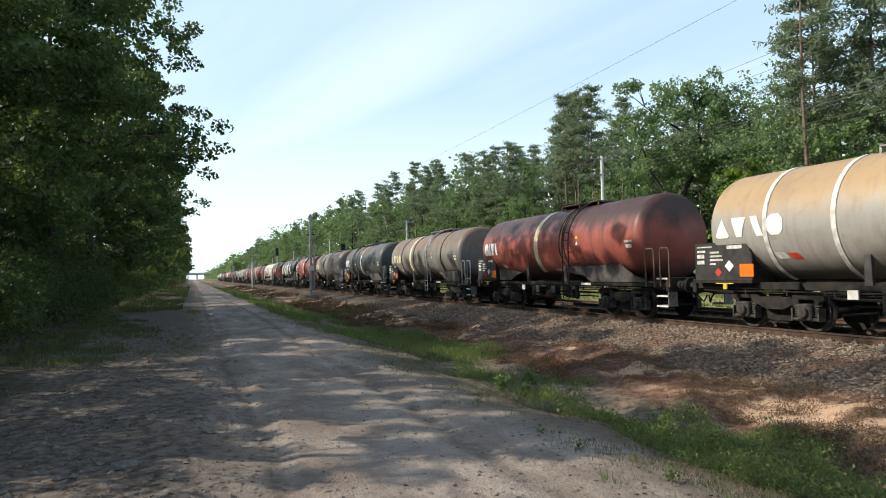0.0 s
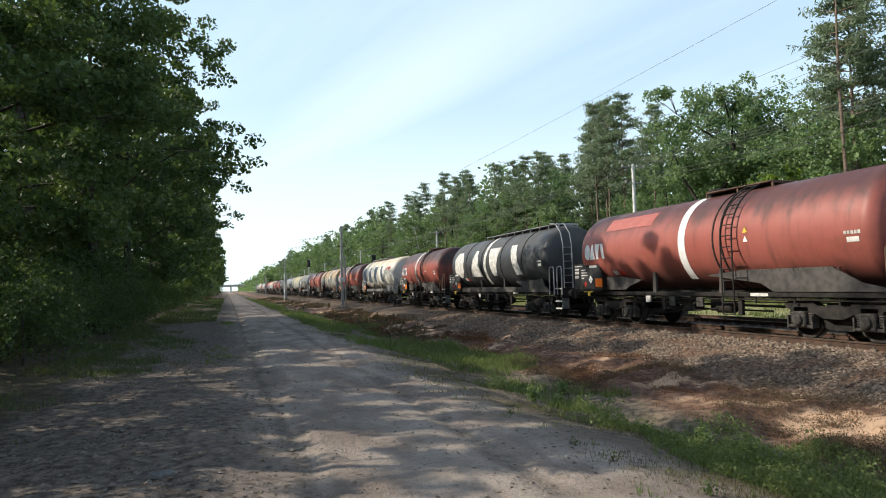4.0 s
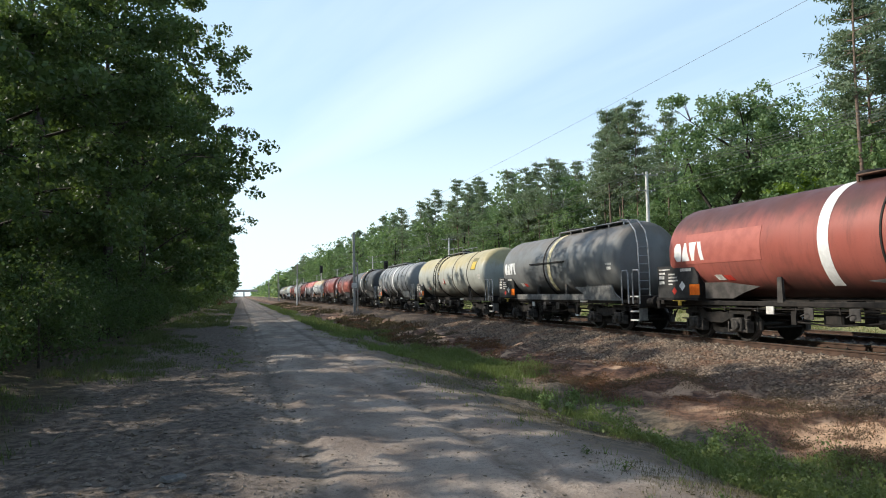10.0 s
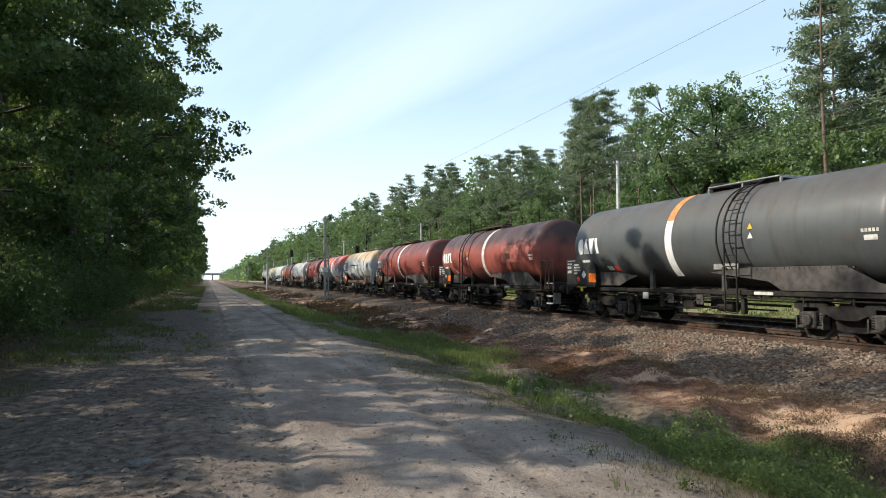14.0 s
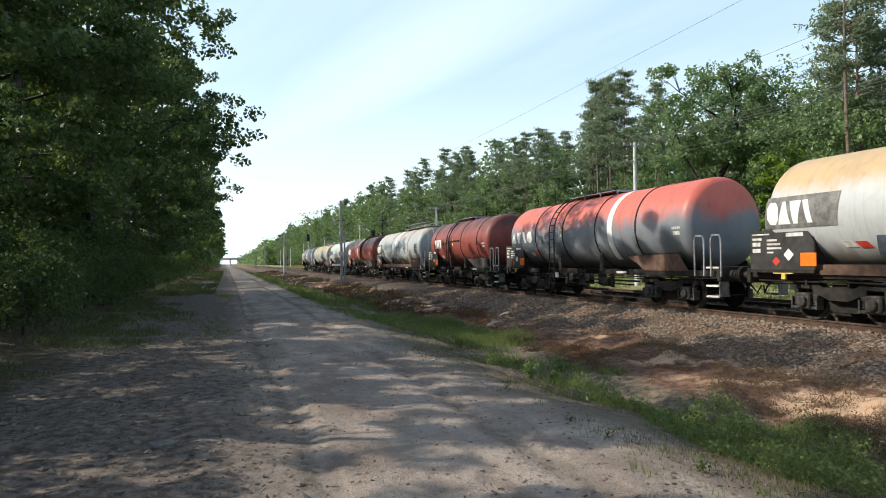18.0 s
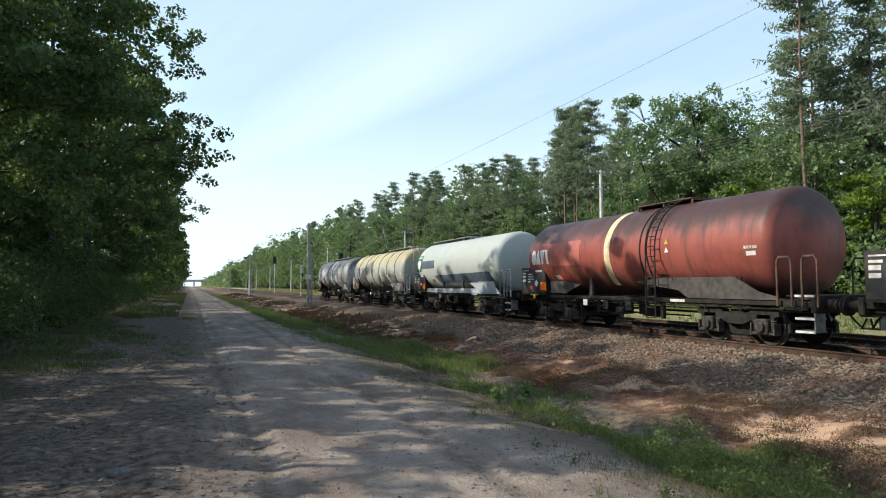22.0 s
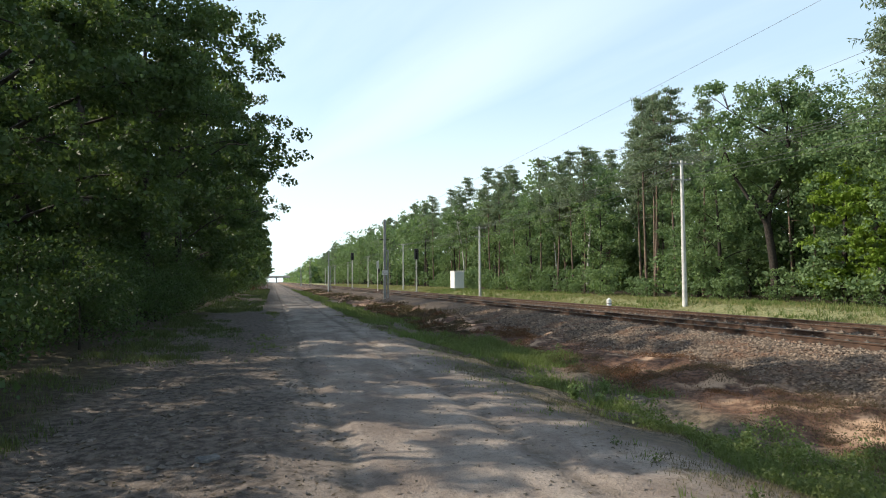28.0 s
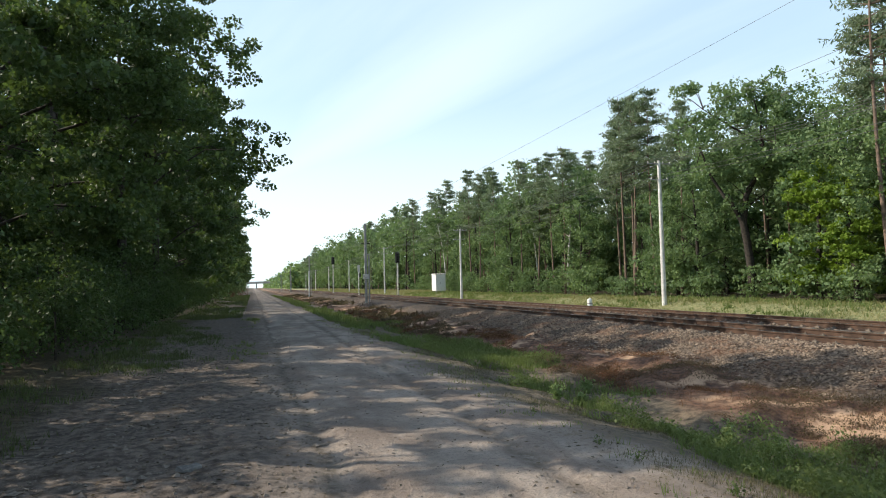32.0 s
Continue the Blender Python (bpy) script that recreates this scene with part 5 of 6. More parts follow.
def pine_meshes(seed, high, crown_from, wide, tufts, needle):
    rng = np.random.default_rng(seed)
    wood = Shape()
    r0 = 0.0068 * high
    bend = rng.normal(0, 0.012, 2) * high
    axis = [(bend[0] * math.sin(3 * f), bend[1] * math.sin(2.4 * f), high * f) for f in np.linspace(0, 1, 8)]
    wood.tube([(0, 0, -0.3)] + axis, [r0 * 1.3] + [r0 * (1 - 0.9 * f) + 0.01 for f in np.linspace(0, 1, 8)], 8)
    cs, dirs = [], []
    z = high * crown_from
    while z < high * 0.99:
        f = (z / high - crown_from) / (1 - crown_from)
        for _ in range(rng.integers(2, 5)):
            a = rng.uniform(0, 6.28)
            reach = wide * (1 - 0.75 * f ** 1.4) * rng.uniform(0.5, 1.1) * (0.55 + 0.45 * min(1, f * 4))
            e = np.array((math.cos(a) * reach, math.sin(a) * reach, reach * rng.uniform(-0.05, 0.5)))
            p = np.array((axis[3][0], axis[3][1], z))
            wood.tube([tuple(p), tuple(p + e * 0.5), tuple(p + e)], [r0 * 0.28, r0 * 0.18, 0.01], 4, False)
            m = int(tufts * 0.01 * (0.5 + reach / wide))
            g = rng.uniform(0.25, 1.05, m) ** 0.7
            k = rng.normal(0, 1, (5, 3)) * np.array((1, 1, 0.4)) * reach * 0.25
            c = p + e * g[:, None] + k[rng.integers(0, 5, m)] * g[:, None] + rng.normal(0, 1, (m, 3)) * np.array((1, 1, 0.5)) * 0.16
            cs.append(c)
        for _ in range(0 if f > 0.05 else 3):
            a = rng.uniform(0, 6.28)
            zz = high * rng.uniform(0.3, crown_from)
            wood.tube([(0, 0, zz), (math.cos(a) * 0.8, math.sin(a) * 0.8, zz - 0.05)], [0.03, 0.01], 4, False)
        z += high * rng.uniform(0.015, 0.032)
    cs = np.concatenate(cs)
    n = len(cs)
    d = unit(rng, n) + np.array((0, 0, 0.45))
    d /= np.linalg.norm(d, axis=1)[:, None]
    s = rng.uniform(0.7, 1.3, n)[:, None]
    u = d * needle * 0.5 * s
    v = np.cross(d, unit(rng, n)) * needle * 0.17
    return wood.mesh("trunk", M["bark_pine"], 60), quads("crown", cs, u, v, M["needle"])


def plant(name, meshes, at, label, category, group, turn=0.0, scale=1.0):
    t = thing(name, (at[0], at[1], float(gz(at[0], at[1]))), label, category, group)
    t.rotation_euler = (0, 0, turn)
    t.scale = (scale, scale, scale * 1.0)
    for nm, me in zip(("trunk", "crown"), meshes):
        part(nm, me, None, t)
    return t


rng = np.random.default_rng(11)
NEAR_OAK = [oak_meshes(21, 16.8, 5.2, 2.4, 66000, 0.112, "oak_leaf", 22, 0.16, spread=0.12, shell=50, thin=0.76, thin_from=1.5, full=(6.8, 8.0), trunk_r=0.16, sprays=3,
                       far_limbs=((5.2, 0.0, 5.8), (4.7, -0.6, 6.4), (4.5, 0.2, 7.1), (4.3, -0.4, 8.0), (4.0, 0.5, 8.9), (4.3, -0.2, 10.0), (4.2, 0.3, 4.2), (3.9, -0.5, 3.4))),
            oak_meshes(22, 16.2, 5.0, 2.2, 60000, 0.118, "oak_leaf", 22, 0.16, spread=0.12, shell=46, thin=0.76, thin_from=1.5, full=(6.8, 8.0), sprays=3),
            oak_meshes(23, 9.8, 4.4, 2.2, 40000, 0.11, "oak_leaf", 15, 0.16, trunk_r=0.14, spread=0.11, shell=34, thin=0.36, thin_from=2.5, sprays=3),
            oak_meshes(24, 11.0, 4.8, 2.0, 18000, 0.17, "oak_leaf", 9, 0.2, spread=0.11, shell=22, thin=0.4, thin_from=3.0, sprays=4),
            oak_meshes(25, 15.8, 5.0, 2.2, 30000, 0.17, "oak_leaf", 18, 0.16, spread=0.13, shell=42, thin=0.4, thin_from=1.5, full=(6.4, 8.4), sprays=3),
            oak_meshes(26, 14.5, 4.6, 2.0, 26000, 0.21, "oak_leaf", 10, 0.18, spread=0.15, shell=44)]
SHRUB = [oak_meshes(31, 2.4, 1.4, 0.1, 3600, 0.085, "oak_leaf", 8, 0.05, trunk_r=0.03, spread=0.24), oak_meshes(32, 3.2, 1.6, 0.1, 4200, 0.092, "oak_leaf", 9, 0.05, trunk_r=0.04, spread=0.24),
         oak_meshes(33, 1.5, 1.1, 0.05, 2800, 0.08, "oak_leaf", 7, 0.05, trunk_r=0.02, spread=0.26)]
FAR_SHRUB = [oak_meshes(34, 2.8, 1.7, 0.1, 1500, 0.20, "edge_leaf", 8, 0.05, trunk_r=0.03, spread=0.22), oak_meshes(35, 1.6, 1.3, 0.05, 1100, 0.18, "edge_leaf", 7, 0.05, trunk_r=0.02, spread=0.24)]
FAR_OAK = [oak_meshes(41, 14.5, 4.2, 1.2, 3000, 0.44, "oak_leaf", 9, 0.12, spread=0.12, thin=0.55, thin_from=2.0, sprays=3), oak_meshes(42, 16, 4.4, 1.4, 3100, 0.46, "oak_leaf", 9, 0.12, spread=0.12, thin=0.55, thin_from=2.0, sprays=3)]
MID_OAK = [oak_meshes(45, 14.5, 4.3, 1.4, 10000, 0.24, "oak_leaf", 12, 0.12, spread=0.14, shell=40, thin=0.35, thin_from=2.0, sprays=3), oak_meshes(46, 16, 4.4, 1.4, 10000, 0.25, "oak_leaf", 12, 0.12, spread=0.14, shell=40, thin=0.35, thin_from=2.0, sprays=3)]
DIM_SHRUB = oak_meshes(36, 3.4, 2.2, 0.1, 1100, 0.22, "oak_leaf", 8, 0.05, trunk_r=0.03, spread=0.24)
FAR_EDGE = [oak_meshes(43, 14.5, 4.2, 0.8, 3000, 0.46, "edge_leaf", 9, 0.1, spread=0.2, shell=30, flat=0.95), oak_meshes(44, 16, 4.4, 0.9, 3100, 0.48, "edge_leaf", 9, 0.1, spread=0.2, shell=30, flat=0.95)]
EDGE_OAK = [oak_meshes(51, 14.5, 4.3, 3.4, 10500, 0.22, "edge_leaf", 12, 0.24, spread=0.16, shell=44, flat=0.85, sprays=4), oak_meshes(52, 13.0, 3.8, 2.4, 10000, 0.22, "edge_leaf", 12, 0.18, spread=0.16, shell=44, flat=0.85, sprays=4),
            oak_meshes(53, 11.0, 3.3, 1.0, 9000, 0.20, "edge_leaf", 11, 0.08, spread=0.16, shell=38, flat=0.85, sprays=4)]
BRIGHT = oak_meshes(54, 9.5, 2.2, 0.9, 7000, 0.22, "bright_leaf", 9, 0.1)
BIRCH = oak_meshes(55, 14.0, 2.4, 6.0, 4200, 0.24, "edge_leaf", 8, 0.45, "bark_birch", trunk_r=0.13)
PINE = [pine_meshes(61, 17.5, 0.50, 2.4, 11500, 0.29), pine_meshes(62, 19.0, 0.56, 2.5, 11500, 0.29), pine_meshes(63, 16.0, 0.42, 2.2, 11000, 0.29)]
FAR_PINE = [pine_meshes(64, 17.5, 0.45, 2.6, 2600, 0.85)]

L_OAK = "dark green oak with a dense crown over the road's edge"
# wood along the road's left side; some oaks stand unseen, added for their shade
for x, y, k, tn, sc in ((-6.4, 3.0, 2, 0.4, 1.0), (-6.2, 9.6, 2, 2.1, 0.93), (-6.6, 17.0, 0, 0.0, 1.0), (-6.3, 13.3, 2, 4.6, 0.88), (-5.9, 23.5, 1, 5.0, 1.05), (-5.3, 30.5, 4, 2.7, 1.08), (-4.9, 37.5, 4, 1.7, 1.0), (-7.0, -5.0, 2, 0.3, 1.0),
                        (-12.0, 24.5, 3, 1.0, 0.8), (-11.0, 34.5, 3, 3.1, 0.8), (-11.5, 29.5, 5, 5.6, 0.85),
                        # low trees, mostly out of view, added to shade the shrubs and soil
                        (-9.8, 7.0, 3, 0.6, 0.55), (-8.2, 15.2, 3, 1.0, 0.5), (-8.4, 9.8, 3, 3.0, 0.5), (-8.0, 19.8, 3, 5.2, 0.5), (-9.0, 12.5, 3, 2.2, 0.52), (-9.6, 17.5, 3, 4.1, 0.55),
                        (-8.4, 22.0, 2, 1.3, 0.55), (-8.6, 27.5, 5, 0.2, 0.85), (-9.6, 33.0, 5, 5.1, 1.0), (-8.4, 39.0, 5, 1.1, 1.0), (-8.0, 44.5, 5, 2.6, 1.0), (-14.5, 24.0, 5, 1.9, 0.7), (-14.5, 36.0, 5, 4.4, 0.9)):
    plant("oak_tree", NEAR_OAK[k], (x, y), L_OAK, "tree", "trees along the road", tn, sc)
for i in range(46):
    y = 46 + i * 5.0 + (i / 46) ** 2 * 120 + rng.uniform(-1, 1)
    plant("oak_tree", (MID_OAK if i < 9 else FAR_OAK)[i % 2], (-5.2 + rng.uniform(-0.6, 0.2), y), L_OAK, "tree", "trees along the road", rng.uniform(0, 6.28), rng.uniform(1.08, 1.22))
for i in range(34):
    y = 5.0 + i * 1.35 + (i / 34) ** 2 * 12
    plant("shrub", SHRUB[i % 3], (-5.1 + rng.uniform(-0.5, 0.5), y + rng.uniform(-0.4, 0.4)), "dark undergrowth shrub at the edge of the wood", "shrub", "undergrowth", rng.uniform(0, 6.28), rng.uniform(0.85, 1.2))
for i in range(44):
    y = 62 + i * 3.6 + (i / 44) ** 2 * 110
    plant("shrub", DIM_SHRUB, (-4.9 + rng.uniform(-0.5, 0.5), y + rng.uniform(-1, 1)), "dark undergrowth shrub at the edge of the wood", "shrub", "undergrowth", rng.uniform(0, 6.28), rng.uniform(0.8, 1.3))
# wood beyond the railway
R_OAK, R_PINE = "green broad-leaved tree at the wood's edge beyond the railway", "tall pine with a bare reddish trunk beyond the railway"


def right_wood():
    spots = [("p", 26.8, 22.0, 1, 0.92), ("p", 28.9, 23.3, 0, 0.93), ("b", 27.6, 26.6, 0, 0.85), ("p", 29.4, 20.4, 2, 1.02), ("p", 28.6, 17.2, 0, 0.95), ("o", 31.0, 23.0, 1, 0.85), ("o", 30.0, 19.0, 2, 0.95), ("o", 29.0, 15.5, 2, 0.9), ("p", 28.4, 45.8, 1, 0.84), ("p", 29.4, 46.2, 0, 0.92), ("p", 27.9, 43.9, 1, 0.80), ("p", 28.8, 42.4, 0, 0.88), ("p", 30.2, 49.5, 2, 0.95),
             ("o", 27.6, 22.4, 2, 0.75), ("b", 26.8, 23.8, 0, 0.66), ("b", 28.6, 20.4, 0, 0.8), ("o", 27.8, 36.2, 2, 0.8), ("o", 28.2, 39.0, 2, 0.7), ("o", 28.4, 53.0, 2, 0.8), ("o", 28.6, 70.0, 1, 0.9), ("p", 28.2, 56.0, 1, 0.74), ("p", 28.8, 59.5, 0, 0.80), ("p", 28.3, 66.5, 1, 0.78), ("p", 28.6, 75.0, 0, 0.84), ("p", 28.2, 80.0, 1, 0.82), ("p", 31.0, 26.8, 2, 0.72), ("o", 32.0, 29.5, 0, 0.88), ("p", 31.5, 32.5, 0, 0.72), ("p", 27.9, 38.2, 1, 0.72), ("w", 29.5, 58.0, 0, 1.0), ("w", 30.0, 66.0, 0, 0.95), ("o", 31.0, 42.5, 2, 0.9), ("o", 28.5, 25.5, 1, 0.8), ("b", 27.2, 24.2, 0, 0.75), ("w", 29.0, 98.0, 0, 1.05), ("p", 28.6, 63.0, 2, 0.9), ("p", 28.8, 85.0, 0, 0.95), ("p", 29.0, 102.0, 2, 1.0)]
    for kind, x, y, k, sc in spots:
        if kind == "p":
            plant("pine_tree", PINE[k], (x, y), R_PINE, "tree", "wood beyond the railway", x * 3, sc)
        elif kind == "o":
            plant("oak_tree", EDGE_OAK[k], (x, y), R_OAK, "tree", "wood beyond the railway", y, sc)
        elif kind == "b":
            plant("maple_tree", BRIGHT, (x, y), "young tree with bright yellow-green leaves", "tree", "wood beyond the railway", y, sc)
        else:
            plant("birch_tree", BIRCH, (x, y), "slim birch with a white trunk", "tree", "wood beyond the railway", y, sc)
    for i in range(52):
        x, y = 29.5 + rng.uniform(0, 9), 24 + i * 2.1 + rng.uniform(-1, 1)
        if any(abs(x - s[1]) + abs(y - s[2]) < 3.2 for s in spots + [("o", 27.5, 31.8)]):
            x += 5
        if rng.random() < 0.42:
            plant("pine_tree", PINE[i % 3], (x + 1, y), R_PINE, "tree", "wood beyond the railway", rng.uniform(0, 6.28), rng.uniform(0.86, 1.04) * min(1.0, 0.60 + y / 230))
        else:
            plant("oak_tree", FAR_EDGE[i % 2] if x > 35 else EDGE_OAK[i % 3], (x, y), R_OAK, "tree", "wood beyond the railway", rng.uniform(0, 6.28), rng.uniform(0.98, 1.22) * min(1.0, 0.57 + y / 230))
    for i in range(64):
        y = 132 + i * 4.5 + (i / 64) ** 2 * 160
        if rng.random() < 0.4:
            plant("pine_tree", FAR_PINE[0], (29 + rng.uniform(0, 6), y), R_PINE, "tree", "wood beyond the railway", rng.uniform(0, 6.28), rng.uniform(0.95, 1.12))
        else:
            plant("oak_tree", FAR_EDGE[i % 2], (29 + rng.uniform(0, 5), y), R_OAK, "tree", "wood beyond the railway", rng.uniform(0, 6.28), rng.uniform(1.02, 1.25))
    for i in range(52):
        y = 15 + i * 1.9
        plant("shrub", FAR_SHRUB[i % 2], (27.3 + rng.uniform(-0.8, 1.8), y + rng.uniform(-1, 1)), "leafy shrub along the edge of the far wood", "shrub", "far undergrowth", rng.uniform(0, 6.28), rng.uniform(0.4, 1.25))


def old_oak(at):
    """An old oak that leans, forks low and carries a sawn-off limb; its crown hangs open."""
    rng = np.random.default_rng(77)
    side = np.array((0.96, -0.276, 0.0))
    back = np.array((0.276, 0.96, 0.0))

    def p(a, z, b=0.0):
        return side * a + back * b + np.array((0, 0, z))
    wood = Shape()
    runs = [([p(0.05, -0.3), p(0, 0.4), p(-0.08, 2.0), p(-0.22, 3.3), p(-0.4, 4.5)], [0.38, 0.27, 0.23, 0.215, 0.21]),
            ([p(-0.38, 4.4), p(-0.85, 5.3), p(-1.25, 6.1)], [0.17, 0.15, 0.13]),
            ([p(-1.3, 5.8), p(-2.0, 7.3, 0.4), p(-2.6, 8.8, 0.2), p(-2.9, 10.0)], [0.10, 0.08, 0.05, 0.02]),
            ([p(-0.38, 4.4), p(-0.15, 6.0), p(0.5, 7.2), p(1.0, 8.2), p(0.9, 10.2), p(0.5, 12.2)], [0.18, 0.16, 0.14, 0.11, 0.07, 0.02]),
            ([p(0.5, 7.2), p(2.2, 8.5, -0.5), p(3.6, 9.4, -0.6)], [0.11, 0.07, 0.02]),
            ([p(0.95, 9.0), p(-0.8, 10.4, 0.5), p(-2.2, 11.3, 0.5)], [0.09, 0.06, 0.02]),
            ([p(1.0, 8.2), p(1.8, 9.2, 1.6), p(2.4, 10.6, 2.2)], [0.09, 0.06, 0.02]),
            ([p(-0.1, 6.4), p(0.2, 7.4, -1.6), p(0.4, 8.6, -2.6)], [0.08, 0.05, 0.02]),
            ([p(-0.35, 5.2), p(0.9, 6.2, -0.4), p(1.6, 7.0, -0.6)], [0.05, 0.03, 0.01])]
    ends = []
    for pts, rad in runs:
        wood.tube([tuple(q) for q in pts], rad, 9)
    for pts, rad in runs[2:8]:
        for q in pts[1:]:
            for _ in range(3):
                e = q + unit(rng, 1)[0] * rng.uniform(0.7, 1.7) + np.array((0, 0, 0.25))
                wood.tube([tuple(q), tuple((q + e) / 2 + (0, 0, 0.1)), tuple(e)], [0.03, 0.02, 0.006], 4, False)
                ends.append(e)
    for d in unit(rng, 78):
        ends.append(p(0.35, 9.7) + d * np.array((3.5, 3.5, 3.0)) * rng.uniform(0.75, 1.0))
    ends = [e for e in ends if e[2] > 6.6 or rng.random() < 0.35]
    cs = []
    for e in ends:
        sub = e + unit(rng, 6) * rng.random((6, 1)) ** 0.4 * np.array((0.75, 0.75, 0.5))
        m = int(rng.uniform(110, 240))
        cs.append(sub[rng.integers(0, 6, m)] + unit(rng, m) * rng.random((m, 1)) ** 0.45 * np.array((0.38, 0.38, 0.34)))
    cs = np.concatenate(cs)
    u, v = leaf_quads(rng, cs, 0.18)
    plant("oak_tree", (wood.mesh("trunk", M["bark_oak"], 60), quads("crown", cs, u, v, M["edge_leaf"])), at, "old leaning oak with a forked trunk and a sawn-off limb", "tree", "wood beyond the railway")


right_wood()
old_oak((27.95, 31.65))


def woods_mass(name, x0, x1, y0, y1, top, n, leaf, seed, mat, label):
    """The depth of the wood behind its edge: countless leaves and bare stems."""
    r = np.random.default_rng(seed)
    c = np.stack([r.uniform(x0, x1, n), y0 + (y1 - y0) * r.random(n) ** 1.7, r.random(n) ** 1.25 * top], -1)
    c[:, 2] *= 0.75 + 0.25 * soft_noise(c[:, 0] * 0.3, c[:, 1] * 0.3, seed)
    u, v = leaf_quads(r, c, leaf)
    tagged(new(name, quads(name, c, u, v, M[mat])), label, "woods", kind="stuff")
    s = Shape()
    for _ in range(90):
        x, y = r.uniform(x0, x1), y0 + (min(y1, y0 + 130) - y0) * r.random()
        z = float(gz(x, y))
        s.tube([(x, y, z - 0.2), (x + r.normal(0, 0.2), y + r.normal(0, 0.2), z + r.uniform(9, 14))], [r.uniform(0.10, 0.2), 0.06], 6, False)
    tagged(new("tree_stems", s.mesh("tree_stems", M["bark_pine"], 60)), "bare stems in the depth of the wood", "woods", kind="stuff")


# both far_woods: inner shade is put into the colour by using darker oak_leaf
woods_mass("far_woods", 37, 58, 10, 420, 12.0, 40000, 1.05, 71, "oak_leaf", "depth of the wood beyond the railway, its shade put into dark leaves")
woods_mass("distant_woods", 22, 50, 420, 1500, 17.0, 9000, 3.2, 73, "edge_leaf", "distant wood along the railway")
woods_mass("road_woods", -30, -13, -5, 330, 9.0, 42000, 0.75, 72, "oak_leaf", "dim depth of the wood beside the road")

woods_mass("far_woods", 58, 76, 0, 260, 8.0, 9000, 1.7, 74, "oak_leaf", "undergrowth deep in the wood beyond the railway, shade put into dark leaves")
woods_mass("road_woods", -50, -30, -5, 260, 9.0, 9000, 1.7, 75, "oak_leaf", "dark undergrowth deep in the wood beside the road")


# ---- grass, weeds, stones ----
def tufts(name, label, mat, n, xs, ys, high, seed, bias=1.0, blades=7, wide=0.012, spread=0.07, keep=None):
    """Grass blades: thin leaning triangles in tufts, closer together near the start of the strip."""
    r = np.random.default_rng(seed)
    x, y = r.uniform(*xs, n), ys[0] + (ys[1] - ys[0]) * r.random(n) ** bias
    if keep is not None:
        ok = keep(x, y, r)
        x, y = x[ok], y[ok]
        n = len(x)
    x, y = np.repeat(x, blades), np.repeat(y, blades)
    x, y = x + r.normal(0, spread, n * blades), y + r.normal(0, spread, n * blades)
    z = gz(x, y)
    h = np.repeat(r.uniform(*high, n), blades) * r.uniform(0.5, 1.1, n * blades)
    lean = r.normal(0, 0.38, (n * blades, 2)) * h[:, None]
    a = r.uniform(0, np.pi, n * blades)
    # broader blades far away, where single ones could not be told apart
    wd = wide * (1 + y / 25.0)
    dx, dy = np.cos(a) * wd, np.sin(a) * wd
    co = np.zeros((n * blades, 3, 3))
    co[:, 0] = np.stack([x - dx, y - dy, z - 0.02], -1)
    co[:, 1] = np.stack([x + dx, y + dy, z - 0.02], -1)
    co[:, 2] = np.stack([x + lean[:, 0], y + lean[:, 1], z + h], -1)
    tagged(new(name, loose(name, co, M[mat])), label, "grass", kind="stuff")


def patchy(lim, seed, sc=0.6):
    return lambda x, y, r: soft_noise(x * sc, y * sc * 0.6, seed) + r.normal(0, 0.25, len(x)) > lim


tufts("verge_grass", "green grass along the ditch beside the road", "grass", 15000, (3.9, 8.3), (3.5, 40), (0.05, 0.24), 81, 1.5, wide=0.008, keep=lambda x, y, r: soft_noise(x * 0.9, y * 0.5, 12) + 0.6 * grain(x * 1.3, y * 0.9, 41) + r.normal(0, 0.2, len(x)) + 0.5 * grain(x * 0.5, y * 0.35, 43) + np.clip((y - 12) / 14, -0.1, 0.35) - 0.9 * np.clip(6.2 - x, 0, 2) * np.clip((16 - y) / 6, 0.45, 1) - 0.8 * np.clip(x - 7.6, 0, 1) > 0.05)
tufts("verge_grass", "green grass far along the ditch", "grass", 2400, (3.9, 7.2), (38, 150), (0.12, 0.3), 82, 1.3, keep=patchy(-0.1, 12))
tufts("sparse_grass", "sparse short grass on the road's shoulder", "grass", 420, (3.2, 4.8), (4, 40), (0.03, 0.11), 83, 1.4, wide=0.006, keep=patchy(0.25, 13))
tufts("edge_grass", "dark grass at the foot of the wood", "dark_grass", 11000, (-4.3, -0.7), (7, 48), (0.04, 0.17), 84, 1.5, wide=0.006, keep=lambda x, y, r: soft_noise(x * 0.6, y * 0.36, 14) + 0.6 * grain(x * 1.4, y * 0.8, 44) + r.normal(0, 0.2, len(x)) - 0.45 * np.clip(x + 3.0, 0, 3) + 0.25 * np.clip((y - 9) / 4, -2, 1.6) > 0.05)
tufts("edge_grass", "dull grass far along the foot of the wood", "dark_grass", 3200, (-4.2, -0.6), (44, 160), (0.06, 0.2), 94, 1.3, wide=0.008, keep=patchy(-0.15, 17))
tufts("middle_grass", "thin grass between the wheel tracks", "grass", 500, (-0.6, 0.3), (6, 40), (0.03, 0.12), 85, 1.3, keep=patchy(0.35, 15))
tufts("dead_weeds", "dead red-brown weeds on the cutting's slope", "dead_weed", 1500, (7.4, 10.8), (4, 60), (0.03, 0.11), 86, 1.5, blades=22, wide=0.004, spread=0.09, keep=patchy(0.22, 16, 1.3))
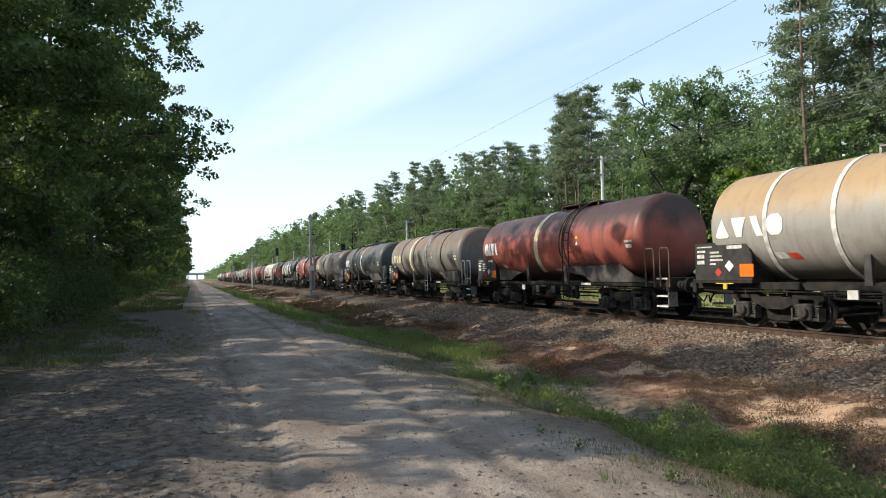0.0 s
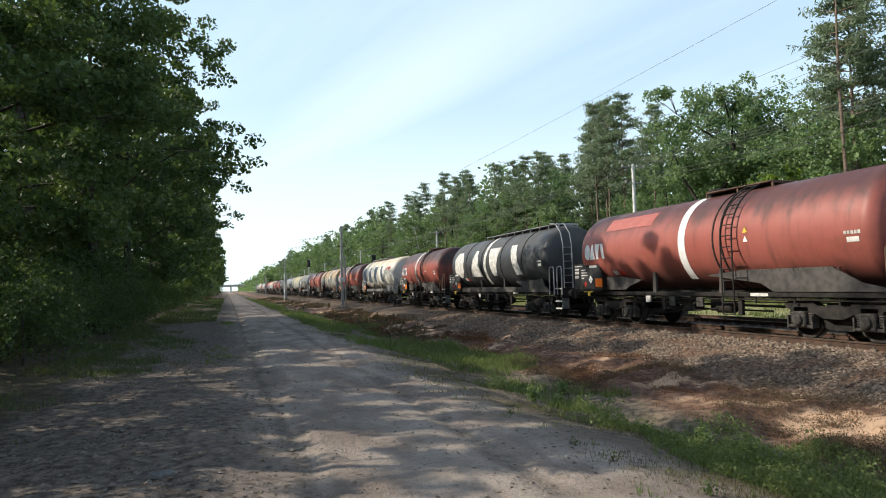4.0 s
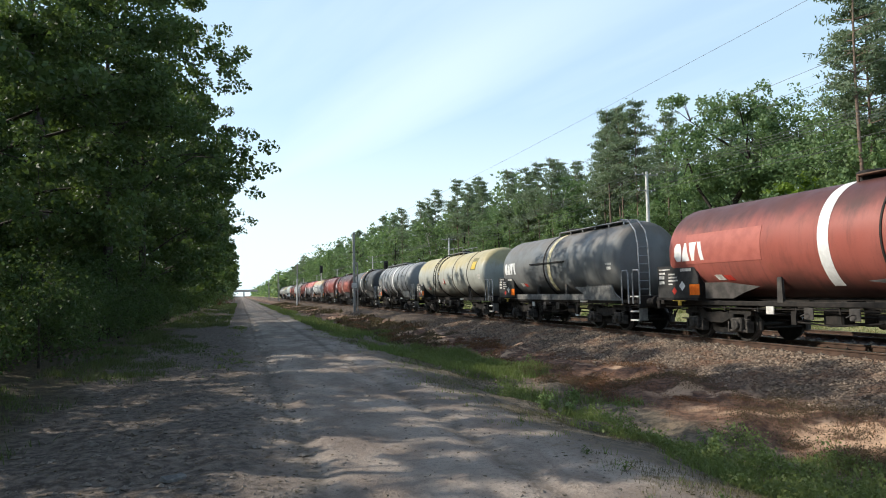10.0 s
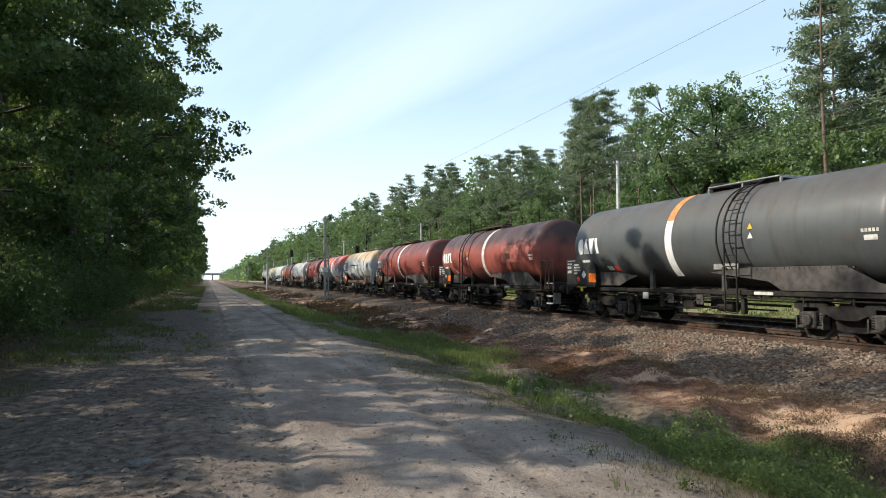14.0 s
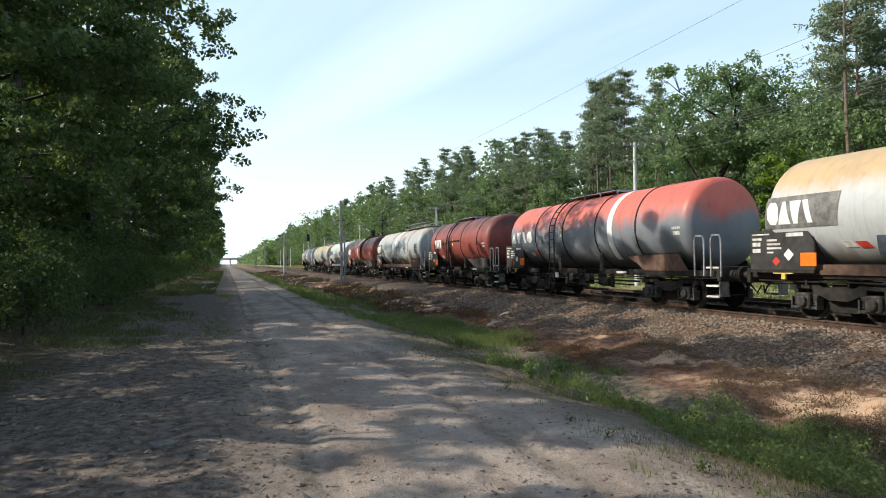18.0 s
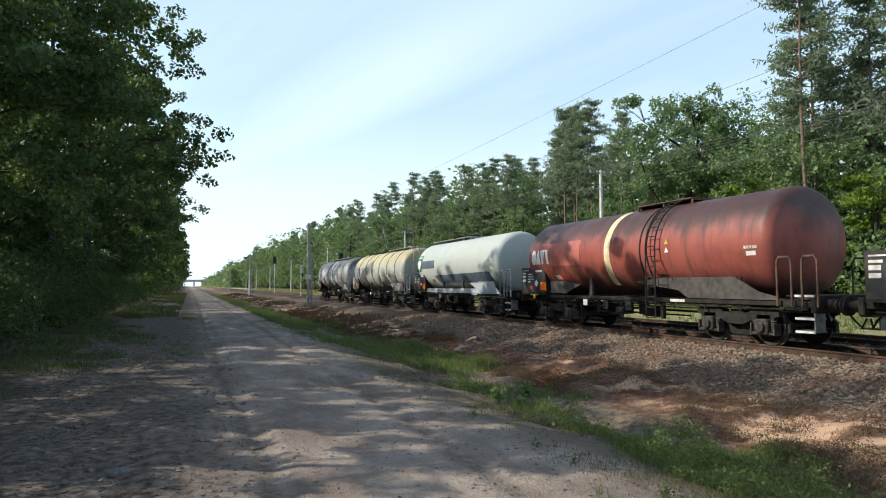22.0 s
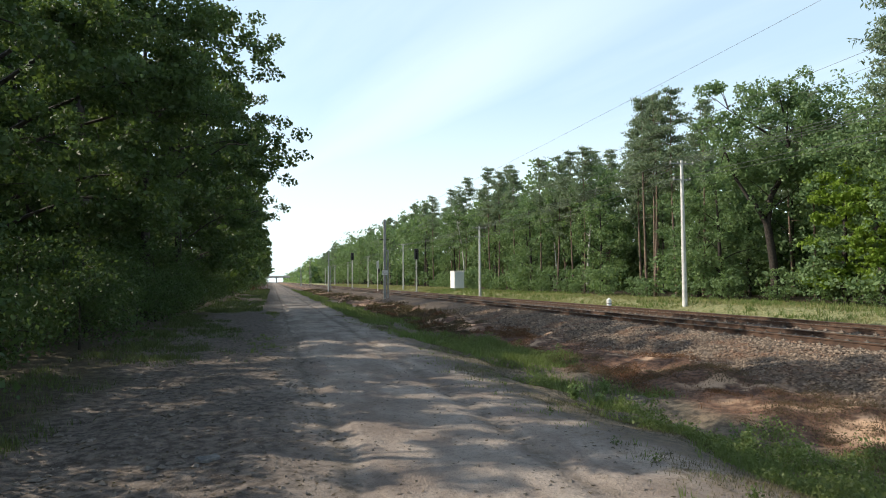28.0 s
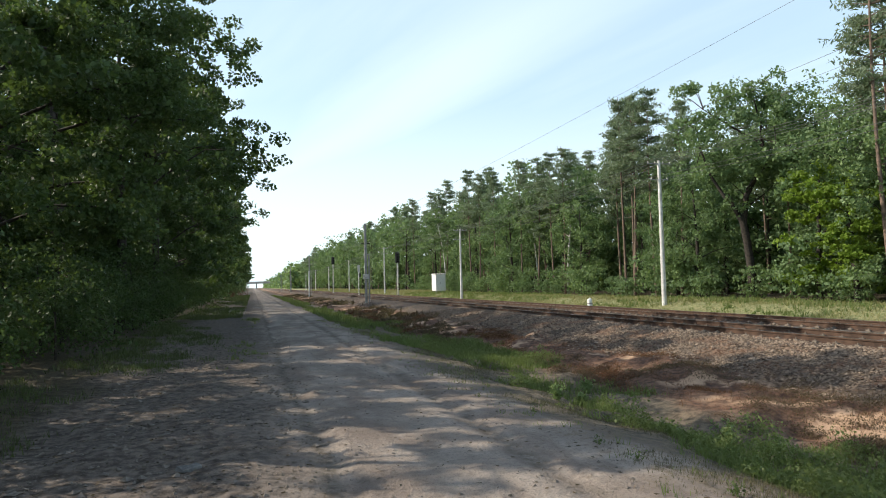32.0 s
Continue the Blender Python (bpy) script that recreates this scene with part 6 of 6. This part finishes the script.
tufts("dead_weeds", "brown scrub far along the cutting", "bramble", 2400, (7.4, 11.0), (35, 170), (0.10, 0.30), 90, 1.2, blades=7, spread=0.2, keep=patchy(0.0, 18, 0.5))
tufts("bank_grass", "rough dry grass on the bank beyond the railway", "dry_grass", 6500, (20.6, 27.5), (16, 95), (0.04, 0.20), 87, 1.25, blades=6, wide=0.010, spread=0.16, keep=lambda x, y, r: grain(x * 0.5, y * 0.3, 71) + r.normal(0, 0.3, len(x)) > -0.35)
tufts("bank_grass", "green weeds on the bank beyond the railway", "grass", 5200, (21.0, 28.0), (16, 95), (0.06, 0.32), 88, 1.25, blades=7, wide=0.012, keep=lambda x, y, r: grain(x * 0.45, y * 0.25, 72) + r.normal(0, 0.25, len(x)) > -0.05)
tufts("bank_grass", "dry grass far along the bank", "dry_grass", 2200, (20.6, 27.5), (90, 260), (0.2, 0.5), 89, 1.2, blades=5)


def leafy_weeds():
    r = np.random.default_rng(91)
    cs = []
    for _ in range(620):
        x, y = r.uniform(4.8, 8.2), 4.5 + 24 * r.random() ** 1.4
        if soft_noise(np.array([x * 0.8]), np.array([y * 0.5]), 12)[0] + 0.7 * grain(x * 0.9, y * 0.6, 81) + r.normal(0, 0.12) < 0.42:
            continue
        h = r.uniform(0.06, 0.24) + 0.28 * r.random() ** 4
        m = int(60 + 260 * h)
        t = r.random(m)
        cs.append(np.stack([x + r.normal(0, 0.10, m), y + r.normal(0, 0.10, m), float(gz(x, y)) + t * h], -1))
    c = np.concatenate(cs)
    u, v = leaf_quads(r, c, 0.040)
    tagged(new("ditch_weeds", quads("ditch_weeds", c, u, v, M["grass"])), "leafy green weeds in the ditch", "weeds", kind="stuff")
    # fallen leaves, twigs and bits on the soil under the trees
    n = 9000
    x, y = r.uniform(-3.2, 4.6, n), 4 + 26 * r.random(n) ** 1.6
    ok = r.random(n) < np.where(x < 0.6, 1.0, 0.28)
    x, y = x[ok], y[ok]
    c = np.stack([x, y, gz(x, y) + 0.008], -1)
    u, v = leaf_quads(r, c, 0.05, 0.0)
    u[:, 2] *= 0.3
    v[:, 2] *= 0.3
    tagged(new("leaf_litter", quads("leaf_litter", c, u, v, M["litter"])), "fallen leaves and twigs on the road's edge", "litter", kind="stuff")


tufts("dead_grass", "dry dead grass on the road's edge", "dead_grass", 5200, (3.3, 5.6), (3.8, 36), (0.015, 0.06), 97, 1.5, blades=12, wide=0.004, spread=0.10, keep=lambda x, y, r: grain(x * 1.1, y * 0.6, 61) + r.normal(0, 0.12, len(x)) + 0.5 * np.clip(x - 4.2, -1, 0.6) > 0.15)
leafy_weeds()


def slope_scrub():
    """Low dead scrub in brown clumps on the cutting's face."""
    r = np.random.default_rng(96)
    for name, mat, label, many in (("slope_scrub", "dead_weed", "low dead red-brown scrub on the cutting", 420), ("slope_bramble", "bramble", "dark brown bramble on the cutting", 300)):
        cs = []
        for _ in range(many):
            x, y = r.uniform(7.5, 10.5), 5.5 + 50 * r.random() ** 1.4
            if grain(x * 0.7, y * 0.35, 52 if mat == "bramble" else 53) < 0.0:
                continue
            rad, h = r.uniform(0.12, 0.42) * (1 + y / 90), r.uniform(0.05, 0.20)
            m = int(1100 * rad)
            d = unit(r, m) * r.random((m, 1)) ** 0.5 * np.array((rad, rad * 1.5, h))
            px, py = x + d[:, 0], y + d[:, 1]
            cs.append(np.stack([px, py, gz(px, py) + np.abs(d[:, 2])], -1))
        c = np.concatenate(cs)
        u, v = leaf_quads(r, c, 0.024)
        far = (1 + np.clip(c[:, 1:2] - 12, 0, 40) / 14)
        u, v = u * far, v * far
        tagged(new(name, quads(name, c, u, v, M[mat])), label, "weeds", kind="stuff")


slope_scrub()


def weed(x, y, high, leaves, size, mat, label, seed):
    """A single leafy plant: upright stems with small leaves up their length."""
    r = np.random.default_rng(seed)
    w_ = thing("weed_plant", (x, y, float(gz(x, y))), label, "plant", "single weeds")
    cs = []
    for k in range(7):
        tip = np.array((*r.normal(0, 0.26, 2) * high, high * r.uniform(0.6, 1.0)))
        mid = tip * (0.35, 0.35, 0.55)
        part("stem", Shape().tube([(0, 0, -0.02), tuple(mid), tuple(tip)], [0.006, 0.005, 0.002], 5), M["grass"], w_)
        f = r.uniform(0.15, 1.0, (leaves, 1))
        cs.append(np.where(f < 0.55, mid * f / 0.55, mid + (tip - mid) * (f - 0.55) / 0.45) + r.normal(0, 0.035, (leaves, 3)))
    c = np.concatenate(cs)
    u, v = leaf_quads(r, c, size, 0.5)
    part("leaves", quads("leaves", c, u, v, M[mat]), None, w_)


for k, (x, y, high, leaves, size, mat, label) in enumerate((
        (6.80, 8.35, 0.42, 46, 0.060, "weed_leaf", "tall pale green weed in the ditch"),
        (5.15, 10.7, 0.30, 34, 0.055, "weed_leaf", "leafy green weed on the ditch's edge"),
        (7.0, 7.6, 0.20, 40, 0.05, "weed_leaf", "leafy green weed in the ditch"),
        (6.1, 11.6, 0.30, 40, 0.06, "weed_leaf", "leafy green weed in the ditch"),
        (6.9, 12.8, 0.34, 42, 0.06, "weed_leaf", "leafy green weed in the ditch"),
        (3.81, 4.60, 0.12, 16, 0.024, "dark_grass", "small dark weed on the road's edge"),
        (3.61, 6.48, 0.06, 12, 0.020, "dark_grass", "low dark weed on the road's edge"),
        (3.63, 5.78, 0.07, 14, 0.020, "grass", "low green weed on the road's edge"),
        (3.75, 8.54, 0.06, 12, 0.020, "dark_grass", "low dark weed on the road's edge"))):
    weed(x, y, high, leaves, size, mat, label, 200 + k)


def scatter_stones(name, label, mat, n, xs, ys, size, seed, bias=1.5, keep=None, flat=0.7):
    """Loose broken stones: crooked eight-sided lumps."""
    r = np.random.default_rng(seed)
    x, y = r.uniform(*xs, n), ys[0] + (ys[1] - ys[0]) * r.random(n) ** bias
    if keep is not None:
        ok = keep(x, y, r)
        x, y = x[ok], y[ok]
        n = len(x)
    s = r.uniform(*size, n) * (1 + y / 60)
    z = gz(x, y) + s * 0.15
    base = np.array([(1, 0, 0), (-1, 0, 0), (0, 1, 0), (0, -1, 0), (0, 0, 1), (0, 0, -1)], float)
    a = r.uniform(0, 6.28, n)
    pts = base[None] * r.uniform(0.6, 1.25, (n, 6, 1)) + r.normal(0, 0.22, (n, 6, 3))
    pts[:, :, 2] *= flat
    ca, sa = np.cos(a)[:, None], np.sin(a)[:, None]
    px, py = pts[:, :, 0] * ca - pts[:, :, 1] * sa, pts[:, :, 0] * sa + pts[:, :, 1] * ca
    co = np.stack([px * s[:, None] + x[:, None], py * s[:, None] + y[:, None], pts[:, :, 2] * s[:, None] + z[:, None]], -1)
    tri = np.array([(0, 2, 4), (2, 1, 4), (1, 3, 4), (3, 0, 4), (2, 0, 5), (1, 2, 5), (3, 1, 5), (0, 3, 5)])
    f = (np.arange(n)[:, None, None] * 6 + tri[None]).reshape(-1, 3)
    me = bpy.data.meshes.new(name)
    me.from_pydata(co.reshape(-1, 3).tolist(), [], f.tolist())
    me.materials.append(M[mat])
    tagged(new(name, me), label, "stones", kind="stuff")


scatter_stones("ballast_gravel", "grey-brown broken ballast stones on the track's shoulder", "ballast", 24000, (9.8, 13.5), (4.5, 42), (0.018, 0.044), 101, 1.7, lambda x, y, r: x + r.normal(0, 0.35, len(x)) > 10.4)
scatter_stones("ballast_gravel", "broken ballast stones between the rails", "ballast", 4000, (13.5, 20.3), (6, 34), (0.03, 0.055), 102, 1.5)
scatter_stones("soil_clods", "crumbs of dry soil on the road", "clod", 4200, (-2.8, 5.0), (3.8, 26), (0.004, 0.026), 103, 1.7, lambda x, y, r: r.random(len(x)) < np.where((x < 0.9) & (x > -2.5), 1.0, 0.22), 0.6)
scatter_stones("soil_lumps", "dark lumps of turned soil beside the road", "clod", 420, (-2.6, 0.9), (4, 16), (0.02, 0.06), 104, 1.5, lambda x, y, r: grain(x * 1.5, y * 1.5, 31) > 0.0, 0.5)


# ---- line-side things ----
INSULATOR = Shape().cyl("z", (0, 0, 0), 0.0, 0.10, 0.03, 8, 0.01).cyl("z", (0, 0, 0), 0.03, 0.06, 0.045, 8).mesh("insulator", M["white_dirty"])


def near_pole(y, high=8.0, sign=True):
    z = float(gz(11.6, y))
    p = thing("line_pole", (11.6, y, z), "grey double-legged line pole on the cutting beside the track", "pole", "poles beside the near track")
    part("post", Shape().box(-0.13, 0.13, -0.10, 0.10, -0.3, high, 0.02), M["concrete"], p)
    part("brace", Shape().box(0.28, 0.42, -0.08, 0.08, -0.3, high * 0.62, 0.02).box(0.0, 0.36, -0.05, 0.05, high * 0.6, high * 0.62), M["concrete"], p, "second concrete leg")
    arm = Shape().box(-0.5, 0.5, -0.04, 0.04, high - 2.15, high - 2.07)
    arm = part("crossarm", arm, M["steel_dark"], p)
    for x in (-0.45, 0.45):
        part("insulator", INSULATOR, None, arm, at=(x, 0, high - 2.07))
    part("insulator", INSULATOR, None, p, at=(0, 0, high))
    if sign:
        part("sign", Shape().box(-0.30, 0.30, -0.135, -0.11, 2.5, 3.0, 0.005), M["white_dirty"], p, "small pale sign board")


for y, sg in ((-3.0, False), (69.4, True), (141.6, False), (214.0, False), (286.0, False)):
    near_pole(y, 8.4, sg)


def wire(name, pts, r, sag, label, steps=10):
    s, line = Shape(), []
    for a, b in zip(pts[:-1], pts[1:]):
        a, b = Vector(a), Vector(b)
        for k in range(1 if line else 0, steps + 1):
            f = k / steps
            q = a.lerp(b, f)
            q.z -= sag * 4 * f * (1 - f)
            line.append(q)
    s.tube(line, r, 4, False)
    tagged(new(name, s.mesh(name, M["wire"], 60)), label, "wire", "overhead wires")


NEAR_Y = (-75.0, -3.0, 69.4, 141.6, 214.0, 286.0)
for dx, dz in ((0.0, 8.1), (-0.45, 6.4), (0.45, 6.4)):
    wire("overhead_wire", [(11.6 + dx, y, dz) for y in NEAR_Y], 0.0045, 0.35, "thin overhead wire along the near poles")

FAR_POLES = [(22.0, -6.0, 0.45, 7.9), (22.0, 31.7, 0.62, 7.75), (20.3, 63.3, -0.05, 7.3), (21.5, 109.6, 0.15, 7.9), (21.5, 152.0, 0.15, 7.4), (21.5, 194.0, 0.15, 7.2), (21.5, 236.0, 0.15, 7.2), (21.5, 280.0, 0.15, 7.2)]
for x, y, z, h in FAR_POLES:
    p = thing("telegraph_pole", (x, y, z), "pale concrete telegraph pole with crossarm and insulators", "pole", "telegraph poles beyond the railway")
    part("post", Shape().lathe([(-0.8, 0.145), (h * 0.98, 0.085), (h, 0.07)], "z", n=12), M["pole"], p)
    for half, at, spots in ((0.75, h - 0.15, (-0.7, -0.25, 0.25, 0.7)), (0.55, h - 1.05, (-0.5, 0.5))):
        arm = part("crossarm", Shape().box(-half, half, -0.03, 0.03, at - 0.06, at), M["steel_grey"], p)
        for dx in spots:
            part("insulator", INSULATOR, None, arm, at=(dx, 0, at))
for dx, dz in ((-0.7, -0.07), (-0.25, -0.07), (0.25, -0.07), (0.7, -0.07), (-0.5, -0.97), (0.5, -0.97)):
    wire("telegraph_wire", [(x + dx, y, z + h + dz) for x, y, z, h in FAR_POLES], 0.010, 0.30, "thin wire between the telegraph poles")


def signal(x, y, high, label, back=False):
    z = float(gz(x, y))
    s = thing("railway_signal", (x, y, z), label, "railway signal", "light signals")
    part("foot", Shape().box(-0.25, 0.25, -0.25, 0.25, -0.2, 0.25, 0.03), M["concrete"], s)
    part("post", Shape().cyl("z", (0, 0, 0), 0.2, high, 0.07, 12), M["white_dirty"], s, "pale tubular post")
    head = part("lamp_head", Shape().box(-0.32, 0.32, -0.08, 0.08, high - 0.2, high + 1.35, 0.04), M["black_board"], s, "black lamp head")
    for k in range(4):
        part("lamp", Shape().cyl("y", (0, 0, high + k * 0.33), -0.30, -0.08, 0.12, 12), M["glass_lamp"], head, "dark hooded lamp")
    part("ladder", Shape().tube([(-0.15, 0.14, 0.2), (-0.15, 0.14, high)], 0.02).tube([(0.15, 0.14, 0.2), (0.15, 0.14, high)], 0.02), M["steel_grey"], s)
    return s


# ---- positions beside the tracks ----
signal(20.4, 94.0, 5.1, "light signal with black head on a pale post, lamps unlit")
signal(16.2, 138.0, 6.3, "tall light signal with black head between the tracks, lamps unlit")
sb = thing("signal_board", (16.4, 105.0, float(gz(16.4, 105.0))), "narrow pale signal board on a post between the tracks", "sign")
part("post", Shape().cyl("z", (0, 0, 0), -0.2, 3.9, 0.07, 10), M["white_dirty"], sb)
part("board", Shape().box(-0.20, 0.20, -0.11, -0.07, 3.7, 4.9, 0.01), M["white_dirty"], sb)
part("lamp_box", Shape().box(0.08, 0.34, -0.1, 0.1, 3.0, 3.6, 0.02), M["black_board"], sb)
km = thing("white_post", (10.4, 128.0, float(gz(10.4, 128))), "slim white post beside the near track", "post")
part("post", Shape().cyl("z", (0, 0, 0), -0.2, 4.9, 0.10, 10), M["white"], km)
part("cap", Shape().cyl("z", (0, 0, 0), 4.9, 5.0, 0.12, 10), M["white_dirty"], km)
bracket = thing("wire_bracket", (11.6, 141.6, float(gz(11.6, 141.6)) + 8.4), "thin bent bracket on top of the line pole", "bracket")
part("arm", Shape().tube([(0, 0, 0.0), (0.5, 0, 0.55), (1.0, 0, 1.2), (1.3, 0, 1.3)], 0.035), M["steel_grey"], bracket)

# equipment cabinet on the bank
cx, cy = 24.2, 85.5
cz = float(gz(cx, cy))
cab = thing("equipment_cabinet", (cx, cy, cz), "white metal equipment cabinet with a ridged roof on short legs", "cabinet")
part("body", Shape().box(-0.68, 0.68, -1.05, 1.05, 0.28, 2.45, 0.02), M["white"], cab)
part("roof", Shape().box(-0.75, 0.75, -1.12, 1.12, 2.45, 2.53, 0.02), M["white_dirty"], cab)
for k in range(5):
    part("ridge", Shape().box(-0.70 + k * 0.30, -0.52 + k * 0.30, -1.1, 1.1, 2.53, 2.62, 0.02), M["white_dirty"], cab)
for sx in (-0.55, 0.55):
    for sy in (-0.9, 0.9):
        part("leg", Shape().box(sx - 0.07, sx + 0.07, sy - 0.07, sy + 0.07, -0.15, 0.30), M["steel_grey"], cab)
part("door", Shape().box(-0.64, -0.01, -1.065, -1.05, 0.36, 2.38, 0.004), M["white"], cab)
part("door", Shape().box(0.01, 0.64, -1.065, -1.05, 0.36, 2.38, 0.004), M["white"], cab)
part("handle", Shape().box(-0.08, -0.04, -1.09, -1.06, 1.25, 1.45), M["steel_grey"], cab)

# white marker stone beyond the second track
mk = thing("marker_post", (20.5, 37.4, float(gz(20.5, 37.4)) - 0.05), "short white marker post in the grass beyond the track", "post")
part("post", Shape().lathe([(0, 0.16), (0.62, 0.15), (0.66, 0.11), (0.72, 0.0)], "z", n=12), M["white"], mk)
part("collar", Shape().cyl("z", (0, 0, 0), 0.36, 0.40, 0.165, 12), M["grey_board"], mk)

# flat stone on the road
st = Shape()
flat_ring = [(0.13, 0.02), (0.10, 0.09), (0.01, 0.11), (-0.08, 0.07), (-0.14, 0.05), (-0.11, -0.05), (-0.02, -0.08), (0.08, -0.07)]
n_ring = len(flat_ring)
st.add([(x, y, 0.0) for x, y in flat_ring] + [(x * 0.9, y * 0.9, 0.03 + 0.015 * math.sin(i * 2.1)) for i, (x, y) in enumerate(flat_ring)] + [(0.01, 0.01, 0.05)],
       [tuple(range(n_ring))] + [(i, (i + 1) % n_ring, n_ring + (i + 1) % n_ring, n_ring + i) for i in range(n_ring)] + [(n_ring + i, n_ring + (i + 1) % n_ring, 2 * n_ring) for i in range(n_ring)])
stone = tagged(new("flat_stone", st.mesh("flat_stone", M["stone"], 0)), "flat grey stone lying on the sandy road", "stone")
stone.location, stone.rotation_euler = (-0.60, 7.0, float(gz(-0.6, 7.0)) - 0.005), (0.03, 0.06, 0.5)

# road bridge far down the line
br = thing("road_bridge", (0, 900, 0), "pale concrete road bridge over the line far away", "bridge")
part("deck", Shape().box(-70, 60, -5, 5, 6.6, 8.4, 0.2), M["concrete"], br)
part("parapet", Shape().box(-70, 60, -5.2, -5.0, 8.4, 9.4), M["white_dirty"], br)
for x in (-16, 5.0, 34):
    part("pier", Shape().box(x - 0.8, x + 0.8, -4, 4, -1, 6.6, 0.1), M["concrete"], br)

# heap of cut branches at the wood's edge
hp = Shape()
r5 = np.random.default_rng(7)
for _ in range(60):
    a, b = r5.normal(0, 0.8, 3) * (1, 1, 0.2), r5.normal(0, 0.5, 3)
    hp.tube([(a[0], a[1], 0.2 + abs(a[2])), (a[0] + b[0], a[1] + b[1], 0.5 + abs(a[2]) + abs(b[2]) * 0.8)], [0.03, 0.01], 4, False)
heap = tagged(new("branch_heap", hp.mesh("branch_heap", M["dead_weed"], 60)), "heap of dry red-brown branches at the wood's edge", "branches", kind="stuff")
heap.location, heap.scale = (-3.2, 110.0, float(gz(-3.2, 110))), (1.5, 1.5, 1.5)


# ---- what moves: the train slows down as it passes ----
def run(t):
    return 17.197 * t - 0.1250 * t * t


def motions():
    for wagon, s0 in TRAIN:
        walk(wagon, [(t, pose(TRACK_X, s0 - run(t), RAIL_TOP)) for t in range(0, 33, 2)])
    # all wheels turn alike: one set of turning keys serves them
    first = WHEELS[0]
    walk(first, [(k / FPS, pose(0, 0, 0, math.degrees(run(k / FPS) / 0.46) % 360.0)) for k in range(0, 32 * FPS + 1)])
    for ws in WHEELS[1:]:
        ws.rotation_mode = "QUATERNION"
        keys = ws.animation_data_create()
        keys.action = first.animation_data.action
        keys.action_slot = first.animation_data.action_slot


motions()
